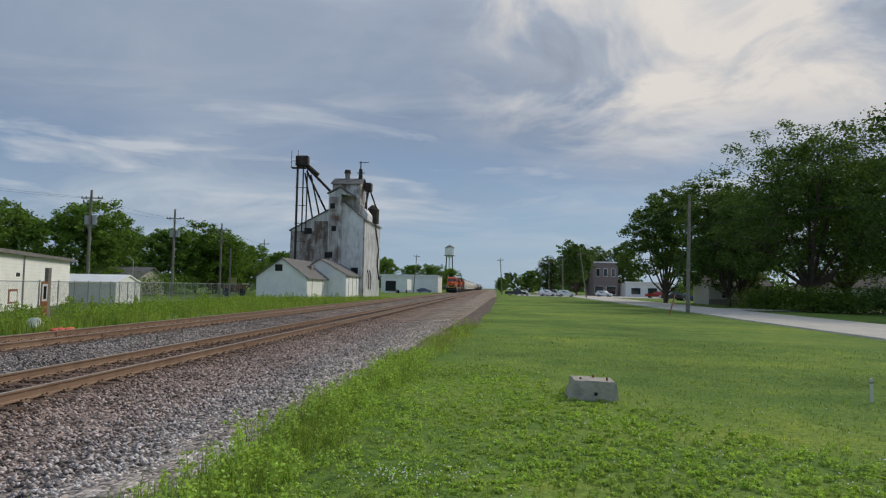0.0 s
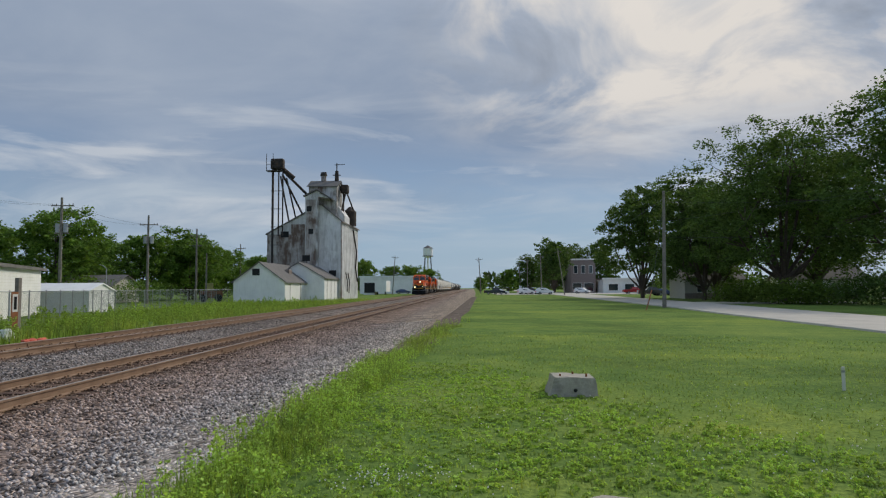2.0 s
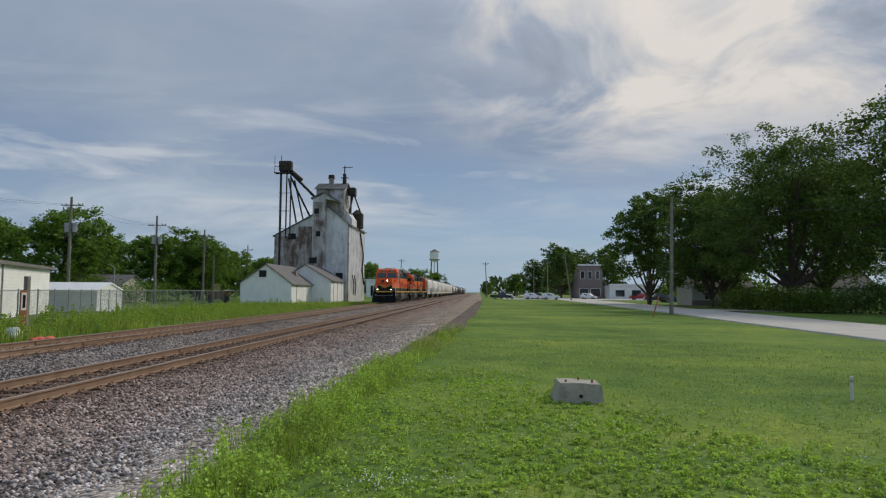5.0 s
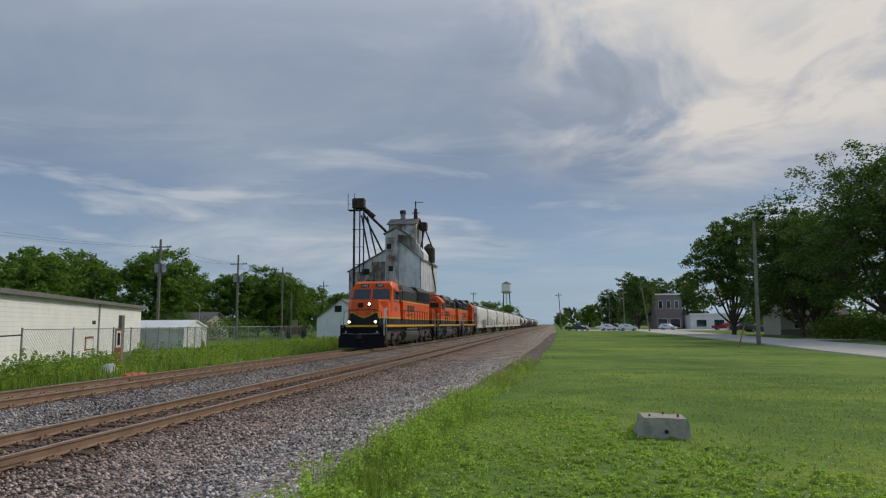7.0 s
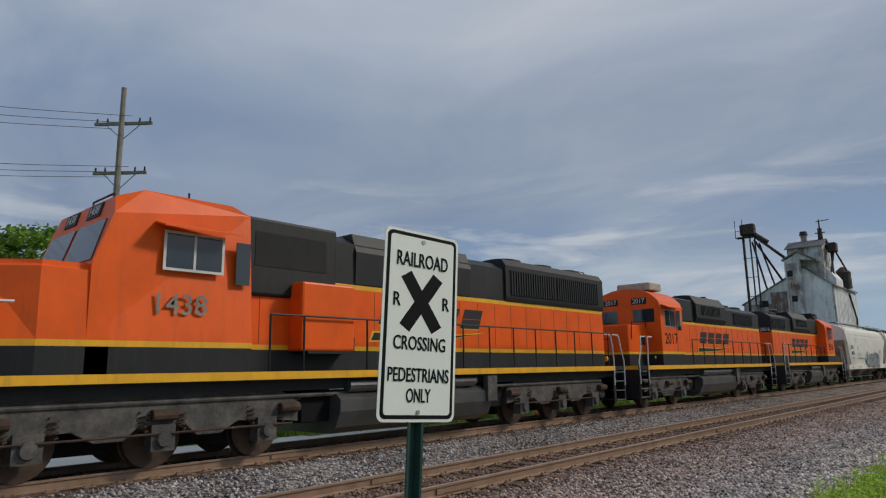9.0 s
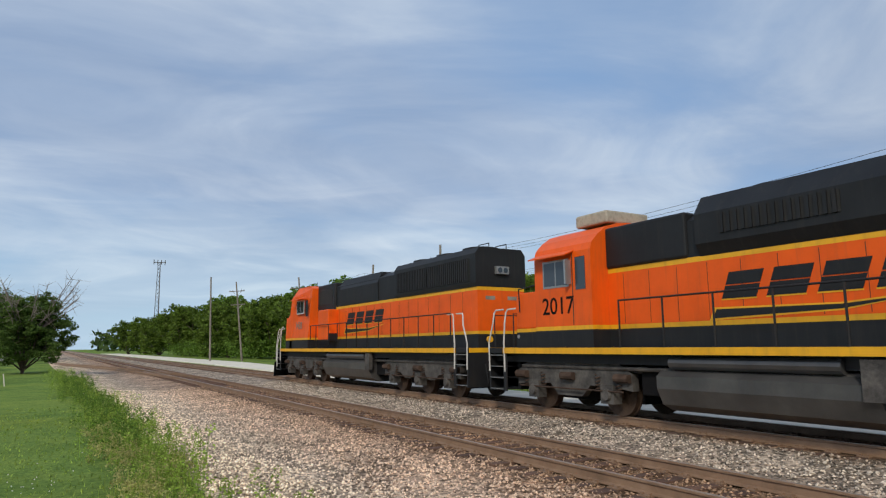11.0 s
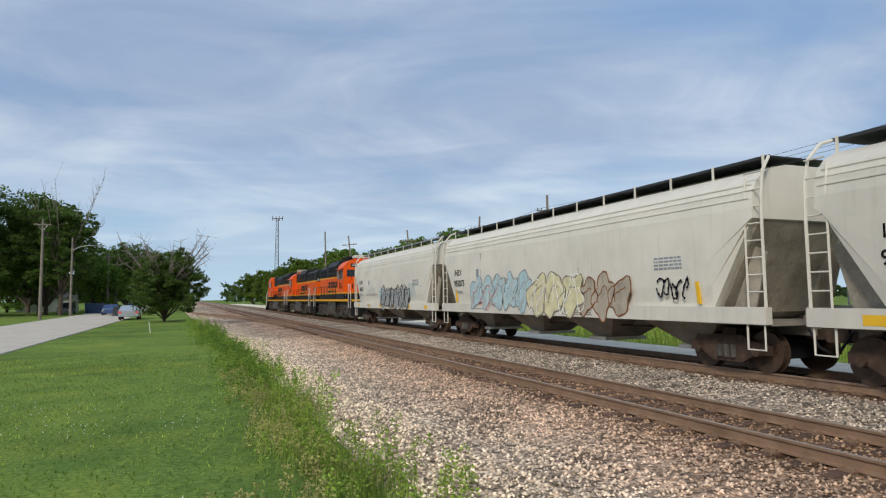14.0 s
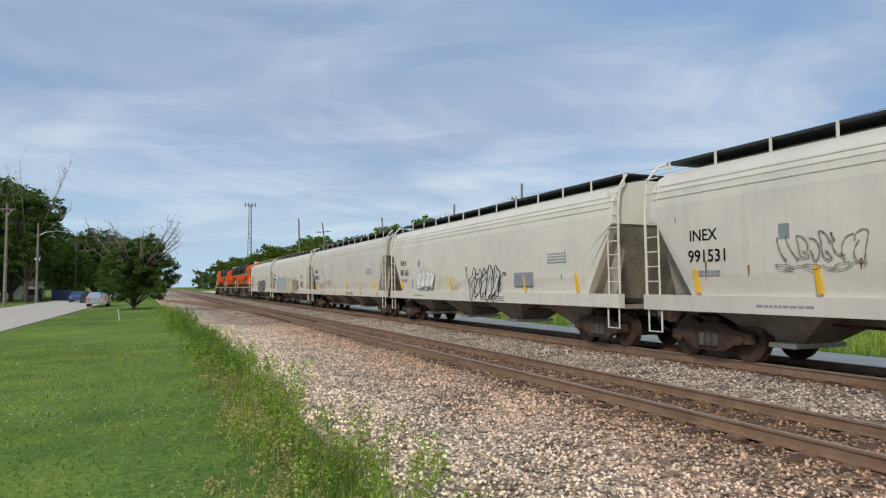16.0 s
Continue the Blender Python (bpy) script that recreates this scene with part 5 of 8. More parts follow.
def hopper(index, length, bays, number, seed):
    """A covered hopper: rounded body, sloped ends, outlets, ladders, running boards."""
    rng = random.Random(seed)
    root = thing("covered_hopper", pose(FAR_X, 0, FAR_Z), "off-white grime-streaked covered hopper car in the train", "freight car", "covered hoppers")
    L = length
    y0, y1 = 0.72, L - 0.72
    # half profile of the rounded side
    side = [(1.47, 1.42), (1.53, 1.9), (1.555, 2.5), (1.555, 3.1), (1.545, 3.55), (1.50, 3.88), (1.40, 4.10), (1.22, 4.29), (0.95, 4.43), (0.5, 4.52)]
    body = bmesh.new()
    ring = [(-x, z) for x, z in side] + [(x, z) for x, z in reversed(side)]
    cuts = [(y0 + 0.02, 3.30), (y0 + 0.12, 3.25), (y0 + 1.25, 1.42), (y1 - 1.25, 1.42), (y1 - 0.12, 3.25), (y1 - 0.02, 3.30)]
    rows = []
    for y, zmin in cuts:
        rows.append([body.verts.new((x, y, max(z, zmin + (0.001 * i)))) for i, (x, z) in enumerate(ring)])
    for a, b in zip(rows, rows[1:]):
        for i in range(len(ring) - 1):
            body.faces.new((a[i], a[i + 1], b[i + 1], b[i]))
        body.faces.new((a[-1], a[0], b[0], b[-1]))
    body.faces.new(rows[0])
    body.faces.new(rows[-1][::-1])
    b = part("body", body, "hopper", root, "off-white rounded steel body", smooth=False)
    # long ribs under the roof line
    for z, xx in ((3.74, 1.524), (3.90, 1.494), (4.04, 1.432)):
        for s in (1, -1):
            part("seam_rib", bbox(min(s * (xx - 0.02), s * (xx + 0.012)), max(s * (xx - 0.02), s * (xx + 0.012)), y0 + 0.1, y1 - 0.1, z, z + 0.022), "hopper", b)
    # upright seams between the side sheets
    for k in range(1, 6):
        for s in (1, -1):
            part("sheet_seam", bbox(min(s * 1.54, s * 1.557), max(s * 1.54, s * 1.557), y0 + (y1 - y0) * k / 6 - 0.012, y0 + (y1 - y0) * k / 6 + 0.012, 2.4, 3.2), "hopper", b)
    for s in (1, -1):
        part("side_sill", bbox(min(s * 1.40, s * 1.575), max(s * 1.40, s * 1.575), y0 - 0.25, y1 + 0.25, 1.08, 1.44), "hopper", root, "off-white side sill")
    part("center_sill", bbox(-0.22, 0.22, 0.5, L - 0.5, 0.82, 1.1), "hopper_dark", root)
    # ends: slope sheet, posts, ladder
    for e, d in ((y0 - 0.25, 1), (y1 + 0.25, -1)):
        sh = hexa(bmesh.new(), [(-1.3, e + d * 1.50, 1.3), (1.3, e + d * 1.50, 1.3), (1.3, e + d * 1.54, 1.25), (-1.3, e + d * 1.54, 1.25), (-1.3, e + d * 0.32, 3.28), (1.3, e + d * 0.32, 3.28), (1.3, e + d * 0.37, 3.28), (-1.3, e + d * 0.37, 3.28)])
        part("slope_sheet", sh, "hopper_end", root, "beige streaked sloping end sheet")
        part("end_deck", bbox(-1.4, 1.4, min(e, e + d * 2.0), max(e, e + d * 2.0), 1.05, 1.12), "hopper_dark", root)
        for s in (1, -1):
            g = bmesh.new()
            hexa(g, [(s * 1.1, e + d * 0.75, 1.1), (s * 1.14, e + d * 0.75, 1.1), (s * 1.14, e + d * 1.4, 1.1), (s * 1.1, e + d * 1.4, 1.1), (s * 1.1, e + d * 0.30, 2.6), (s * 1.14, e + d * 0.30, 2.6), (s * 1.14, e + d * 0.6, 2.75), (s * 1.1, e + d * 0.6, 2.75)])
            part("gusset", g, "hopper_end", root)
        for s in (1, -1):
            f = bmesh.new()
            pipe(f, [(s * 1.5, e + d * 0.05, 1.1), (s * 1.52, e + d * 0.05, 3.1), (s * 1.50, e + d * 0.05, 3.8), (s * 1.42, e + d * 0.07, 4.3), (s * 1.15, e + d * 0.14, 4.62), (s * 0.98, e + d * 0.3, 4.68)], 0.035, 6)
            pipe(f, [(s * 1.5, e + d * 0.50, 1.1), (s * 1.52, e + d * 0.50, 3.6), (s * 1.46, e + d * 0.50, 4.2)], 0.025, 6)
            lad = part("ladder", f, "hopper", root, "off-white end ladder")
            for k in range(9):
                part("rung", rod(bmesh.new(), (s * 1.5, e + d * 0.05, 1.4 + k * 0.36), (s * 1.5, e + d * 0.50, 1.4 + k * 0.36), 0.018, 0.018, 5), "hopper", lad)
            st = bmesh.new()
            pipe(st, [(s * 1.5, e + d * 0.1, 1.1), (s * 1.5, e + d * 0.1, 0.55), (s * 1.5, e + d * 0.55, 0.55), (s * 1.5, e + d * 0.55, 1.1)], 0.025, 5)
            part("sill_step", st, "hopper", lad)
    # outlets
    for k in range(bays):
        yc = 3.6 + (L - 7.2) * k / (bays - 1)
        w = (L - 7.2) / (bays - 1) * 0.42
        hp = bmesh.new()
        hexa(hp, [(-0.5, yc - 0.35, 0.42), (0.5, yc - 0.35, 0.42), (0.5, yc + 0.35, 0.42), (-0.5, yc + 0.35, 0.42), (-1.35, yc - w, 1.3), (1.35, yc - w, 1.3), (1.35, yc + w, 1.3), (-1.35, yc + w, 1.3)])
        o = part("outlet_hopper", hp, "hopper_dark", root, "dark streaked discharge outlet")
        part("outlet_gate", bbox(-0.75, 0.75, yc - 0.42, yc + 0.42, 0.36, 0.46), "hopper", o)
    # running boards
    inner = 0.58 if index == 0 else 0.04
    boards = bbox(inner, 0.97, y0, y1, 4.66, 4.69)
    box(boards, -0.97, -inner, y0, y1, 4.66, 4.69)
    rbd = part("running_board", boards, "grate", root, "dark grating walkway on the roof")
    for x in (-0.99, 0.99):
        part("board_edge", bbox(x - 0.02, x + 0.02, y0, y1, 4.65, 4.71), "galv" if index == 0 else "grate", rbd)
    n = int((y1 - y0) / 1.45)
    for k in range(n + 1):
        yy = y0 + 0.15 + (y1 - y0 - 0.3) * k / n
        for s in (1, -1):
            part("board_bracket", bbox(s * 1.02 - 0.012, s * 1.02 + 0.012, yy - 0.03, yy + 0.03, 4.36, 4.73), "hopper", rbd)
    hat = bmesh.new()
    box(hat, -0.3, 0.3, y0 + 0.6, y1 - 0.6, 4.50, 4.62)
    part("hatch_trough", hat, "hopper", root)
    part("brake_pipe", pipe(bmesh.new(), [(0.5, 1.2, 0.95), (0.5, 3.4, 0.9), (0.62, L / 2, 0.78), (0.5, L - 3.4, 0.9), (0.5, L - 1.2, 0.95)], 0.03), "truck", root)
    part("brake_cylinder", rod(bmesh.new(), (0.9, 1.5, 1.32), (0.9, 2.1, 1.32), 0.16, 0.16, 12), "hopper_dark", root)
    ws = car_truck(root, 2.05) + car_truck(root, L - 2.05)
    coupler(root, 0.0, -1)
    coupler(root, L, 1)
    if index < 6:
        SPUN.extend((w, 0.457) for w in ws)
    # markings: owner's letters, car number, notes, reflectors, rust and scrawls
    text_ob("owner_mark", "LUPX" if index == 0 else "INEX", 0.36, side_pose(1.562, 2.42, 2.76), "ink", root, "black owner's letters")
    text_ob("car_number", number, 0.38, side_pose(1.562, 2.54, 2.30), "ink", root, "black car number")
    bars(root, 2.5, 1.95, 0.8, 0.04, 2, "grey_patch")
    bars(root, L - 3.4, 2.6, 1.0, 0.05, 4, "grey_patch")
    fr = bmesh.new()
    for u, ww in ((4.35, 0.24),):
        box(fr, 1.556, 1.56, u, u + ww, 2.55, 2.85)
    part("notice_plate", fr, "grey_patch", root)
    bars(root, 4.45, 1.22, 1.3, 0.05, 1, "grey_patch", 1.577)
    bars(root, L - 7.5, 1.26, 1.6, 0.035, 3, "hopper_dark", 1.577)
    if index in (0, 2):
        for k in range(6):
            rf = bmesh.new()
            box(rf, 1.576, 1.58, 1.6 + k * (L - 3.6) / 5, 1.6 + k * (L - 3.6) / 5 + 0.42, 1.14, 1.33)
            part("reflector", rf, "amber", root, "yellow reflective strip")
    if index != 0:
        for k in range(6):
            u = 2.2 + k * (L - 4.6) / 5
            rf = bmesh.new()
            prism(rf, [(u, 1.5), (u + 0.10, 1.5), (u + 0.03, 2.02), (u - 0.07, 2.02)], "x", 1.52, 1.566)
            part("reflector", rf, "amber", root, "yellow reflective strip")
    if index == 0:
        letters_fill(root, rng, 10.2, 1.72, 5.4, 1.25, 6, "silver", "ink", 1.585)
        scribble(root, rng, 1.72, 2.75, 0.3, 0.5, 4, "teal", 1.568, 0.014)
        scribble(root, rng, 2.3, 1.62, 0.6, 0.3, 5, "teal", 1.568, 0.012)
        scribble(root, rng, 4.9, 2.25, 1.7, 0.3, 8, "teal", 1.568, 0.012)
        scribble(root, rng, 5.2, 1.95, 2.4, 0.12, 10, "hopper_dark", 1.568, 0.012)
        scribble(root, rng, 9.9, 1.75, 5.2, 1.1, 11, "ink", 1.600, 0.018)
        scribble(root, rng, 13.4, 2.1, 1.0, 0.7, 6, "teal", 1.585, 0.016)
        part("patch", bbox(1.556, 1.563, 7.0, 7.9, 1.75, 2.25), "teal", root, "pale blue-grey repaint patch")
    elif index == 1:
        letters_fill(root, rng, 6.4, 1.9, 5.0, 1.3, 5, "teal", "grey_patch", 1.585)
        letters_fill(root, rng, 10.5, 1.75, 3.2, 1.3, 3, "pale", "hopper_dark", 1.59)
        letters_fill(root, rng, 13.2, 1.7, 2.4, 1.15, 3, "hopper_end", "rust", 1.585)
        scribble(root, rng, L - 3.2, 1.9, 0.9, 0.45, 5, "ink", 1.575, 0.03)
        scribble(root, rng, 7.0, 1.9, 5.4, 1.1, 10, "white", 1.602, 0.022)
        scribble(root, rng, 10.6, 1.8, 2.8, 1.1, 6, "siding", 1.604, 0.022)
        scribble(root, rng, 5.2, 1.7, 1.8, 0.8, 4, "pink", 1.602, 0.014)
    elif index == 2:
        scribble(root, rng, 5.6, 1.85, 3.0, 0.4, 9, "grey_patch", 1.575, 0.010)
        scribble(root, rng, 4.0, 1.75, 1.0, 0.3, 5, "hopper_dark", 1.575, 0.010)
        scribble(root, rng, 3.7, 1.5, 1.8, 0.15, 6, "pale", 1.579, 0.016)
    elif index == 3:
        letters_fill(root, rng, 5.3, 1.95, 2.0, 0.8, 4, "siding", "silver", 1.580)
        scribble(root, rng, 5.3, 1.58, 1.9, 0.18, 7, "grey_patch", 1.592, 0.022)
        scribble(root, rng, 7.7, 1.8, 2.0, 0.5, 8, "pale", 1.575, 0.014)
        letters_fill(root, rng, 11.1, 1.75, 2.3, 1.1, 5, "white", "ink", 1.580)
        scribble(root, rng, 11.1, 1.75, 2.2, 1.1, 3, "ink", 1.594, 0.020)
        part("patch", bbox(1.556, 1.563, L - 6.0, L - 4.8, 1.66, 2.10), "grey_patch", root, "grey repaint patch")
        scribble(root, rng, 8.6, 1.66, 0.6, 0.2, 3, "hopper_dark", 1.575, 0.012)
    elif index == 4:
        scribble(root, rng, 5.2, 2.35, 1.6, 0.5, 8, "hopper_dark", 1.572, 0.016)
        scribble(root, rng, 5.2, 2.0, 1.5, 0.12, 6, "hopper_dark", 1.572, 0.010)
        scribble(root, rng, 8.3, 1.75, 3.2, 0.5, 8, "teal", 1.572, 0.035)
        scribble(root, rng, 8.6, 1.75, 3.4, 0.5, 8, "silver", 1.577, 0.02)
    else:
        scribble(root, rng, 5.4, 1.9, 2.2, 0.6, 5, "hopper_dark", 1.572, 0.018)
    for k in range(16 if index == 4 else 6):
        rs = bmesh.new()
        yy, zz = rng.uniform(1.5, L - 1.5), rng.uniform(1.9, 3.6)
        hh = rng.uniform(0.1, 0.45)
        prism(rs, [(yy, zz), (yy + 0.035, zz), (yy + 0.02, zz - hh)], "x", 1.54, 1.561)
        part("rust_run", rs, "rust" if index == 4 else "hopper_dark", root)
    return root


def tank_car(white):
    root = thing("tank_car", pose(FAR_X, 0, FAR_Z), "%s tank car far back in the train" % ("pale grey" if white else "black"), "freight car", "tank cars")
    L = 17.5
    bm = rod(bmesh.new(), (0, 1.0, 2.75), (0, L - 1.0, 2.75), 1.5, 1.5, 24)
    bmesh.ops.bevel(bm, geom=[e for e in bm.edges if len(e.link_faces) == 2 and any(len(f.verts) > 4 for f in e.link_faces)], offset=0.4, segments=3, affect="EDGES")
    part("tank", bm, "hopper" if white else "tanker", root, smooth=True)
    d = rod(bmesh.new(), (0, L / 2, 4.1), (0, L / 2, 4.6), 0.5, 0.5, 14)
    part("dome", d, "hopper" if white else "tanker", root)
    part("center_sill", bbox(-0.3, 0.3, 0.4, L - 0.4, 0.85, 1.3), "under", root)
    for s in (1, -1):
        b = bmesh.new()
        rod(b, (s * 1.1, L / 2 - 1.2, 3.95), (s * 1.1, L / 2 + 1.2, 3.95), 0.03, 0.03, 6)
        part("platform_rail", b, "iron", root)
    car_truck(root, 2.05)
    car_truck(root, L - 2.05)
    return root


def stretched(root, k):
    """Raises a locomotive's body by the factor k; the wheels keep their size."""
    seen = set()
    for ob in root.children_recursive:
        if ob.name.startswith("wheelset"):
            continue
        if ob.matrix_basis.translation.length > 0.001:
            ob.location.z *= k
        elif ob.data and ob.data.name not in seen:
            seen.add(ob.data.name)
            for v in ob.data.vertices:
                v.co.z *= k
    return root


TRAIN = []                             # (vehicle, its distance behind the leading coupler)
TRAIN.append((stretched(lead_locomotive(), 1.012), 0.0))
TRAIN.append((stretched(four_axle("2017", "locomotive", "orange, black and yellow four-axle diesel locomotive with its cab forward", False), 1.012), 21.35))
TRAIN.append((stretched(four_axle("2816", "locomotive", "orange, black and yellow four-axle diesel locomotive running cab to the rear", True, True, 16.7), 1.025), 39.73))
at = 56.43
for i, num in enumerate(("60612", "992075", "971217", "971163", "991531", "971184", "992031")):
    ln = 17.3 if i == 0 else 19.3
    TRAIN.append((hopper(i, ln, 3 if i == 0 else 4, num, 11 + i), at))
    at += ln
cars = [tank_car(False), tank_car(True)]
for k in range(16):
    ob = cars[k] if k < 2 else copy_thing(cars[1 if k % 5 == 3 else 0], pose(0, 0, 0))
    TRAIN.append((ob, at))
    at += 17.5


# ---- buildings ----
def gable(root, name, x0, x1, y0, y1, z0, eave, ridge, wall, roof, ridge_x=None, over=0.25, along="y", sheet=0.12):
    """Walls with gable ends under two roof slabs; the ridge runs along y or x."""
    if along == "y":
        rx = (x0 + x1) / 2 if ridge_x is None else ridge_x
        w = part(name, prism(bmesh.new(), [(x0, z0), (x1, z0), (x1, eave), (rx, ridge), (x0, eave)], "y", y0, y1), wall, root)
        for xe in (x0, x1):
            k = (xe - rx)
            sl = (eave - ridge) / k
            e = xe + math.copysign(over, k)
            bm = prism(bmesh.new(), [(rx, ridge), (e, ridge + sl * (e - rx)), (e, ridge + sl * (e - rx) + sheet), (rx, ridge + sheet)], "y", y0 - over, y1 + over)
            part("roof_slope", bm, roof, root)
    else:
        ry = (y0 + y1) / 2
        w = part(name, prism(bmesh.new(), [(y0, z0), (y1, z0), (y1, eave), (ry, ridge), (y0, eave)], "x", x0, x1), wall, root)
        for ye in (y0, y1):
            k = ye - ry
            sl = (eave - ridge) / k
            e = ye + math.copysign(over, k)
            bm = prism(bmesh.new(), [(ry, ridge), (e, ridge + sl * (e - ry)), (e, ridge + sl * (e - ry) + sheet), (ry, ridge + sheet)], "x", x0 - over, x1 + over)
            part("roof_slope", bm, roof, root)
    return w


def seams(root, x0, x1, y0, y1, z0, z1, step, axis, material="tin_rust", proud=0.03):
    """Standing seams of sheet cladding, one mesh."""
    bm = bmesh.new()
    if axis == "x":
        x = x0
        while x < x1:
            box(bm, x - 0.025, x + 0.025, y0 - proud, y0 + 0.01, z0, z1)
            x += step
    else:
        y = y0
        while y < y1:
            box(bm, x1 - 0.01, x1 + proud, y - 0.025, y + 0.025, z0, z1)
            y += step
    tagged(part("cladding_seams", bm, material, root), kind="stuff")


def grain_elevator():
    g = thing("grain_elevator", pose(0, 0, 0), "tall weathered tin-clad grain elevator with rust stains beside the tracks", "grain elevator")
    z0 = -0.3
    body = prism(bmesh.new(), [(-34.6, z0), (-22.0, z0), (-22.0, 13.0), (-25.6, 15.9), (-34.6, 11.0)], "y", 109, 124.5)
    part("main_wall", body, "tin", g, "pale grey tin walls streaked with rust")
    part("left_cladding", bbox(-34.66, -30.6, 108.93, 109.0, z0, 10.9), "tin_rust", g, "rust-streaked sheets")
    part("middle_cladding", bbox(-30.6, -28.0, 108.95, 109.0, z0, 12.6), "tin_rust", g)
    for a, b in (((-25.6, 15.9), (-34.9, 10.85)), ((-25.6, 15.9), (-21.7, 12.78))):
        bm = prism(bmesh.new(), [a, b, (b[0], b[1] + 0.18), (a[0], a[1] + 0.18)], "y", 108.7, 124.8)
        part("roof_slope", bm, "roof", g)
    seams(g, -34.4, -22.2, 109, 109, 0, 10.8, 0.9, "x", "tin", 0.05)
    seams(g, 0, -22.0, 109.4, 124.4, 0, 12.9, 0.9, "y", "tin", 0.04)
    part("corner_trim", bbox(-22.15, -21.93, 108.9, 109.1, z0, 13.0), "tin_rust", g)
    # shaft on the gable and the cupola
    part("shaft", bbox(-27.9, -25.8, 107.7, 109, z0, 17.2), "tin_old", g)
    part("shaft_cladding", bbox(-27.7, -26.1, 107.64, 107.7, 1.5, 16.6), "tin_rust", g, "rusty patched sheets")
    sr = prism(bmesh.new(), [(-28.2, 17.1), (-26.0, 18.2), (-23.4, 16.6), (-23.4, 16.75), (-26.0, 18.4), (-28.2, 17.3)], "y", 107.5, 110)
    part("shaft_roof", sr, "roof", g)
    part("shaft_gable", prism(bmesh.new(), [(-27.9, 17.1), (-25.8, 17.1), (-24.0, 16.8), (-26.0, 18.15)], "y", 107.8, 109.9), "tin_old", g)
    cu = gable(g, "cupola", -27.9, -23.1, 110, 115, 12.5, 19.2, 20.4, "tin_old", "roof", along="x", over=0.3)
    part("cupola_cladding", bbox(-27.86, -25.5, 109.94, 110.0, 17.9, 19.1), "tin_rust", g)
    seams(g, -27.6, -23.3, 110, 110, 14, 19.1, 0.8, "x", "tin_old", 0.04)
    seams(g, 0, -23.1, 110.3, 114.9, 13.5, 19.1, 0.8, "y", "tin_rust", 0.04)
    part("lean_to", prism(bmesh.new(), [(-23.1, 12.5), (-21.9, 12.5), (-21.9, 14.2), (-23.1, 16.0)], "y", 111, 115.5), "tin", g)
    for x0, x1, a, b, y in ((-32.3, -31.0, 10.4, 11.4, 108.9), (-24.1, -22.9, 3.8, 4.8, 108.9), (-27.3, -26.5, 10.8, 11.7, 107.6), (-28.3, -27.0, 6.3, 7.3, 107.6), (-27.2, -26.6, 2.0, 5.0, 107.6), (-27.6, -26.8, 14.6, 15.5, 107.6)):
        part("window_opening", bbox(x0, x1, y, y + 0.06, a, b), "dark", g, "dark broken window")
    part("vent_stack", rod(bmesh.new(), (-25.9, 112.5, 20.3), (-25.9, 112.5, 21.4), 0.45, 0.45, 12), "tin_rust", g)
    part("vent_cap", rod(bmesh.new(), (-25.9, 112.5, 21.4), (-25.9, 112.5, 22.0), 0.62, 0.5, 12), "iron", g)
    m = bmesh.new()
    rod(m, (-23.6, 112.5, 20.0), (-23.6, 112.5, 23.6), 0.12, 0.10, 8)
    rod(m, (-23.6, 112.5, 20.3), (-23.6, 112.5, 22.2), 0.38, 0.30, 10)
    pipe(m, [(-24.3, 112.5, 21.5), (-22.9, 112.5, 21.5)], 0.08)
    pipe(m, [(-24.0, 112.5, 23.3), (-22.2, 112.5, 23.4)], 0.06)
    part("head_mast", m, "iron", g, "dark iron head pulley and mast")
    # leg tower
    lt = part("leg_casing", bbox(-33.35, -33.05, 106.9, 107.2, z0, 23.0), "iron", g, "dark elevator leg")
    for x in (-32.2, -31.5):
        part("leg_casing", bbox(x - 0.09, x + 0.09, 106.9, 107.1, 10.5, 22.0), "iron", g)
    part("leg_head", bbox(-33.5, -31.3, 106.4, 107.6, 21.6, 23.4, 0.25), "iron", g, "dark leg head housing")
    pl = bmesh.new()
    box(pl, -34.2, -30.9, 106.3, 107.7, 21.3, 21.4)
    for x in (-34.1, -33.0):
        rod(pl, (x, 106.4, 21.4), (x, 106.4, 24.2), 0.05, 0.05, 6)
    pipe(pl, [(-34.1, 106.4, 22.4), (-31, 106.4, 22.4)], 0.04)
    for z in (9, 12, 15, 18):
        pipe(pl, [(-33.5, 106.9, z), (-31.4, 106.9, z)], 0.05)
    part("leg_platform", pl, "iron", g)
    for a, b, r in (((-31.4, 107, 21.3), (-26.8, 110.2, 16.4), 0.22), ((-31.6, 107, 20.8), (-28.6, 109.6, 13.9), 0.16), ((-31.9, 107, 20.5), (-31.0, 109.4, 12.6), 0.14), ((-30.9, 107, 20.2), (-29.8, 109.5, 13.0), 0.13), ((-31.4, 107, 21.6), (-29.9, 108, 20.3), 0.35)):
        part("spout", rod(bmesh.new(), a, b, r, r, 10), "iron", g, "dark grain spout")
    # leg and bin at the track side
    part("side_head", bbox(-22.9, -21.6, 112.2, 113.6, 18.3, 19.8, 0.2), "iron", g)
    for a, b in (((-22.5, 113, 18.5), (-22.5, 113, 13.0)), ((-21.9, 113, 18.4), (-21.4, 116.5, 15.8)), ((-22.1, 112.8, 18.4), (-22.6, 111.5, 14.8)), ((-22.9, 112.8, 18.8), (-23.3, 112.3, 20.2))):
        part("spout", rod(bmesh.new(), a, b, 0.14, 0.14, 8), "iron", g)
    bn = rod(bmesh.new(), (-22.2, 117.5, 13.1), (-22.2, 117.5, 15.6), 1.15, 1.15, 16)
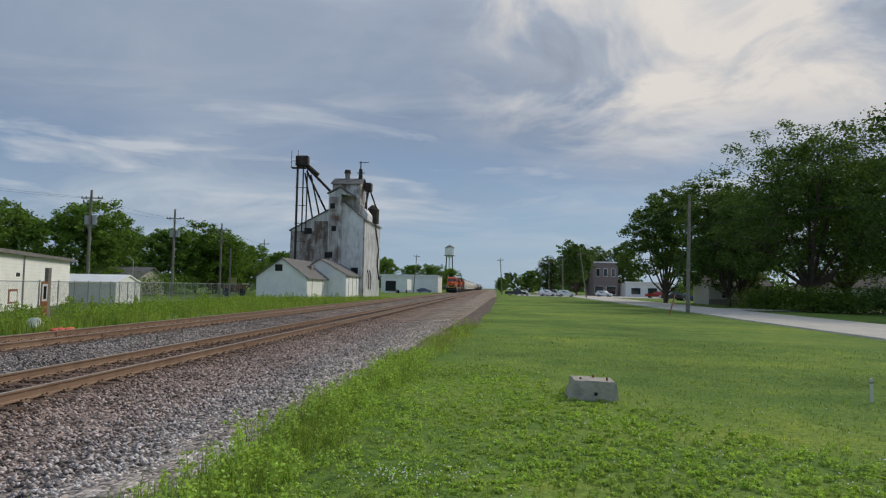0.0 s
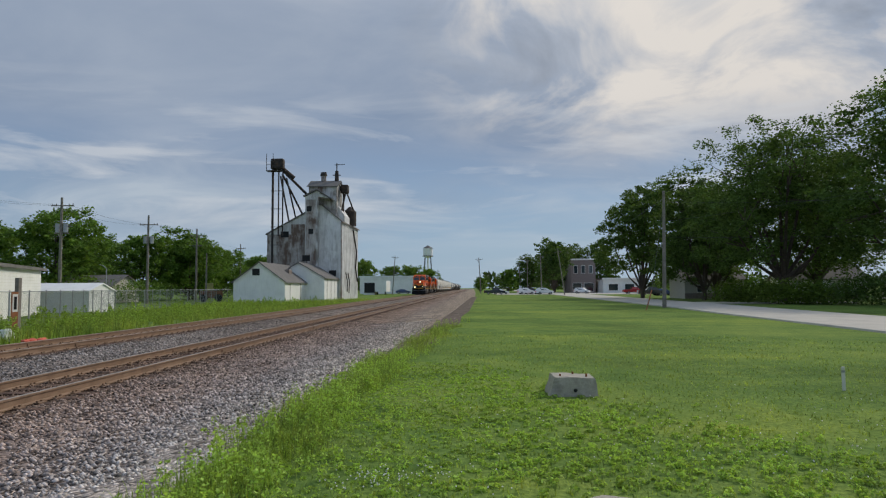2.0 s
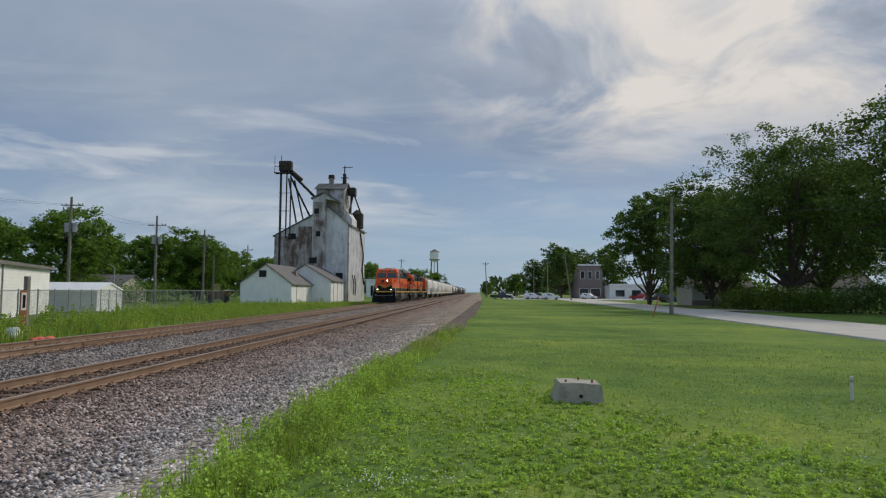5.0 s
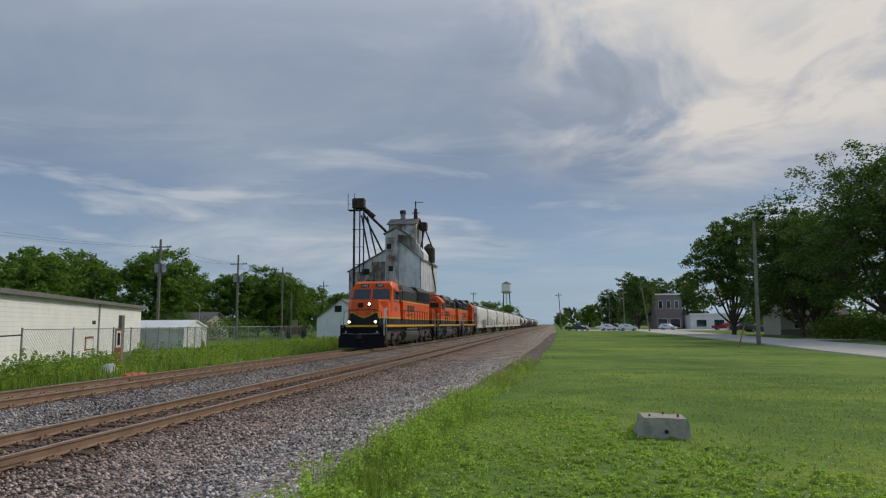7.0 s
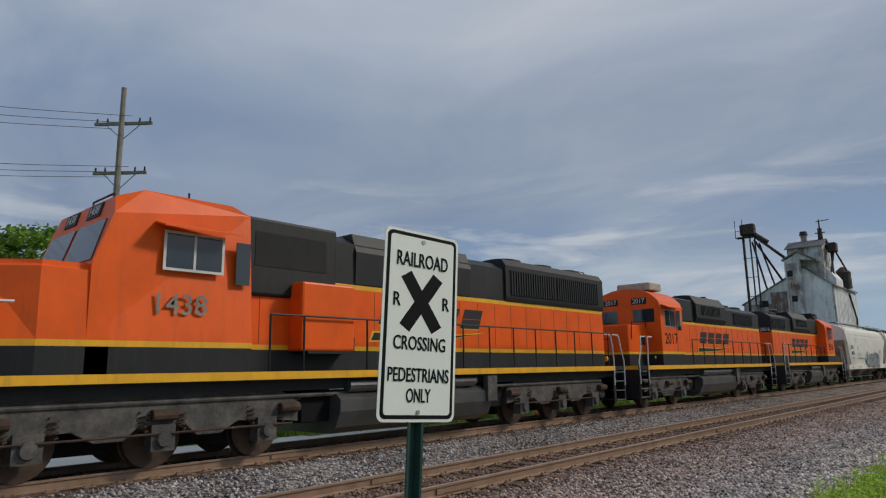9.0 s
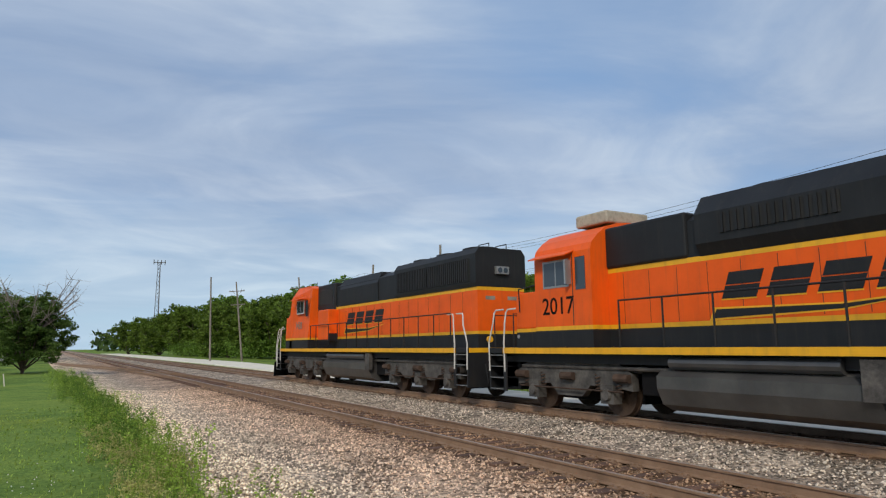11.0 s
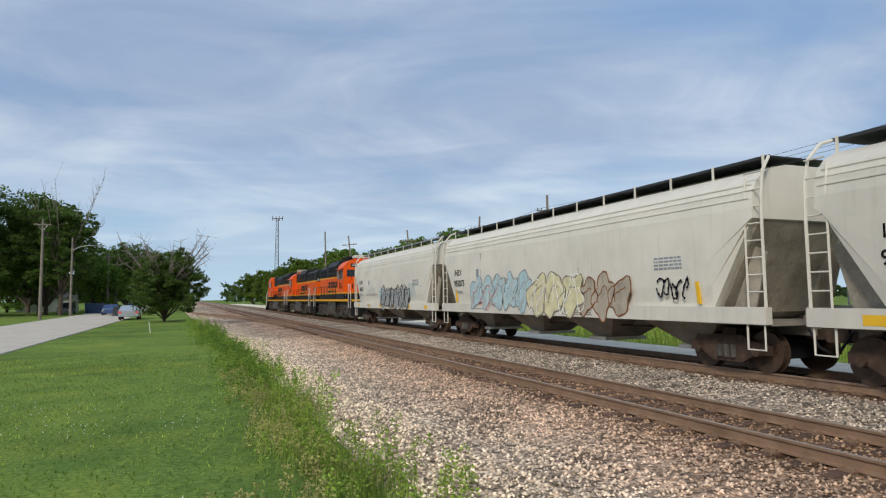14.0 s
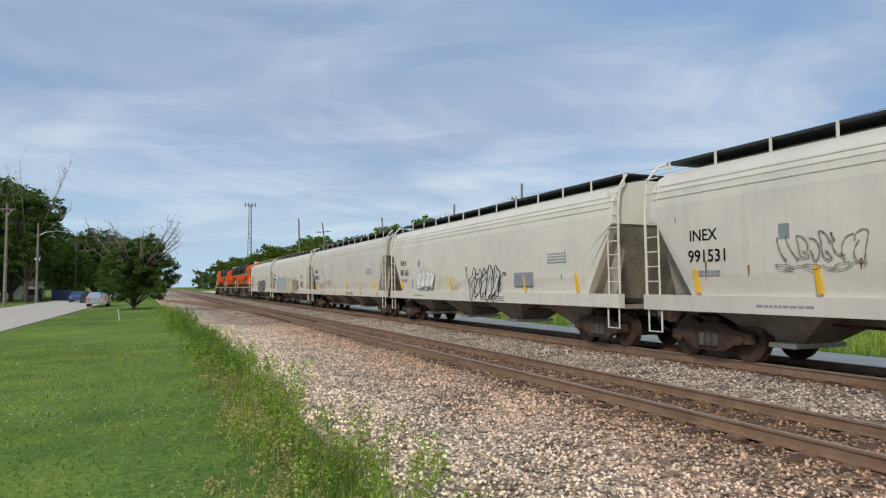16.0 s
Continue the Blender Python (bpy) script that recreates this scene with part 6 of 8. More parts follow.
    rod(bn, (-22.2, 117.5, 15.6), (-22.2, 117.5, 16.5), 1.2, 0.2, 16)
    part("bin", bn, "iron", g, "dark round bin")
    for pts, r in (([(-21.9, 119, 12.5), (-21.7, 121.5, 8.5), (-21.8, 121.0, 5.5), (-21.7, 122.5, 3.0)], 0.14), ([(-21.9, 112.2, 4.5), (-21.8, 113.2, 3.0), (-21.8, 113.0, 1.2)], 0.09), ([(-21.9, 114.2, 4.5), (-21.8, 115.2, 2.8), (-21.8, 114.6, 1.0)], 0.09)):
        part("down_spout", pipe(bmesh.new(), pts, r), "iron", g)


def clap(root, x, y0, y1, z0, z1, step=0.28):
    bm = bmesh.new()
    z = z0
    while z < z1:
        box(bm, x, x + 0.02, y0, y1, z, z + 0.02)
        z += step
    tagged(part("siding_lap", bm, "hopper", root), kind="stuff")


def white_sheds():
    a = thing("warehouse_shed", pose(0, 0, 0), "low white gabled shed with grey roof below the elevator", "shed", "elevator sheds")
    gable(a, "wall", -32.6, -25.5, 88, 103, -0.3, 2.75, 5.35, "siding", "roof", over=0.3)
    part("vent", bbox(-30.0, -29.0, 87.93, 88, 3.6, 4.5), "dark", a, "dark gable vent")
    d = bmesh.new()
    for y in (90.5, 96, 99.5):
        box(d, -25.5, -25.46, y, y + 0.06, -0.2, 2.7)
    part("wall_battens", d, "hopper_dark", a)
    part("roof_vent", bbox(-27.6, -26.9, 95, 96.4, 3.9, 4.6, 0.05), "tin_rust", a)
    clap(a, -25.5, 88.2, 102.8, 0, 2.7)
    b = thing("warehouse_shed", pose(0, 0, 0), "white gabled shed with grey roof joined to the elevator", "shed", "elevator sheds")
    gable(b, "wall", -30.6, -22.6, 99.0, 108.8, -0.3, 3.4, 5.7, "siding", "roof", over=0.3)
    d = bmesh.new()
    for y in (100.8, 103.6, 106.5):
        box(d, -22.6, -22.56, y, y + 0.08, -0.2, 3.3)
    part("wall_battens", d, "hopper_dark", b)


def long_white_building():
    # its long wall stands askew to the tracks
    r = thing("long_white_building", pose(-24.8, 25.7, -0.25, 0, 0, 22.2), "long low white-painted block building with a grey flat roof", "building")
    part("wall", prism(bmesh.new(), [(-13, 0), (0, 0), (0, 3.6), (-5.5, 4.15), (-13, 3.1)], "y", 0, 29.6), "siding", r, "white-painted block wall")
    rf = prism(bmesh.new(), [(0.35, 3.58), (0.35, 3.82), (-5.5, 4.42), (-13.3, 3.3), (-13.3, 3.1), (-5.5, 4.16)], "y", -0.3, 30.0)
    part("roof", rf, "roof", r, "weathered grey felt roof")
    # courses of block
    bm = bmesh.new()
    for k in range(1, 16):
        box(bm, 0.0, 0.014, 0.02, 29.55, k * 0.23, k * 0.23 + 0.016)
    tagged(part("block_joints", bm, "hopper", r), kind="stuff")
    # end wall in grey siding, bluish shade put into its colour
    part("end_wall", prism(bmesh.new(), [(-12.9, 0.05), (-0.05, 0.05), (-0.05, 3.55), (-5.5, 4.1), (-12.9, 3.1)], "y", -0.06, 0.0), "shaded_wall", r, "grey lap siding with bluish shade painted in")
    bm = bmesh.new()
    for k in range(1, 13):
        box(bm, -12.8, -0.1, -0.085, -0.06, k * 0.27, k * 0.27 + 0.02)
    tagged(part("siding_lap", bm, "hopper_dark", r), kind="stuff")
    part("window_opening", bbox(0.0, 0.03, 15.2, 15.9, 2.2, 2.45), "dark", r, "small dark vent")
    part("frame_stain", bbox(0.0, 0.03, 13.8, 15.6, 0.5, 1.4), "rust", r, "rust-brown boarded opening")
    part("board", bbox(0.03, 0.05, 14.0, 15.4, 0.6, 1.25), "siding", r)
    part("downpipe", rod(bmesh.new(), (0.06, 16.6, 0), (0.06, 16.6, 3.6), 0.05, 0.05, 8), "galv", r)


def garden_shed():
    r = thing("metal_shed", pose(0, 0, 0), "low white metal shed behind the fence, bluish shade painted into its sides", "shed")
    # walls carry bluish shade in their colour; the sunlit gable gets white
    gable(r, "wall", -38.4, -33.0, 55.0, 59.0, -0.3, 1.6, 2.25, "shaded_wall", "siding", along="x", over=0.15)
    part("gable_end", prism(bmesh.new(), [(55.02, -0.28), (58.98, -0.28), (58.98, 1.55), (57.0, 2.18), (55.02, 1.55)], "x", -33.0, -32.96), "siding", r, "white gable end")
    bm = bmesh.new()
    for k in range(6):
        box(bm, -38.3, -33.05, 54.97, 55.0, 0.05 + k * 0.27, 0.07 + k * 0.27)
    tagged(part("siding_lap", bm, "hopper", r), kind="stuff")


def shop(x0, x1, y0, y1, h, name, label, wall, wins, cat="building"):
    r = thing(name, pose(0, 0, 0), label, cat)
    part("wall", bbox(x0, x1, y0, y1, -0.3, h), wall, r)
    part("roof", bbox(x0 - 0.3, x1 + 0.3, y0 - 0.3, y1 + 0.3, h, h + 0.35), "roof", r)
    part("cornice", bbox(x0 - 0.35, x1 + 0.35, y0 - 0.36, y0 - 0.3, h - 0.1, h + 0.4), "siding", r)
    for a, b, c, d in wins:
        w = part("window", bbox(a, b, y0 - 0.06, y0 - 0.002, c, d), "siding", r)
        part("pane", bbox(a + 0.12, b - 0.12, y0 - 0.085, y0 - 0.06, c + 0.12, d - 0.12), "glass", w)
    return r


def water_tower():
    r = thing("water_tower", pose(-34.2, 499, 0), "far white water tower on thin legs", "water tower")
    b = rod(bmesh.new(), (0, 0, 26), (0, 0, 32), 3.6, 3.6, 20)
    rod(b, (0, 0, 24.8), (0, 0, 26), 2.2, 3.6, 20)
    part("tank", b, "siding", r)
    part("roof", rod(bmesh.new(), (0, 0, 32), (0, 0, 34.2), 3.9, 0.3, 20), "roof", r)
    part("balcony", rod(bmesh.new(), (0, 0, 25.8), (0, 0, 26.2), 4.2, 4.2, 20), "iron", r)
    for k in range(4):
        a = math.pi / 4 + k * math.pi / 2
        part("leg", rod(bmesh.new(), (4.8 * math.cos(a), 4.8 * math.sin(a), 0), (3.0 * math.cos(a), 3.0 * math.sin(a), 25.5), 0.28, 0.25, 6), "iron", r)
    part("riser", rod(bmesh.new(), (0, 0, 0), (0, 0, 25), 0.6, 0.6, 8), "siding", r)


grain_elevator()
white_sheds()
long_white_building()
garden_shed()
shop(-39.5, -19.5, 228, 246, 5.6, "far_warehouse", "long white metal warehouse far down the line", "siding", [])
shop(31.8, 39.6, 214, 230, 10.6, "brick_shop", "two-storey brown brick shop with white trim", "brick", [(32.6, 33.9, 6.2, 8.8), (35.0, 36.3, 6.2, 8.8), (37.4, 38.7, 6.2, 8.8), (32.2, 35.2, 0.4, 3.2), (35.8, 39.0, 0.4, 3.2)])
shop(40.4, 54, 206, 220, 4.2, "white_store", "low white store beside the brick shop", "siding", [(42, 45, 0.6, 2.8), (47, 50, 0.6, 2.8)])


def house(x, y, rz, w, d, eave, ridge, wall, label):
    r = thing("house", pose(x, y, -0.15, 0, 0, rz), label, "house", "houses across the street")
    gable(r, "wall", 0, w, 0, d, 0, eave, ridge, wall, "roof", along="x", over=0.4)
    for a in (0.2, 0.65):
        wn = part("window", bbox(a * w, a * w + 1.2, -0.05, -0.002, 1.0, 2.2), "siding", r)
        part("pane", bbox(a * w + 0.1, a * w + 1.1, -0.075, -0.05, 1.1, 2.1), "glass", wn)
    part("base_course", bbox(-0.05, w + 0.05, -0.08, -0.052, 0, 0.9), "brick", r)
    return r


house(33.0, 104, 0, 9, 8, 3.1, 5.2, "house", "beige-sided house with a brick base behind the trees")
house(46, 96, 0, 10, 8, 3.0, 5.4, "siding", "white-sided house behind the trees")
house(58, 88, 0, 10, 8, 3.0, 5.0, "siding", "white-sided house behind the hedge")
house(20, -150, 0, 9, 8, 2.8, 4.8, "siding", "small white house beyond the trees")
house(27, -118, 0, 9, 8, 2.8, 4.8, "house", "small beige house beneath the trees")
house(-62, 92, 0, 10, 8, 2.4, 4.0, "house", "grey-sided house behind the fence")
water_tower()


# ---- poles, wires, fence ----
def utility_pole(x, y, h, arms=((0.6, 2.4),), lean=(0, 0), rz=0, extras=False, name="utility_pole", label="weathered wooden utility pole with crossarms", r=0.16):
    p = thing(name, pose(x, y, -0.3, lean[0], lean[1], rz), label, "utility pole", "utility poles")
    part("shaft", rod(bmesh.new(), (0, 0, 0), (0, 0, h + 0.3), r, r * 0.62, 10), "pole", p)
    for down, w in arms:
        z = h + 0.3 - down
        a = part("crossarm", bbox(-w / 2, w / 2, 0.1, 0.2, z - 0.06, z + 0.06), "pole", p)
        b = bmesh.new()
        for s in (1, -1):
            pipe(b, [(s * w * 0.32, 0.15, z), (0, 0.12, z - 0.7)], 0.02)
        part("brace", b, "galv", a)
        for u in (-0.46, -0.28, 0.28, 0.46):
            part("insulator", rod(bmesh.new(), (u * w, 0.15, z + 0.06), (u * w, 0.15, z + 0.24), 0.045, 0.03, 8), "iron", a)
    if extras:
        for s in (1, -1):
            part("transformer", rod(bmesh.new(), (s * 0.45, 0.1, h - 3.6), (s * 0.45, 0.1, h - 2.6), 0.26, 0.26, 12), "galv", p, "grey transformer can")
    return p


def wire(pts, sag, r=0.012, name="overhead_wire"):
    bm = bmesh.new()
    for a, b in zip(pts, pts[1:]):
        a, b = Vector(a), Vector(b)
        q = []
        for i in range(9):
            t = i / 8
            p = a.lerp(b, t)
            p.z -= sag * 4 * t * (1 - t)
            q.append(p)
        pipe(bm, q, r, 4)
    tagged(mesh_ob(name, bm, "wire"), "thin dark overhead wire between poles", "wire")


ARMS = ((0.9, 2.4), (2.6, 2.0))
utility_pole(-45.5, 70.3, 12.0, ((0.9, 2.6), (3.2, 2.0), (4.0, 1.6)), extras=True, r=0.2)
utility_pole(-44.8, 88.4, 12.0, ((1.3, 2.6),), extras=True, r=0.2)
utility_pole(-46.8, 109, 12.0, ((1.2, 2.6), (2.9, 1.6)), r=0.2)
utility_pole(-47.5, 132, 11.0, ((1.0, 2.0),))
utility_pole(-40.5, 98, 7.2, ())
utility_pole(-55.5, 46, 12.2, ((0.9, 2.4),), r=0.2)
utility_pole(-24, 195, 11.5, ((0.6, 2.0),), lean=(0, 4))
for dx in (-1.1, 1.1):
    wire([(-55.5 + dx, 46, 11.2), (-45.5 + dx, 70.3, 11.1), (-44.8 + dx, 88.4, 10.7), (-46.8 + dx, 109, 10.8), (-47.5 + dx, 132, 10.0)], 0.5)
# along the street
utility_pole(17.0, 59.4, 10.4, (), name="utility_pole", label="bare grey wooden utility pole at the street edge", r=0.19, lean=(0, 1))
utility_pole(21.5, 155, 11, ((0.8, 1.6),), lean=(0, -8))
utility_pole(19.3, 186, 11, ((0.6, 1.8),), lean=(0, -1))
utility_pole(17.5, 212, 11, ((0.6, 1.8),))
utility_pole(17.0, 235, 11, ((0.6, 1.8),), lean=(0, -3))
utility_pole(2.3, 190, 10.5, ((0.6, 2.0),), lean=(0, -3))
utility_pole(-16, 300, 10, ((0.6, 2.0),))
wire([(17.0, 59.4, 10.2), (34, 22, 15.0)], 0.6, 0.02)
wire([(17.0, 59.4, 6.2), (60, 52, 6.6)], 0.4)
wire([(17.0, 59.4, 7.6), (48, 40, 12)], 0.5)
wire([(17.0, 59.4, 9.4), (46, 60, 10.2)], 0.4)
wire([(21.5, 155, 9.8), (17.0, 59.4, 9.6)], 0.9)
wire([(21.5, 155, 9.8), (19.3, 186, 10.0), (17.5, 212, 10.0), (17.0, 235, 10.0)], 0.9)
# line beyond the tracks, south part
SOUTH = [(-30.95, -13.1, 11.1, (0, 2)), (-31.0, -53.0, 11.2, (0, 0)), (-30.6, -68, 11.0, (0, -2)), (-29.6, -87, 11.3, (0, 5)), (-26.0, -106, 12.2, (0, 6)), (-21.0, -105, 12.6, (0, 1.5))]
for k, (x, y, h, ln) in enumerate(SOUTH):
    utility_pole(x, y, h, ((1.5, 2.4), (3.6, 2.2)) if k != 5 else (), lean=ln, rz=70 if k == 0 else 0, r=0.17)
utility_pole(-27.0, 10, 13.4, ((1.5, 2.4), (3.6, 2.2)), rz=40)
for z in (9.9, 7.8):
    for dx in (-1.0, 0, 1.0):
        wire([(-27.0 + dx, 10, z + 2.0), (-30.95 + dx, -13.1, z), (-31.0 + dx, -53, z), (-30.6 + dx, -68, z), (-29.6 + dx, -87, z)], 0.5)
utility_pole(-29.5, -75, 3.4, (), label="short grey wooden post beside the line", lean=(0, 3), r=0.09)
utility_pole(14.1, -80.6, 10.6, ((0.6, 1.6),), r=0.18)
lp = utility_pole(13.2, -93.7, 9.8, (), label="wooden street lamp pole with a curved arm", name="street_lamp")
la = pipe(bmesh.new(), [(0, 0, 8.5), (-0.8, 0, 8.95), (-1.8, 0, 9.15), (-2.8, 0, 9.1)], 0.04)
arm = part("lamp_arm", la, "galv", lp)
part("lamp_head", bbox(-3.4, -2.8, -0.12, 0.12, 9.02, 9.18, 0.03), "galv", arm)
utility_pole(12.4, -126, 10, ((0.6, 1.8),), r=0.2)
utility_pole(11.6, -132, 9, ((0.6, 1.8),), r=0.16)
wire([(14.1, -80.6, 9.5), (13.2, -93.7, 9.0), (12.4, -126, 9.0)], 0.5)
wire([(14.1, -80.6, 6.8), (30, -40, 7.2)], 0.4)
# lamp post by the shed
sp = thing("street_lamp", pose(-37.2, 65, -0.3), "thin grey street lamp behind the shed", "street lamp")
part("shaft", rod(bmesh.new(), (0, 0, 0), (0, 0, 4.2), 0.07, 0.05, 8), "galv", sp)
part("lamp_arm", pipe(bmesh.new(), [(0, 0, 4.2), (-0.35, 0, 4.5), (-0.75, 0, 4.62)], 0.035), "galv", sp)


def radio_tower():
    r = thing("radio_tower", pose(-30.9, -248, -0.3), "tall thin lattice radio mast in the distance", "tower")
    h = 32.0
    legs = [(0.75, 0.0), (-0.4, 0.65), (-0.4, -0.65)]
    for a, b in legs:
        part("leg", rod(bmesh.new(), (a * 1.5, b * 1.5, 0), (a * 0.6, b * 0.6, h), 0.11, 0.09, 6), "mast", r)
    bm = bmesh.new()
    n = 22
    for k in range(n):
        z0, z1 = h * k / n, h * (k + 1) / n
        for i in range(3):
            a, b = legs[i], legs[(i + 1) % 3]
            s0, s1 = 1.5 - 0.9 * k / n, 1.5 - 0.9 * (k + 1) / n
            rod(bm, (a[0] * s0, a[1] * s0, z0), (b[0] * s1, b[1] * s1, z1), 0.05, 0.05, 4)
    part("lattice", bm, "mast", r)
    part("antenna_frame", pipe(bmesh.new(), [(-2.0, 0, h), (2.0, 0, h)], 0.14), "mast", r)
    for x in (-1.8, -0.6, 0.6, 1.8):
        part("antenna", rod(bmesh.new(), (x, 0, h - 0.8), (x, 0, h + 0.9), 0.13, 0.13, 6), "mast", r)


radio_tower()


def chain_fence():
    # from the gate past the shed to the elevator, askew like the long building
    r = thing("chain_link_fence", pose(0, 0, -0.25), "rusting grey chain-link fence along the rail yard", "fence")
    line = [(-19.4, 21.5), (-20.6, 28.3), (-29.4, 52.8), (-33.5, 72), (-36.5, 92), (-34.6, 108)]
    posts = []
    for (xa, ya), (xb, yb) in zip(line, line[1:]):
        n = max(1, round(math.hypot(xb - xa, yb - ya) / 3.0))
        posts += [(xa + (xb - xa) * i / n, ya + (yb - ya) * i / n) for i in range(n)]
    posts.append(line[-1])
    H = 1.95
    for k, (x, y) in enumerate(posts):
        part("post", rod(bmesh.new(), (x, y, 0), (x, y, H + 0.06), 0.035, 0.035, 8), "chain", r)
    mesh = bmesh.new()
    for (xa, ya), (xb, yb) in zip(posts, posts[1:]):
        part("top_rail", rod(bmesh.new(), (xa, ya, H), (xb, yb, H), 0.025, 0.025, 6), "chain", r)
        L = math.hypot(xb - xa, yb - ya)
        n = int(L / 0.16)
        for d in (1, -1):
            for i in range(-int(H / 0.16), n):
                u0, z0, u1, z1 = i * 0.16, 0.05, i * 0.16 + H - 0.05, H
                if u0 < 0:
                    z0, u0 = z0 - u0, 0
                if u1 > L:
                    z1, u1 = z1 - (u1 - L), L
                if u1 <= u0:
                    continue
                za, zb = (z0, z1) if d > 0 else (H + 0.05 - z0, H + 0.05 - z1)
                pa = Vector((xa + (xb - xa) * u0 / L, ya + (yb - ya) * u0 / L, za))
                pb = Vector((xa + (xb - xa) * u1 / L, ya + (yb - ya) * u1 / L, zb))
                o = Vector((0.004, 0.0, 0.004))
                v = [mesh.verts.new(q) for q in (pa - o, pb - o, pb + o, pa + o)]
                mesh.faces.new(v)
    tagged(part("wire_mesh", mesh, "chain", r), "diamond wire mesh", kind="stuff")
    # gate frame by the white building
    g = thing("pipe_gate", pose(-19.4, 21.5, -0.25, 0, 0, 22), "rusty pipe gate standing open beside the white building", "gate")
    for a, b in (((0, 0, 0.5), (0, -8.5, 0.5)), ((0, 0, 1.75), (0, -8.5, 1.65)), ((0, -8.5, 0.2), (0, -8.5, 1.7)), ((0, -4.2, 0.3), (0, -4.2, 1.75)), ((-1.2, -9.6, 0), (-1.2, -9.6, 1.4)), ((-1.2, -9.6, 1.4), (-4.2, -10.6, 1.35))):
        part("gate_bar", rod(bmesh.new(), a, b, 0.03, 0.03, 6), "iron", g)
    p = thing("marker_post", pose(-19.6, 27.4, -0.3), "rusted steel post with a faded white and red marker board", "post")
    part("post", bbox(-0.05, 0.12, -0.1, 0.1, 0, 2.6), "pole", p)
    bd = part("board", bbox(0.12, 0.16, -0.55, -0.12, 0.4, 2.0, 0.02), "rust", p, "red-brown board")
    part("face", bbox(0.16, 0.168, -0.5, -0.17, 1.15, 1.9), "white", bd)
    part("lettering", bbox(0.168, 0.174, -0.42, -0.25, 1.25, 1.8), "ink", bd)


chain_fence()
rag = thing("red_litter", pose(-16.4, 23.8, -0.18), "crumpled red and orange cloth on the track bed", "litter")
for k, (x, y, s) in enumerate(((0, 0, 0.16), (0.12, 0.28, 0.13), (-0.05, -0.3, 0.14), (0.05, 0.55, 0.11))):
    b = bmesh.new()
    bmesh.ops.create_icosphere(b, subdivisions=2, radius=s)
    for v in b.verts:
        v.co = Vector((v.co.x + x, v.co.y + y, v.co.z * 0.6 + 0.08)) * (1 + 0.25 * noise.noise(v.co * 14))
    part("fold", b, "pink", rag)
bag = bmesh.new()
bmesh.ops.create_icosphere(bag, subdivisions=2, radius=0.3)
for v in bag.verts:
    v.co *= 1 + 0.35 * noise.noise(v.co * 5)
    v.co.z += 0.22
bg_ob = mesh_ob("plastic_bag", bag, "siding")
bg_ob.location = (-17.7, 24.2, -0.2)
tagged(bg_ob, "crumpled pale plastic bag caught in the weeds", "litter")


# ---- small things on the lawn ----
def crossing_sign():
    # 18 by 36 inch sheet on a green channel post
    s = thing("pedestrian_sign", pose(-2.553, 2.07, 0.06, 0, 3.4, 82), "white railroad crossing sign for pedestrians on a green steel post", "sign")
    w, h, zb = 0.457, 0.914, 1.50
    def rounded(w, h, r, zc):
        pts = []
        for cx, cz, a0 in ((w / 2 - r, h / 2 - r, 0), (-w / 2 + r, h / 2 - r, 90), (-w / 2 + r, -h / 2 + r, 180), (w / 2 - r, -h / 2 + r, 270)):
            for k in range(6):
                a = radians(a0 + 18 * k)
                pts.append((cx + r * math.cos(a), zc + cz + r * math.sin(a)))
        return pts
    zc = zb + h / 2
    pan = part("panel", prism(bmesh.new(), rounded(w, h, 0.035, zc), "y", -0.004, 0.0), "sign", s, "white reflective sheet")
    part("border", prism(bmesh.new(), rounded(w - 0.028, h - 0.028, 0.028, zc), "y", -0.0052, -0.004), "ink", pan)
    part("field", prism(bmesh.new(), rounded(w - 0.064, h - 0.064, 0.018, zc), "y", -0.0064, -0.0052), "sign", pan)
    def word(body, z, size, width, x=0):
        text_ob("word", body, size, pose(x, -0.0068, zb + z, 90, 0, 0), "ink", pan, width=width)
    word("RAILROAD", 0.765, 0.100, 0.315)
    word("R", 0.565, 0.092, 0.042, -0.150)
    word("R", 0.565, 0.092, 0.042, 0.150)
    word("CROSSING", 0.362, 0.092, 0.315)
    word("PEDESTRIANS", 0.213, 0.092, 0.365)
    word("ONLY", 0.118, 0.092, 0.145)
    x = bmesh.new()
    for a in (1, -1):
        u, v, t = 0.098, 0.130, 0.030
        prism(x, [(-a * u - t, zb + 0.565 - v + t * 0.6), (-a * u + t, zb + 0.565 - v - t * 0.6), (a * u + t, zb + 0.565 + v - t * 0.6), (a * u - t, zb + 0.565 + v + t * 0.6)] if a > 0 else [(-a * u - t, zb + 0.565 - v - t * 0.6), (-a * u + t, zb + 0.565 - v + t * 0.6), (a * u + t, zb + 0.565 + v + t * 0.6), (a * u - t, zb + 0.565 + v - t * 0.6)], "y", -0.0072 + 0.0003 * a, -0.0064)
    part("crossbuck", x, "ink", pan, "bold black crossbuck")
    for z in (0.865, 0.045):
        part("bolt", rod(bmesh.new(), (0, -0.012, zb + z), (0, -0.0064, zb + z), 0.011, 0.011, 8), "galv", pan)
    post = bmesh.new()
    prism(post, [(-0.045, 0.0), (-0.032, 0.0), (-0.018, 0.035), (0.018, 0.035), (0.032, 0.0), (0.045, 0.0), (0.045, 0.006), (0.036, 0.006), (0.022, 0.041), (-0.022, 0.041), (-0.036, 0.006), (-0.045, 0.006)], "z", -0.3, zb + 0.9)
    part("post", post, "post_green", s, "green steel channel post")


crossing_sign()


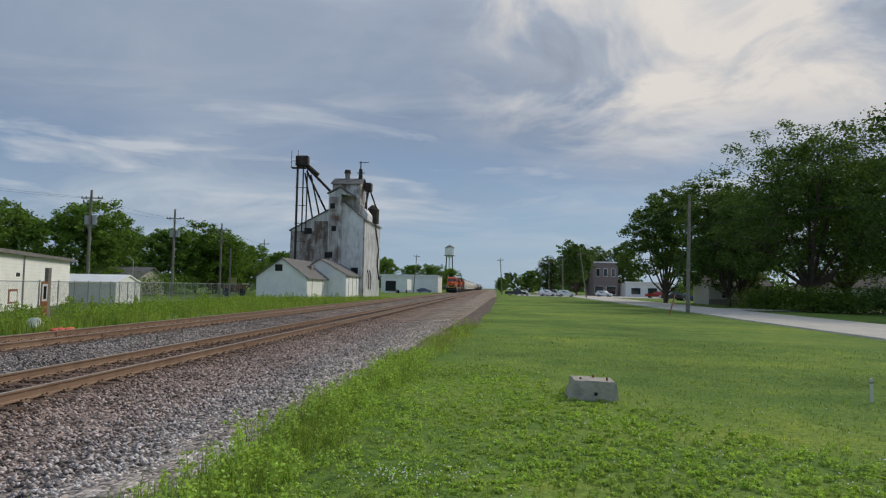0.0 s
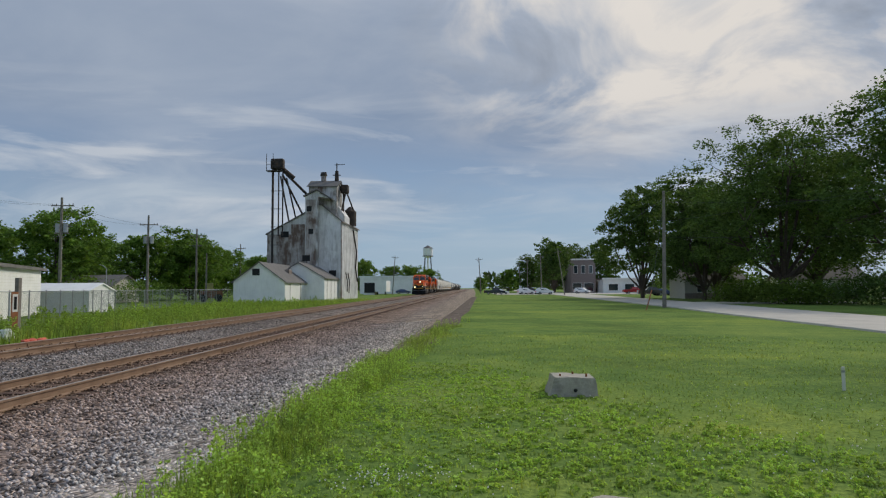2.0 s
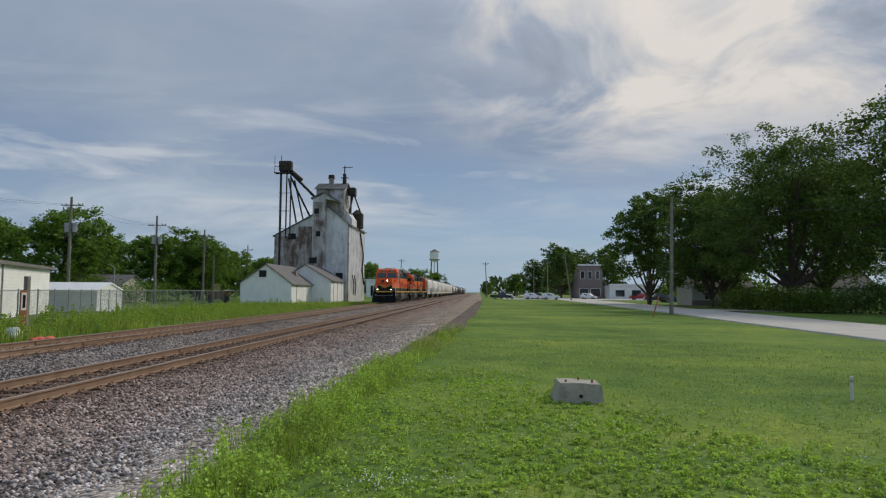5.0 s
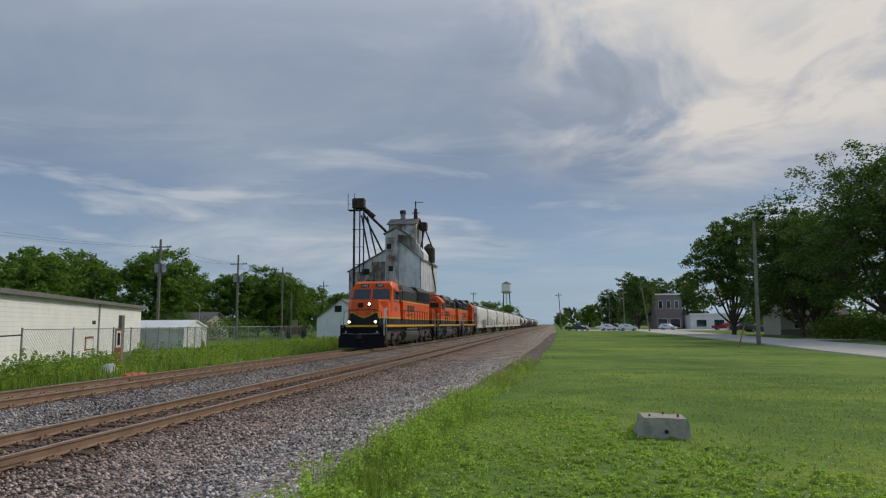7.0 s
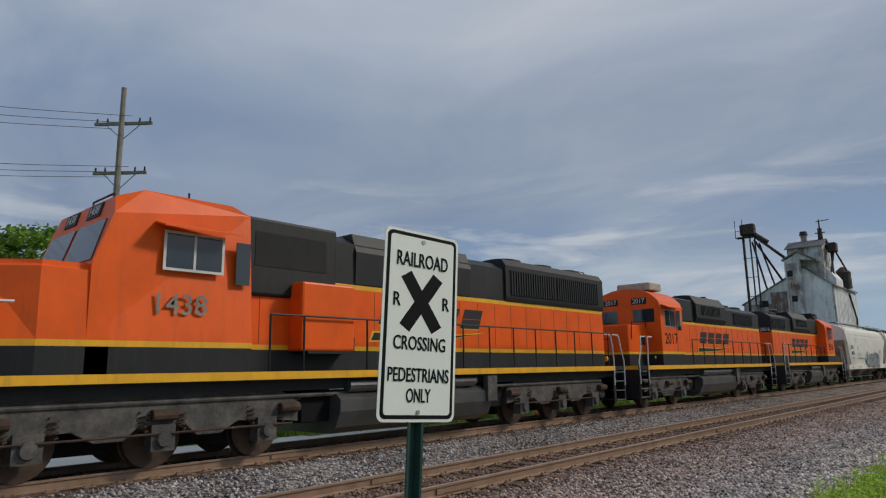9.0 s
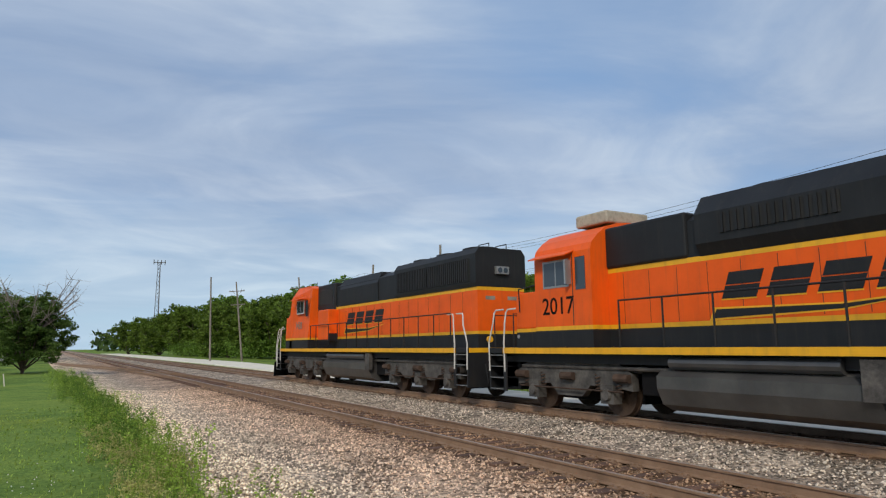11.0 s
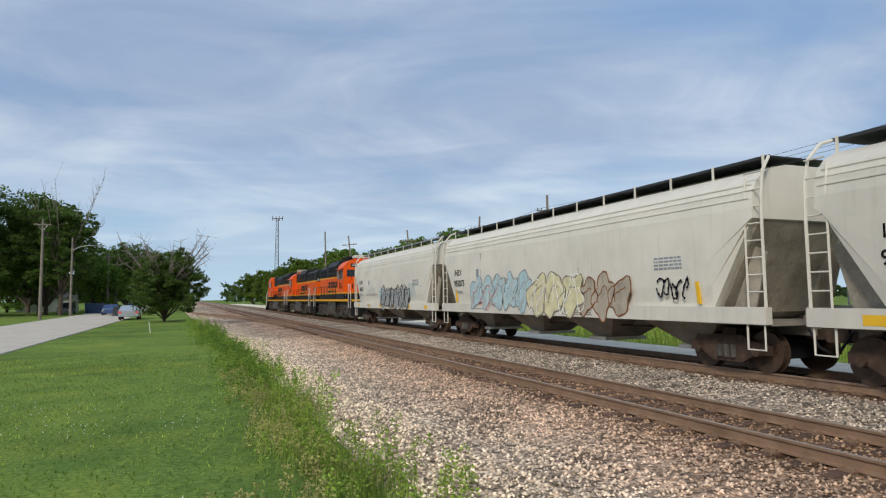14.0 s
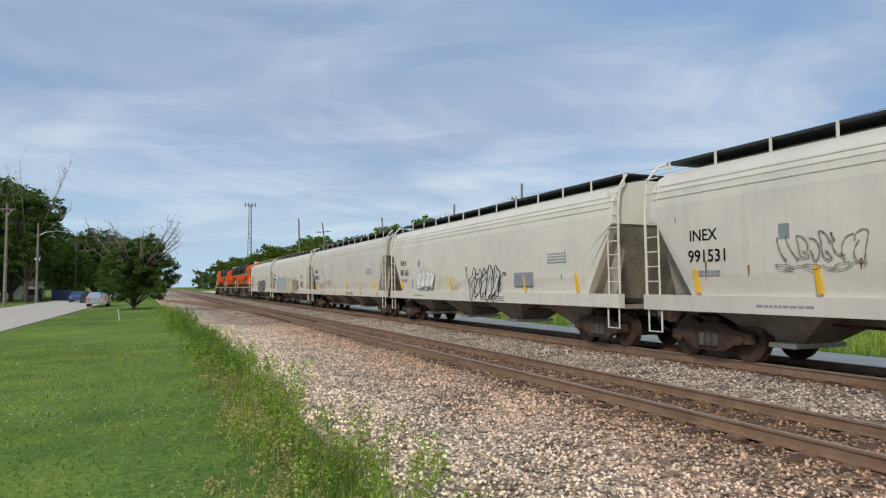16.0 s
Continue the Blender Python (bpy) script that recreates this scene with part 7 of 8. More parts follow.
def concrete_block():
    r = thing("concrete_block", pose(1.62, 11.2, -0.06), "weathered broken concrete footing with rusty bolts on the lawn", "concrete block")
    bm = hexa(bmesh.new(), [(-0.41, -0.33, 0), (0.41, -0.33, 0), (0.43, 0.33, 0), (-0.43, 0.33, 0), (-0.32, -0.27, 0.37), (0.34, -0.27, 0.35), (0.34, 0.27, 0.35), (-0.32, 0.27, 0.37)])
    bmesh.ops.subdivide_edges(bm, edges=list(bm.edges), cuts=5, use_grid_fill=True)
    for v in bm.verts:
        v.co += Vector([0.022 * noise.noise(v.co * 6 + Vector((k, 0, 0))) for k in (0, 9, 18)])
    part("block", bm, "concrete", r)
    for x, y in ((-0.2, -0.1), (0.24, -0.05), (0.05, 0.2)):
        part("anchor_bolt", rod(bmesh.new(), (x, y, 0.33), (x, y, 0.40), 0.014, 0.018, 8), "rust", r)
    part("hole", rod(bmesh.new(), (0.02, -0.325, 0.16), (0.02, -0.30, 0.16), 0.03, 0.03, 10), "dark", r)


concrete_block()
st = thing("survey_stake", pose(6.4, 11.8, -0.06, 2, -2, 0), "short white plastic marker stake in the lawn", "stake")
part("shaft", bbox(-0.03, 0.03, -0.012, 0.012, 0, 0.44, 0.006), "hopper", st)
part("cap", bbox(-0.032, 0.032, -0.014, 0.014, 0.34, 0.38), "galv", st)
st = thing("survey_stake", pose(1.6, -42.1, -0.04, 0, 8, 0), "thin pale stake leaning in the lawn", "stake")
part("shaft", rod(bmesh.new(), (0, 0, 0), (0, 0, 0.7), 0.03, 0.025, 8), "hopper", st)
slab = bmesh.new()
prism(slab, [(0.75, 5.0), (1.2, 4.95), (1.42, 5.15), (1.38, 5.5), (1.05, 5.62), (0.72, 5.4)], "z", -0.03, 0.055)
tagged(mesh_ob("concrete_slab", slab, "concrete"), "sunken pale concrete slab in the grass", "slab")
gp = thing("guy_wire_guard", pose(13.6, 52.5, -0.1), "guy wire with a rust-brown guard", "guy wire")
part("guard", rod(bmesh.new(), (0, 0, 0), (1.0, 2.0, 1.6), 0.05, 0.05, 8), "rust", gp)
part("wire", rod(bmesh.new(), (1.0, 2.0, 1.6), (3.4, 6.8, 8.6), 0.015, 0.015, 5), "wire", gp)


# ---- cars ----
def car(x, y, rz, paint, label, kind="car", open_door=False, L=4.6, H=1.45):
    r = thing({"car": "car", "suv": "car", "pickup": "pickup_truck"}[kind], pose(x, y, -0.02, 0, 0, rz), label, "car" if kind != "pickup" else "truck", "parked cars")
    W = 0.9
    if kind == "pickup":
        prof = [(0, 0.35), (0, 0.95), (1.2, 1.05), (1.75, 1.75), (3.1, 1.78), (3.35, 1.1), (5.4, 1.1), (5.45, 0.4)]
        ax = (1.0, 4.3)
        gl = [(1.35, 1.1), (1.82, 1.68), (3.05, 1.7), (3.2, 1.1)]
    elif kind == "suv":
        prof = [(0, 0.3), (0.05, 0.85), (1.1, 1.05), (1.85, 1.65), (3.9, 1.68), (4.5, 1.05), (4.55, 0.35)]
        ax = (0.85, 3.6)
        gl = [(1.3, 1.08), (1.92, 1.58), (3.85, 1.6), (4.3, 1.08)]
    else:
        prof = [(0, 0.28), (0.05, 0.75), (1.2, 0.92), (1.95, 1.40), (3.3, 1.42), (4.1, 0.98), (4.6, 0.92), (4.62, 0.32)]
        ax = (0.85, 3.65)
        gl = [(1.4, 0.95), (2.0, 1.34), (3.25, 1.35), (3.85, 0.98)]
    bm = prism(bmesh.new(), prof, "x", -W, W)
    for v in bm.verts:
        if v.co.z > 1.2:
            v.co.x *= 0.82
    bmesh.ops.bevel(bm, geom=list(bm.edges), offset=0.05, segments=2, affect="EDGES")
    part("body", bm, paint, r)
    g = prism(bmesh.new(), gl, "x", -W * 0.93, W * 0.93)
    for v in g.verts:
        if v.co.z > 1.2:
            v.co.x *= 0.9
    part("side_glass", g, "glass", r)
    zt = gl[1][1]
    part("windscreen", hexa(bmesh.new(), [(-0.72, gl[0][0] - 0.06, gl[0][1]), (0.72, gl[0][0] - 0.06, gl[0][1]), (0.72, gl[0][0], gl[0][1]), (-0.72, gl[0][0], gl[0][1]), (-0.62, gl[1][0] - 0.10, zt), (0.62, gl[1][0] - 0.10, zt), (0.62, gl[1][0], zt), (-0.62, gl[1][0], zt)]), "glass", r)
    part("rear_glass", hexa(bmesh.new(), [(-0.68, gl[3][0], gl[3][1]), (0.68, gl[3][0], gl[3][1]), (0.68, gl[3][0] + 0.07, gl[3][1]), (-0.68, gl[3][0] + 0.07, gl[3][1]), (-0.6, gl[2][0], zt), (0.6, gl[2][0], zt), (0.6, gl[2][0] + 0.12, zt), (-0.6, gl[2][0] + 0.12, zt)]), "glass", r)
    for y0 in ax:
        for s in (1, -1):
            w = part("wheel", rod(bmesh.new(), (s * (W - 0.2), y0, 0.33), (s * (W + 0.02), y0, 0.33), 0.33, 0.33, 18), "tyre", r)
            part("rim", rod(bmesh.new(), (s * (W + 0.02), y0, 0.33), (s * (W + 0.03), y0, 0.33), 0.2, 0.19, 14), "galv", w)
    ye = prof[-1][0]
    for s in (1, -1):
        part("tail_light", bbox(min(s * 0.62, s * 0.86), max(s * 0.62, s * 0.86), ye - 0.03, ye + 0.03, 0.68, 0.85), "red_lens", r)
        part("headlight", bbox(min(s * 0.6, s * 0.85), max(s * 0.6, s * 0.85), -0.03, 0.05, 0.55, 0.7), "galv", r)
    if open_door:
        d = part("open_door", hexa(bmesh.new(), [(0.9, 1.6, 0.35), (1.75, 1.25, 0.35), (1.75, 1.31, 0.35), (0.9, 1.66, 0.35), (0.85, 1.6, 1.3), (1.62, 1.3, 1.3), (1.62, 1.36, 1.3), (0.85, 1.66, 1.3)]), "car_dark", r, "open front door")
    return r


car(5.0, -76.1, 0, "car_silver", "silver sedan with a front door open at the lawn edge", open_door=True)
car(8.3, 172, 90, "car_dark", "black pickup parked at the lawn's end", "pickup")
car(9.6, 176, 90, "car_white", "white sedan parked behind the black pickup")
car(16.3, 176, 100, "car_white", "white van parked in a row of cars", "suv")
car(18.0, 179, 100, "car_dark", "dark car parked in a row of cars", "suv")
car(20.7, 171, 95, "car_white", "white crossover parked in a row of cars", "suv")
car(33.4, 190, 60, "car_white", "white hatchback by the brick shop", "suv")
car(46.0, 180, 95, "car_red", "dark red pickup parked by the store", "pickup")
car(39.0, 136, 90, "car_dark", "dark pickup parked beneath the tree", "pickup")
car(41.5, 138, 90, "car_blue", "dark blue car parked beneath the tree")
car(-19.5, 205, 90, "car_blue", "blue car beside the far warehouse")
car(15.8, -106, 180, "car_dark", "dark car parked beneath the trees", "suv")
car(8.0, -120, 180, "car_dark", "dark car parked down the street")
car(9.0, -95, 180, "car_blue", "blue car parked down the street")
car(-26.6, -74, 60, "car_silver", "silver car parked beyond the gravel lane", "suv")
car(-25.2, -80, 75, "car_white", "white car parked beyond the gravel lane")
car(-23.6, -71, 20, "car_dark", "dark car parked beyond the gravel lane")
bx = thing("box_trailer", pose(-30.2, -72.5, -0.25, 0, 0, 12), "plain white box trailer parked at the edge of the wood", "trailer")
part("body", bbox(-1.3, 1.3, -2.4, 2.4, 0.75, 3.3, 0.04), "siding", bx)
part("tongue", bbox(-0.08, 0.08, 2.4, 3.6, 0.6, 0.72), "iron", bx)
for x in (-1.12, 1.12):
    for y in (-0.45, 0.45):
        part("wheel", rod(bmesh.new(), (x - 0.12, y, 0.38), (x + 0.12, y, 0.38), 0.38, 0.38, 14), "tyre", bx)
part("roof_rail", bbox(-1.33, 1.33, -2.43, 2.43, 3.26, 3.34), "galv", bx)
sh = thing("garden_hut", pose(-32.2, -78.0, -0.3), "small pale hut with a low gabled roof by the wood", "hut")
gable(sh, "wall", -2.0, 2.0, -1.6, 1.6, 0, 3.3, 4.7, "house", "gravel", over=0.35)
part("door", bbox(-0.45, 0.45, 1.6, 1.64, 0.05, 2.1), "hopper_dark", sh)
tr = thing("box_trailer", pose(-29.4, 196, -0.2), "white box trailer with its dark rear doors open", "trailer")
part("body", bbox(0, 3.4, 0, 10, 0.9, 4.2), "siding", tr)
part("opening", bbox(-3.2, -0.1, 0.0, 0.2, 0.6, 3.6), "dark", tr)
part("dock_frame", bbox(-3.5, 0.0, 0.2, 6, 0.0, 4.0), "siding", tr)
for x in (0.5, 2.9):
    part("wheel", rod(bmesh.new(), (x - 0.15, 2, 0.5), (x + 0.15, 2, 0.5), 0.5, 0.5, 14), "tyre", tr)
db = thing("dumpster", pose(12.6, -112, -0.05), "blue steel dumpster at the street side", "dumpster")
part("bin", hexa(bmesh.new(), [(-1.2, -0.8, 0.1), (1.2, -0.8, 0.1), (1.2, 0.8, 0.1), (-1.2, 0.8, 0.1), (-1.3, -0.9, 1.6), (1.3, -0.9, 1.6), (1.3, 0.9, 1.6), (-1.3, 0.9, 1.6)]), "car_blue", db)
# yard clutter behind the fence
ld = thing("yard_loader", pose(-42, 99, -0.2, 0, 0, 20), "rusty tan loader parked in the yard behind the fence", "machine")
part("body", bbox(0, 3.4, 0, 1.8, 0.6, 1.7, 0.1), "rust", ld)
part("cab", bbox(0.8, 2.0, 0.2, 1.6, 1.7, 2.9, 0.06), "weed_dry", ld)
for x in (0.6, 2.8):
    for y in (-0.1, 1.9):
        part("wheel", rod(bmesh.new(), (x, y - 0.15, 0.6), (x, y + 0.15, 0.6), 0.6, 0.6, 14), "tyre", ld)


# ---- trees and plants ----
def leaves(centres, rng, size, flat=0.5):
    """Leaf faces at the given centres: bent rhombs of random turn."""
    n = len(centres)
    a = rng.normal(0, 1, (n, 3))
    a[:, 2] *= flat
    a /= np.linalg.norm(a, axis=1)[:, None]
    b = np.cross(a, rng.normal(0, 1, (n, 3)))
    b /= np.linalg.norm(b, axis=1)[:, None]
    s = size * (0.6 + 0.8 * rng.random(n))[:, None]
    c = centres
    P = np.stack([c - a * s, c + b * s * 0.55, c + a * s, c - b * s * 0.55], 1)
    F = np.arange(4 * n).reshape(n, 4)
    return P.reshape(-1, 3), F


def crown_points(rng, h, w, base, clumps, per, lobes=7):
    """Clumps of leaf positions on a lobed crown, with gaps."""
    lob = []
    for k in range(lobes):
        ang = 2.4 * k + rng.random() * 0.8
        t = (k + 0.5) / lobes
        z = base + (h - base) * (0.22 + 0.62 * t)
        rad = w * 0.5 * (0.62 - 0.45 * abs(t - 0.35)) * (0.75 + 0.4 * rng.random())
        lob.append((np.array([math.cos(ang) * rad, math.sin(ang) * rad, z]), w * (0.20 + 0.11 * rng.random())))
    lob.append((np.array([0, 0, base + (h - base) * 0.76]), w * 0.24))
    pts = []
    for k in range(clumps):
        c, r = lob[k % len(lob)]
        v = rng.normal(0, 1, 3)
        v /= np.linalg.norm(v)
        p = c + v * r * (0.62 + 0.42 * rng.random()) * np.array([1, 1, 0.78])
        spread = 0.036 * w * (0.6 + 0.8 * rng.random())
        q = rng.normal(0, 1, (per, 3))
        q /= np.linalg.norm(q, axis=1)[:, None]
        pts.append(p + q * (1.9 * spread * rng.random((per, 1)) ** 0.5) * np.array([1, 1, 0.6]))
    return np.concatenate(pts), lob


def make_tree(name, label, h, w, material, seed, clumps=150, per=32, leaf=0.16, base=None, trunk=0.3, lobes=7, bare=0):
    rng = np.random.default_rng(seed)
    base = h * 0.22 if base is None else base
    r = thing(name, pose(0, 0, 0), label, "tree", "trees")
    pts, lob = crown_points(rng, h, w, base, clumps, per, lobes)
    pts = pts[pts[:, 2] > max(0.15, base * 0.75)]
    P, F = leaves(pts, rng, leaf)
    bm = bmesh.new()
    fork = Vector((0, 0, base * 1.15))
    rod(bm, (0, 0, -0.4), fork, trunk, trunk * 0.75, 9)
    for c, rad in lob:
        mid = fork.lerp(Vector(c), 0.55) + Vector((0, 0, -0.06 * h))
        rod(bm, fork - Vector((0, 0, 0.2)), mid, trunk * 0.5, trunk * 0.3, 7)
        rod(bm, mid, Vector(c), trunk * 0.3, trunk * 0.1, 6)
        for k in range(3):
            v = Vector(rng.normal(0, 1, 3)).normalized() * rad * 0.8
            rod(bm, mid.lerp(Vector(c), 0.6), Vector(c) + v, trunk * 0.16, trunk * 0.04, 5)
    part("trunk", bm, "bark", r, "rough brown trunk and limbs")
    c = raw_ob("crown", P, F, material, r)
    tagged(c, "leafy crown with gaps")
    for k in range(bare):
        b = bmesh.new()
        ang = rng.random() * 6.28
        p0 = Vector((0.3 * w * math.cos(ang) * 0.5, 0.3 * w * math.sin(ang) * 0.5, h * 0.55))
        tip = Vector((w * 0.6 * math.cos(ang), w * 0.6 * math.sin(ang), h * (0.75 + 0.5 * rng.random())))
        rod(b, p0, tip, 0.05, 0.015, 5)
        for j in range(12):
            t = 0.35 + 0.65 * rng.random()
            q = p0.lerp(tip, t)
            rod(b, q, q + Vector(rng.normal(0, 1, 3)) * 0.09 * w + Vector((0, 0, 0.06 * h)), 0.018, 0.005, 4)
        part("bare_branch", b, "bare", r, "bare grey dead branch")
    return r


def place(proto, x, y, s=1.0, rz=0.0, z=-0.15, first=[]):
    m = pose(x, y, z, 0, 0, rz)
    if proto.name not in first:
        first.append(proto.name)
        proto.matrix_basis = m
        proto.scale = (s, s, s)
        return proto
    c = copy_thing(proto, m)
    c.scale = (s, s, s)
    return c


big = make_tree("tree", "large broad green maple with a dark spreading crown across the street", 21, 22, "leaf_dark", 1, 460, 100, 0.165, base=2.4, trunk=0.55, lobes=11)
round_t = make_tree("tree", "full rounded dark green street tree", 17.5, 14, "leaf_dark", 2, 440, 75, 0.17, base=1.2, trunk=0.35, lobes=9)
mid = make_tree("tree", "leafy green tree behind the fence", 12.6, 14, "leaf", 3, 400, 48, 0.21, base=0.6, trunk=0.3, lobes=9)
mid2 = make_tree("tree", "leafy green tree with an uneven crown", 12, 11.5, "leaf", 4, 340, 46, 0.21, base=0.6, trunk=0.3, lobes=8)
bush = make_tree("tree", "dense bushy green tree beside the line", 8, 9.5, "leaf_light", 5, 340, 34, 0.20, base=0.1, trunk=0.2, lobes=8)
small = make_tree("tree", "small round tree with dead bare branches on the lawn", 6.4, 6.2, "leaf_dark", 6, 460, 95, 0.09, base=0.5, trunk=0.16, lobes=10, bare=24)
round_f = make_tree("tree", "full rounded dark green street tree", 17.5, 14, "leaf_dark", 12, 420, 30, 0.26, base=1.2, trunk=0.35, lobes=9)
mid_f = make_tree("tree", "leafy green tree farther off", 12.6, 14, "leaf", 13, 380, 26, 0.28, base=0.6, trunk=0.3, lobes=9)
dead = make_tree("tree", "half-dead street tree with bare upper branches", 15, 8, "leaf_dark", 7, 200, 90, 0.15, base=2.5, trunk=0.3, lobes=6, bare=10)

# across the street, north
place(big, 35.5, 77, 0.97, 0)
place(round_t, 31.5, 91, 1.02, 140)
place(big, 47.5, 68, 1.12, 130)
place(big, 47, 92, 0.95, 70)
place(round_t, 28.0, 110, 1.12, 0)
place(round_t, 36, 99, 0.98, 60)
place(round_f, 25, 205, 1.0, 120)
place(round_f, 31, 252, 1.0, 20)
place(round_f, 20.5, 238, 0.8, 200)
place(round_f, 46, 240, 1.1, 250)
place(round_f, 34.5, 236, 1.0, 310)
place(round_f, 28, 226, 1.0, 75)
place(mid_f, 57, 150, 1.1, 40)
place(mid_f, 60, 190, 1.2, 80)
place(mid2, 14, 262, 0.8, 0)
place(mid2, 3.2, 300, 0.55, 30)
# behind the fence, north-west
for x, y, s, rz, p in ((-62, 95, 1.12, 10, mid), (-73, 84, 1.05, 100, mid), (-57, 110, 0.98, 50, mid2), (-51.5, 117, 1.0, 160, mid), (-60, 128, 0.8, 220, mid2), (-51, 131, 0.82, 70, mid), (-49, 146, 0.8, 15, mid2), (-70, 56, 1.0, 200, mid), (-84, 66, 1.0, 40, mid_f), (-66.5, 74, 0.98, 130, mid2), (-80, 40, 1.1, 90, mid_f), (-54, 160, 0.8, 300, mid_f), (-45, 262, 1.1, 0, mid_f), (-36, 285, 1.0, 40, mid2), (-28, 300, 1.0, 100, mid_f), (-52, 240, 1.1, 200, mid_f), (-22, 330, 1.0, 150, mid2), (-66, 108, 0.7, 33, mid2), (-46, 1, 1.05, 20, mid), (-54, 14, 1.0, 75, mid), (-60, -12, 1.0, 145, mid2), (-90, 20, 1.2, 10, mid_f), (-70, 118, 0.95, 15, mid), (-76, 98, 1.1, 200, mid), (-53, 122, 0.9, 300, mid2), (-64, 62, 0.9, 60, mid2)):
    place(p, x, y, s, rz)
# beyond the tracks, south
for x, y, s, rz, p in ((-37, -78, 1.1, 0, bush), (-41, -88, 1.3, 50, bush), (-36, -97, 1.2, 100, bush), (-39, -108, 1.45, 150, bush), (-35, -119, 1.35, 200, bush), (-36, -132, 1.5, 250, bush), (-33, -146, 1.5, 300, bush), (-34, -162, 1.6, 20, bush), (-31, -178, 1.55, 70, bush), (-32, -196, 1.7, 120, bush), (-28, -214, 1.5, 10, bush), (-46, -74, 1.35, 90, bush), (-50, -62, 1.3, 30, bush), (-27, -240, 1.5, 75, bush), (-25, -275, 1.5, 130, bush), (-40, -176, 1.35, 0, mid2), (-44, -100, 1.15, 60, mid2), (-42, -126, 1.2, 170, mid2), (-58, -56, 1.2, 10, bush), (-66, -62, 1.1, 200, mid2), (-52, -84, 1.2, 20, mid2)):
    place(p, x, y, s, rz)
# street side, south
place(small, 1.5, -62.3, 1.0, 0)
for x, y, s, rz, p in ((18.5, -109, 1.0, 0, round_t), (27, -104, 1.05, 90, round_t), (24, -126, 1.0, 200, round_t), (36, -98, 1.0, 40, mid), (8.8, -165, 0.85, 30, round_f), (15.5, -170, 0.85, 120, round_f), (5.0, -150, 0.62, 210, round_f), (2.6, -180, 0.7, 100, mid_f), (30, -140, 1.0, 75, mid_f), (17.5, -150, 0.8, 300, round_f), (10.5, -140, 0.75, 45, round_f), (3.6, -128, 0.5, 10, mid_f), (21, -118, 1.1, 260, round_f), (13.5, -128, 0.7, 190, mid_f)):
    place(p, x, y, s, rz)
place(dead, 15.6, -102, 1.05, 0)


def far_woods():
    # the horizon's tree line, too far to tell apart
    rng = np.random.default_rng(21)
    n = 26000
    ang = rng.random(n) * 2 * math.pi
    d = 520 + 160 * rng.random(n)
    h = 9 + 5 * np.sin(ang * 31) * np.sin(ang * 13 + 1) + 2.5 * np.sin(ang * 97)
    z = rng.random(n) ** 0.8 * np.maximum(h, 3)
    c = np.stack([np.sin(ang) * d, np.cos(ang) * d, z], 1)
    keep = np.abs(c[:, 0] + 12) > 16
    P, F = leaves(c[keep], rng, 2.6, 0.8)
    tagged(raw_ob("far_woods", P, F, "far_wood"), "hazy dark green tree line on the horizon", "woods", kind="stuff")


far_woods()


def hedge(name, x0, y0, x1, y1, h, w, n, material, label):
    rng = np.random.default_rng(int(abs(x0 * 7 + y0)))
    t = rng.random(n)
    hh = h * (0.75 + 0.3 * np.sin(t * 23) * np.sin(t * 51 + 2))
    c = np.stack([x0 + (x1 - x0) * t + rng.normal(0, w, n), y0 + (y1 - y0) * t + rng.normal(0, w, n), rng.random(n) ** 0.7 * hh], 1)
    P, F = leaves(c, rng, 0.13 if n < 25000 else 0.22)
    tagged(raw_ob(name, P, F, material), label, "hedge", kind="stuff")


hedge("hedge", 35, 66, 62, 56, 3.4, 1.1, 24000, "leaf_dark", "dense dark hedge at the street's far side")
hedge("hedge", 29, 78, 35, 66, 2.6, 0.9, 9000, "leaf_light", "light green shrubs at the street's far side")
hedge("hedge", -38, -66, -30, -190, 4.2, 1.8, 26000, "leaf", "dense undergrowth along the edge of the wood")
hedge("hedge", -48, 100, -66, 70, 3.5, 1.5, 12000, "leaf", "rough green shrubs behind the yard")


def blades(n, xs, ys, zs, h0, h1, width, rng, material, name, label, lean=0.35):
    """Grass blades, two-part and bent, one mesh."""
    ang = rng.random(n) * 6.283
    dx, dy = np.cos(ang), np.sin(ang)
    h = h0 + (h1 - h0) * rng.random(n) ** 1.5
    w = width * (0.7 + 0.6 * rng.random(n))
    ln = lean * h * rng.random(n)
    px, py = -dy, dx
    b = np.stack([xs, ys, zs], 1)
    side = np.stack([px * w, py * w, np.zeros(n)], 1)
    m = b + np.stack([dx * ln * 0.3, dy * ln * 0.3, h * 0.6], 1)
    t = b + np.stack([dx * ln, dy * ln, h], 1)
    P = np.stack([b - side, b + side, m + side * 0.8, m - side * 0.8, t], 1).reshape(-1, 3)
    i = 5 * np.arange(n)[:, None]
    F = np.concatenate([i + np.array([[0, 1, 2]]), i + np.array([[0, 2, 3]]), i + np.array([[3, 2, 4]])])
    return tagged(raw_ob(name, P, F, material), label, "grass", kind="stuff")


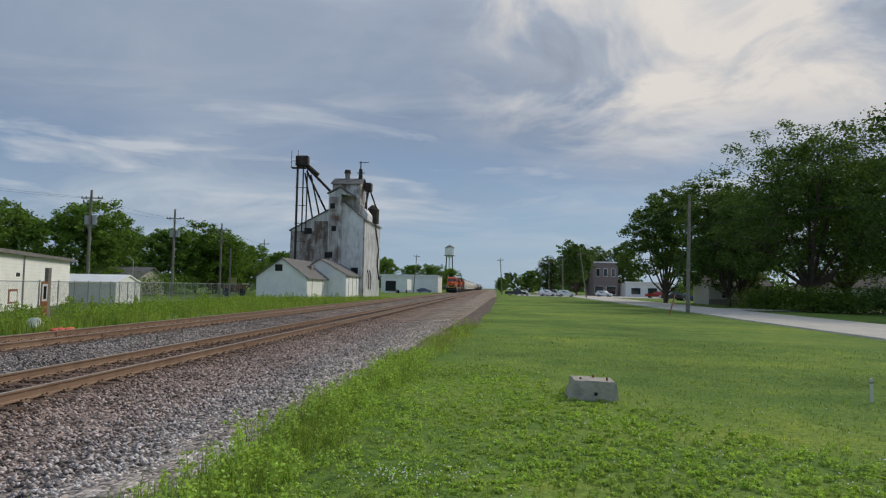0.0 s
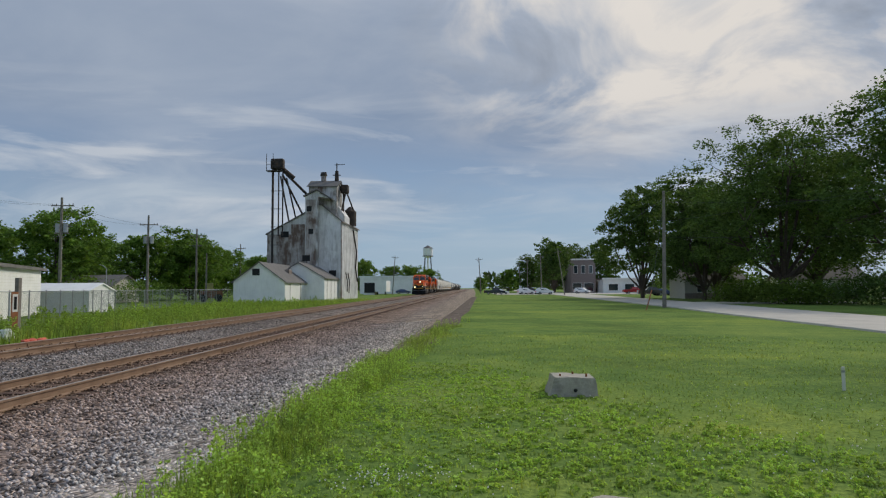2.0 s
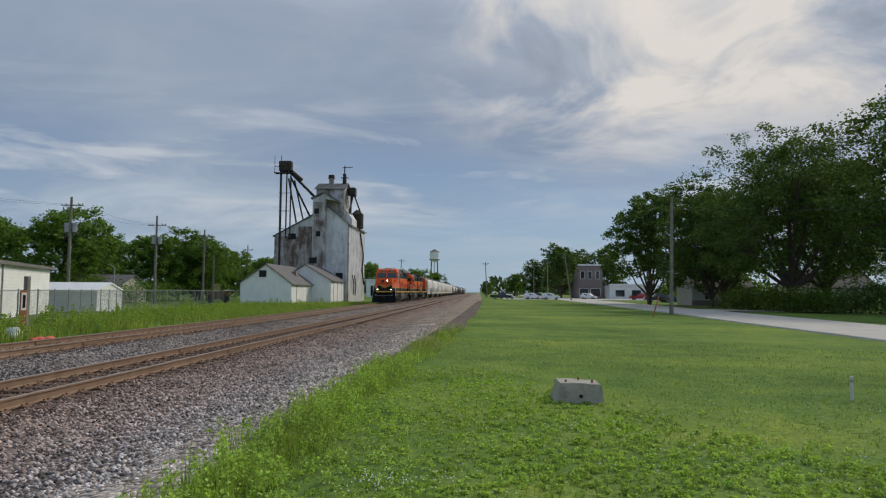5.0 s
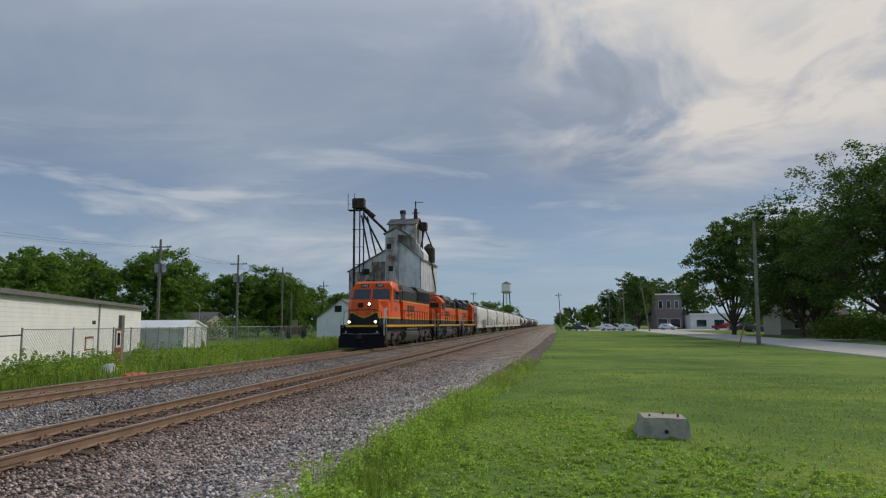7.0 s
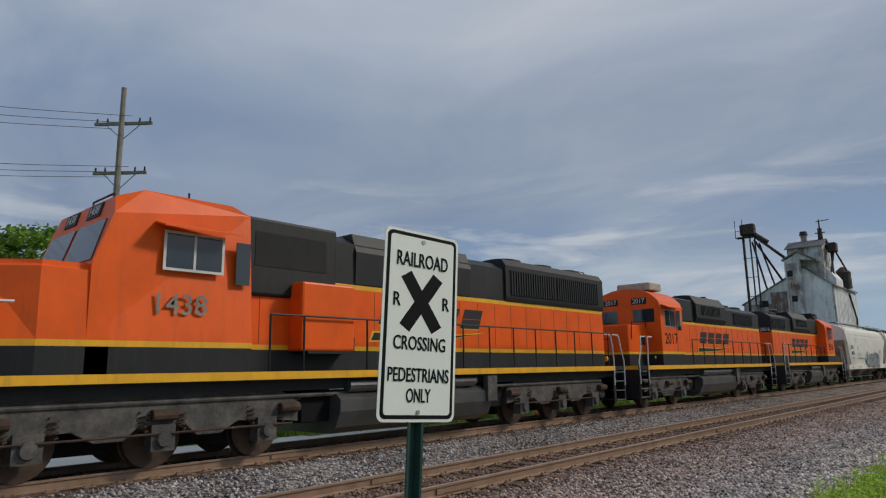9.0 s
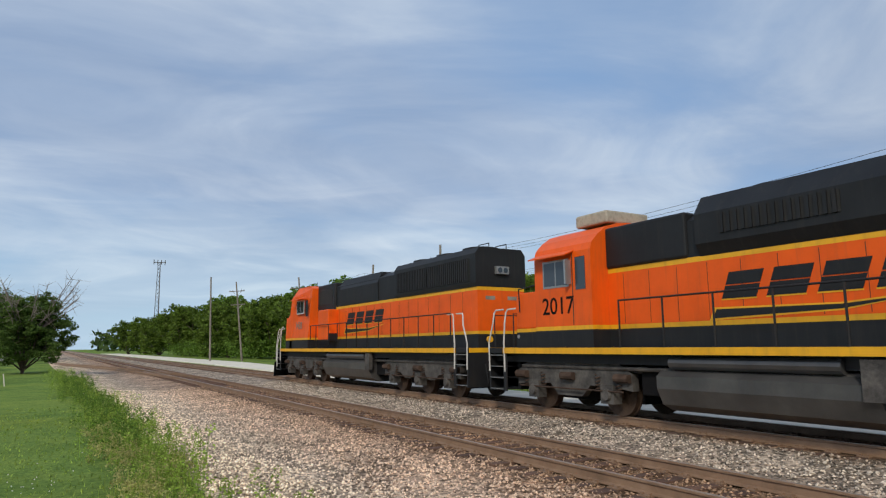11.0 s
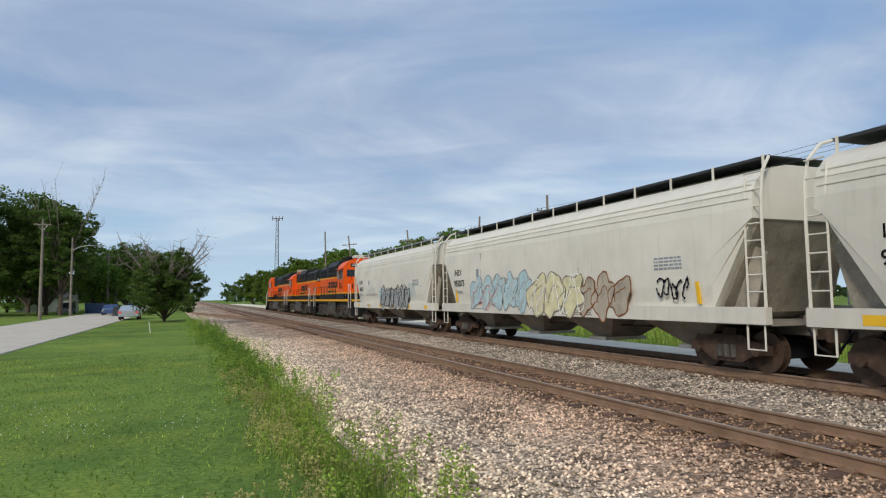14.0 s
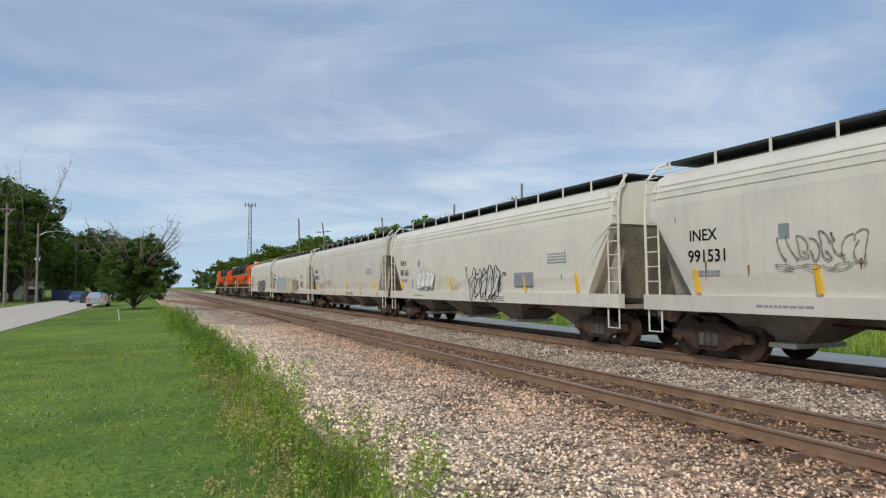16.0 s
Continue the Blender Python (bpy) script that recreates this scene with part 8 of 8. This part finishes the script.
def lawn_grass():
    rng = np.random.default_rng(8)
    n = 260000
    r = 26 * rng.random(n) ** 1.3
    r = np.where(r < 5, 5 * np.sqrt(rng.random(n)), r)
    a = np.radians(rng.uniform(-180, 180, n))
    x, y = -np.sin(a) * r, np.cos(a) * r
    keep = x > -2.1 + edge_shift(y) + 0.35 * np.sin(y * 1.7) + 0.2 * np.sin(y * 4.1)
    x, y, r = x[keep], y[keep], r[keep]
    z = np.interp(x, [-2.4, -1.2, 1, 6, 20], [-0.02, 0.03, 0.0, -0.03, -0.08]) - 0.01
    patch = 0.5 + 0.5 * np.sin(x * 1.3 + 2 * np.sin(y * 0.6)) * np.sin(y * 0.9 + x * 0.4)
    k = rng.random(len(x)) < 0.55 + 0.45 * patch
    x, y, z, r = x[k], y[k], z[k], r[k]
    blades(len(x), x, y, z, 0.025, 0.075, 0.0045 + 0.0003 * r, rng, "grass", "lawn_grass", "short uneven mown grass blades", 1.6)
    # clover heads
    n = 420
    cx, cy = [], []
    for bx, by, s in ((-0.75, 6.0, 0.28), (-0.75, 6.2, 0.4), (1.8, 8.5, 1.2), (4.5, 9.5, 1.6), (0.6, -11.5, 0.8), (2.0, -13.5, 1.2), (0.3, -6.5, 0.7), (3.5, 7.0, 1.2)):
        cx.append(rng.normal(bx, s, n // 8))
        cy.append(rng.normal(by, s * 0.7, n // 8))
    cx, cy = np.concatenate(cx), np.concatenate(cy)
    c = np.stack([cx, cy, np.full(len(cx), 0.07)], 1)
    P = (c[:, None] + 0.009 * np.array([(1, 0, 0), (0, 1, 0), (-1, 0, 0), (0, -1, 0), (0, 0, 1), (0, 0, -1)])[None]).reshape(-1, 3)
    f = np.array([(0, 1, 4), (1, 2, 4), (2, 3, 4), (3, 0, 4), (1, 0, 5), (2, 1, 5), (3, 2, 5), (0, 3, 5)])
    F = (f[None] + 6 * np.arange(len(c))[:, None, None]).reshape(-1, 3)
    tagged(raw_ob("clover_heads", P, F, "siding"), "small white clover heads in the lawn", "flowers", kind="stuff")


def weed_strip(name, spots, seed, material, label, leaf=0.019):
    """Leafy weeds: spots are (x, y, height, spread, plants)."""
    rng = np.random.default_rng(seed)
    C, Sx = [], []
    stems = bmesh.new()
    for x, y, h, sp, n in spots:
        for k in range(n):
            px, py = x + rng.normal(0, sp), y + rng.normal(0, sp)
            hh = h * (0.5 + 0.7 * rng.random())
            lx, ly = rng.normal(0, 0.12 * hh, 2)
            rod(stems, (px, py, -0.05), (px + lx, py + ly, hh), 0.0035, 0.002, 4)
            m = int(22 + 60 * hh)
            t = 0.15 + 0.85 * rng.random(m)
            a = rng.random(m) * 6.283
            rad = 0.14 * hh ** 0.6 * (1.15 - t) + 0.02
            C.append(np.stack([px + lx * t + rad * np.cos(a), py + ly * t + rad * np.sin(a), hh * t], 1))
    P, F = leaves(np.concatenate(C), rng, leaf)
    r = tagged(thing(name, pose(0, 0, 0), label, "weeds", kind="stuff"))
    part("stems", stems, material, r)
    raw_ob("leaves", P, F, material, r)


lawn_grass()
rng_w = random.Random(4)
north = [(-2.05 + float(edge_shift(y)) + rng_w.gauss(0, 0.2), y + rng_w.uniform(-0.2, 0.2), 0.36 if y < 10 else 0.26, 0.20, 9) for y in np.arange(4.6, 17, 0.32)]
north += [(-1.55 + rng_w.gauss(0, 0.3), y, 0.17, 0.3, 7) for y in np.arange(4.2, 10, 0.35)]
north += [(-2.1 + float(edge_shift(y)) + rng_w.gauss(0, 0.25), y, 0.3, 0.3, 3) for y in np.arange(15, 34, 0.8)]
rng_v = random.Random(9)
low = []
for k in range(1000):
    y = 3.9 + 11.0 * rng_v.random() ** 1.9
    x = -2.2 + 7.0 * rng_v.random() ** 1.4 * max(0.35, 1.2 - (y - 3.9) / 11)
    if abs(x - 1.07) > 0.75 or abs(y - 5.3) > 0.6:
        low.append((x, y, 0.045, 0.36, 5))
weed_strip("lawn_weeds", low, 35, "weed", "low leafy clover and broadleaf weeds in the lawn", 0.018)
weed_strip("edge_weeds", north, 31, "weed", "bright green leafy weeds along the gravel edge")
yard = [(-16.9 - (1.6 + 0.1 * y) * rng_v.random(), y, 0.55 + 0.35 * rng_v.random(), 0.5, 4) for y in 13 + 60 * np.random.default_rng(2).random(170) ** 1.3]
weed_strip("yard_weeds", yard, 37, "weed_deep", "leafy green weeds between the track and the fence", 0.045)
south = [(-2.0 + rng_w.gauss(0, 0.28), -y, 0.42, 0.25, 5) for y in np.arange(5.4, 20, 0.5)]
south += [(-1.95 + float(edge_shift(-y)) + rng_w.gauss(0, 0.3), -y, 0.55, 0.35, 5) for y in np.arange(20, 60, 0.8)]
south += [(-2.5 + rng_w.gauss(0, 0.3), -y, 0.2, 0.2, 2) for y in np.arange(4.6, 9, 0.6)]
south += [(-1.85, -8.2, 0.95, 0.05, 3), (-3.0, -7.2, 0.3, 0.08, 5), (-2.75, -6.5, 0.3, 0.1, 4), (-2.3, -7.4, 0.5, 0.1, 4), (-2.5, -6.0, 0.42, 0.12, 4), (-1.95, -9.6, 0.6, 0.12, 4), (-2.2, -11.5, 0.55, 0.2, 5), (-2.1, -13.5, 0.6, 0.25, 6), (-1.7, -6.8, 0.45, 0.15, 4)]
weed_strip("edge_weeds", south, 32, "weed_deep", "tall green weeds along the gravel edge")
belt = [(-2.0 + float(edge_shift(-y)) + rng_w.gauss(0, 0.3), -y, 0.34 + 0.3 * rng_w.random(), 0.26, 5) for y in np.arange(14, 46, 0.5)]
weed_strip("edge_weeds", belt, 34, "leaf", "dense dark green weeds along the gravel edge", 0.024)
weed_strip("dry_weeds", [(-1.6 + rng_w.gauss(0, 0.25), -y, 0.26, 0.22, 9) for y in np.arange(5.0, 18, 0.5)], 33, "weed_dry", "dry yellowed weeds at the lawn edge")


def edge_grass():
    rng = np.random.default_rng(12)
    n = 36000
    y = np.where(rng.random(n) < 0.45, 4.2 + 26 * rng.random(n) ** 1.5, -4.6 - 45 * rng.random(n) ** 1.5)
    x = -2.05 + edge_shift(y) + rng.normal(0, 0.26, n) + 0.2 * np.sin(y * 1.1)
    blades(n, x, y, np.full(n, -0.04), 0.05, 0.32, 0.004, rng, "grass", "edge_grass", "long unmown grass along the gravel edge", 0.7)
    # rough strip beyond the tracks
    n = 60000
    y = 12 + 95 * rng.random(n) ** 1.3
    x = -16.6 - (2.5 + 0.16 * y) * rng.random(n)
    tuft = np.sin(x * 2.1 + 3 * np.sin(y * 0.33)) * np.sin(y * 0.9 + 2 * np.sin(x)) > -0.35
    x, y = x[tuft], y[tuft]
    n = len(x)
    blades(n, x, y, np.full(n, -0.2), 0.12, 0.62, 0.014, rng, "grass", "rough_grass", "tall rough grass between the track and the fence", 0.5)
    n = 16000
    y = 2 - 70 * rng.random(n)
    x = -18.2 - np.interp(-y, [40, 70], [0.2, 3.5]) - 9 * rng.random(n)
    blades(n, x, y, np.full(n, -0.25), 0.15, 0.6, 0.02, rng, "grass", "rough_grass", "rough grass beyond the gravel lane", 0.5)


edge_grass()
# a switch track leaves the near track to the south
bmx = bmesh.new()
for off in (-0.75, 0.75):
    pts = [(NEAR_X + off, -48, 0.0), (NEAR_X + 1.1 + off, -62, 0.0), (NEAR_X + 3.3 + off, -80, 0.0), (NEAR_X + 6.6 + off, -100, 0.0), (NEAR_X + 10.5 + off, -122, 0.0)]
    for a, b in zip(pts, pts[1:]):
        hexa(bmx, [(a[0] - 0.035, a[1], -0.17), (a[0] + 0.035, a[1], -0.17), (b[0] + 0.035, b[1], -0.17), (b[0] - 0.035, b[1], -0.17), (a[0] - 0.035, a[1], 0.0), (a[0] + 0.035, a[1], 0.0), (b[0] + 0.035, b[1], 0.0), (b[0] - 0.035, b[1], 0.0)])
tagged(mesh_ob("siding_track", bmx, "rail"), "rusty spur rails curving off the near track", "railway track", kind="structure")


# ---- pieces: tracks and stones ----
track("railway_track", NEAR_X, NEAR_Z, "rust-brown rails on wooden ties in ballast, empty near track")
track("railway_track", FAR_X, FAR_Z, "rust-brown rails on wooden ties in ballast, the train's track")
stones()


# ---- what moves ----
# seconds, and the leading coupler's place along the track
RUN = [(0.0, 199.0), (3.5, 122.0), (7.0, 42.8), (8.2, 16.5), (10.5, -28.2), (11.0, -38.9), (11.5, -50.0), (12.0, -60.7), (12.5, -71.4), (13.0, -82.1), (13.4, -90.7), (14.0, -103.5), (14.5, -114.2), (15.0, -124.8), (16.0, -145.8)]


def motions():
    for ob, off in TRAIN:
        walk(ob, [(t, pose(FAR_X, s + off, FAR_Z)) for t, s in RUN])


    # the wheels roll: a turn for each circumference of way
    tt = [0.0]
    while tt[-1] < 15.99:
        tt.append(min(16.0, tt[-1] + 1 / 30))
    for w, r in SPUN:
        y0, x0, z0 = w.location.y, w.location.x, w.location.z
        rows = []
        for t in tt:
            s = np.interp(t, [a for a, b in RUN], [b for a, b in RUN])
            rows.append((t, pose(x0, y0, z0, math.degrees((s - RUN[0][1]) / -r) % 360)))
        walk(w, rows)


motions()
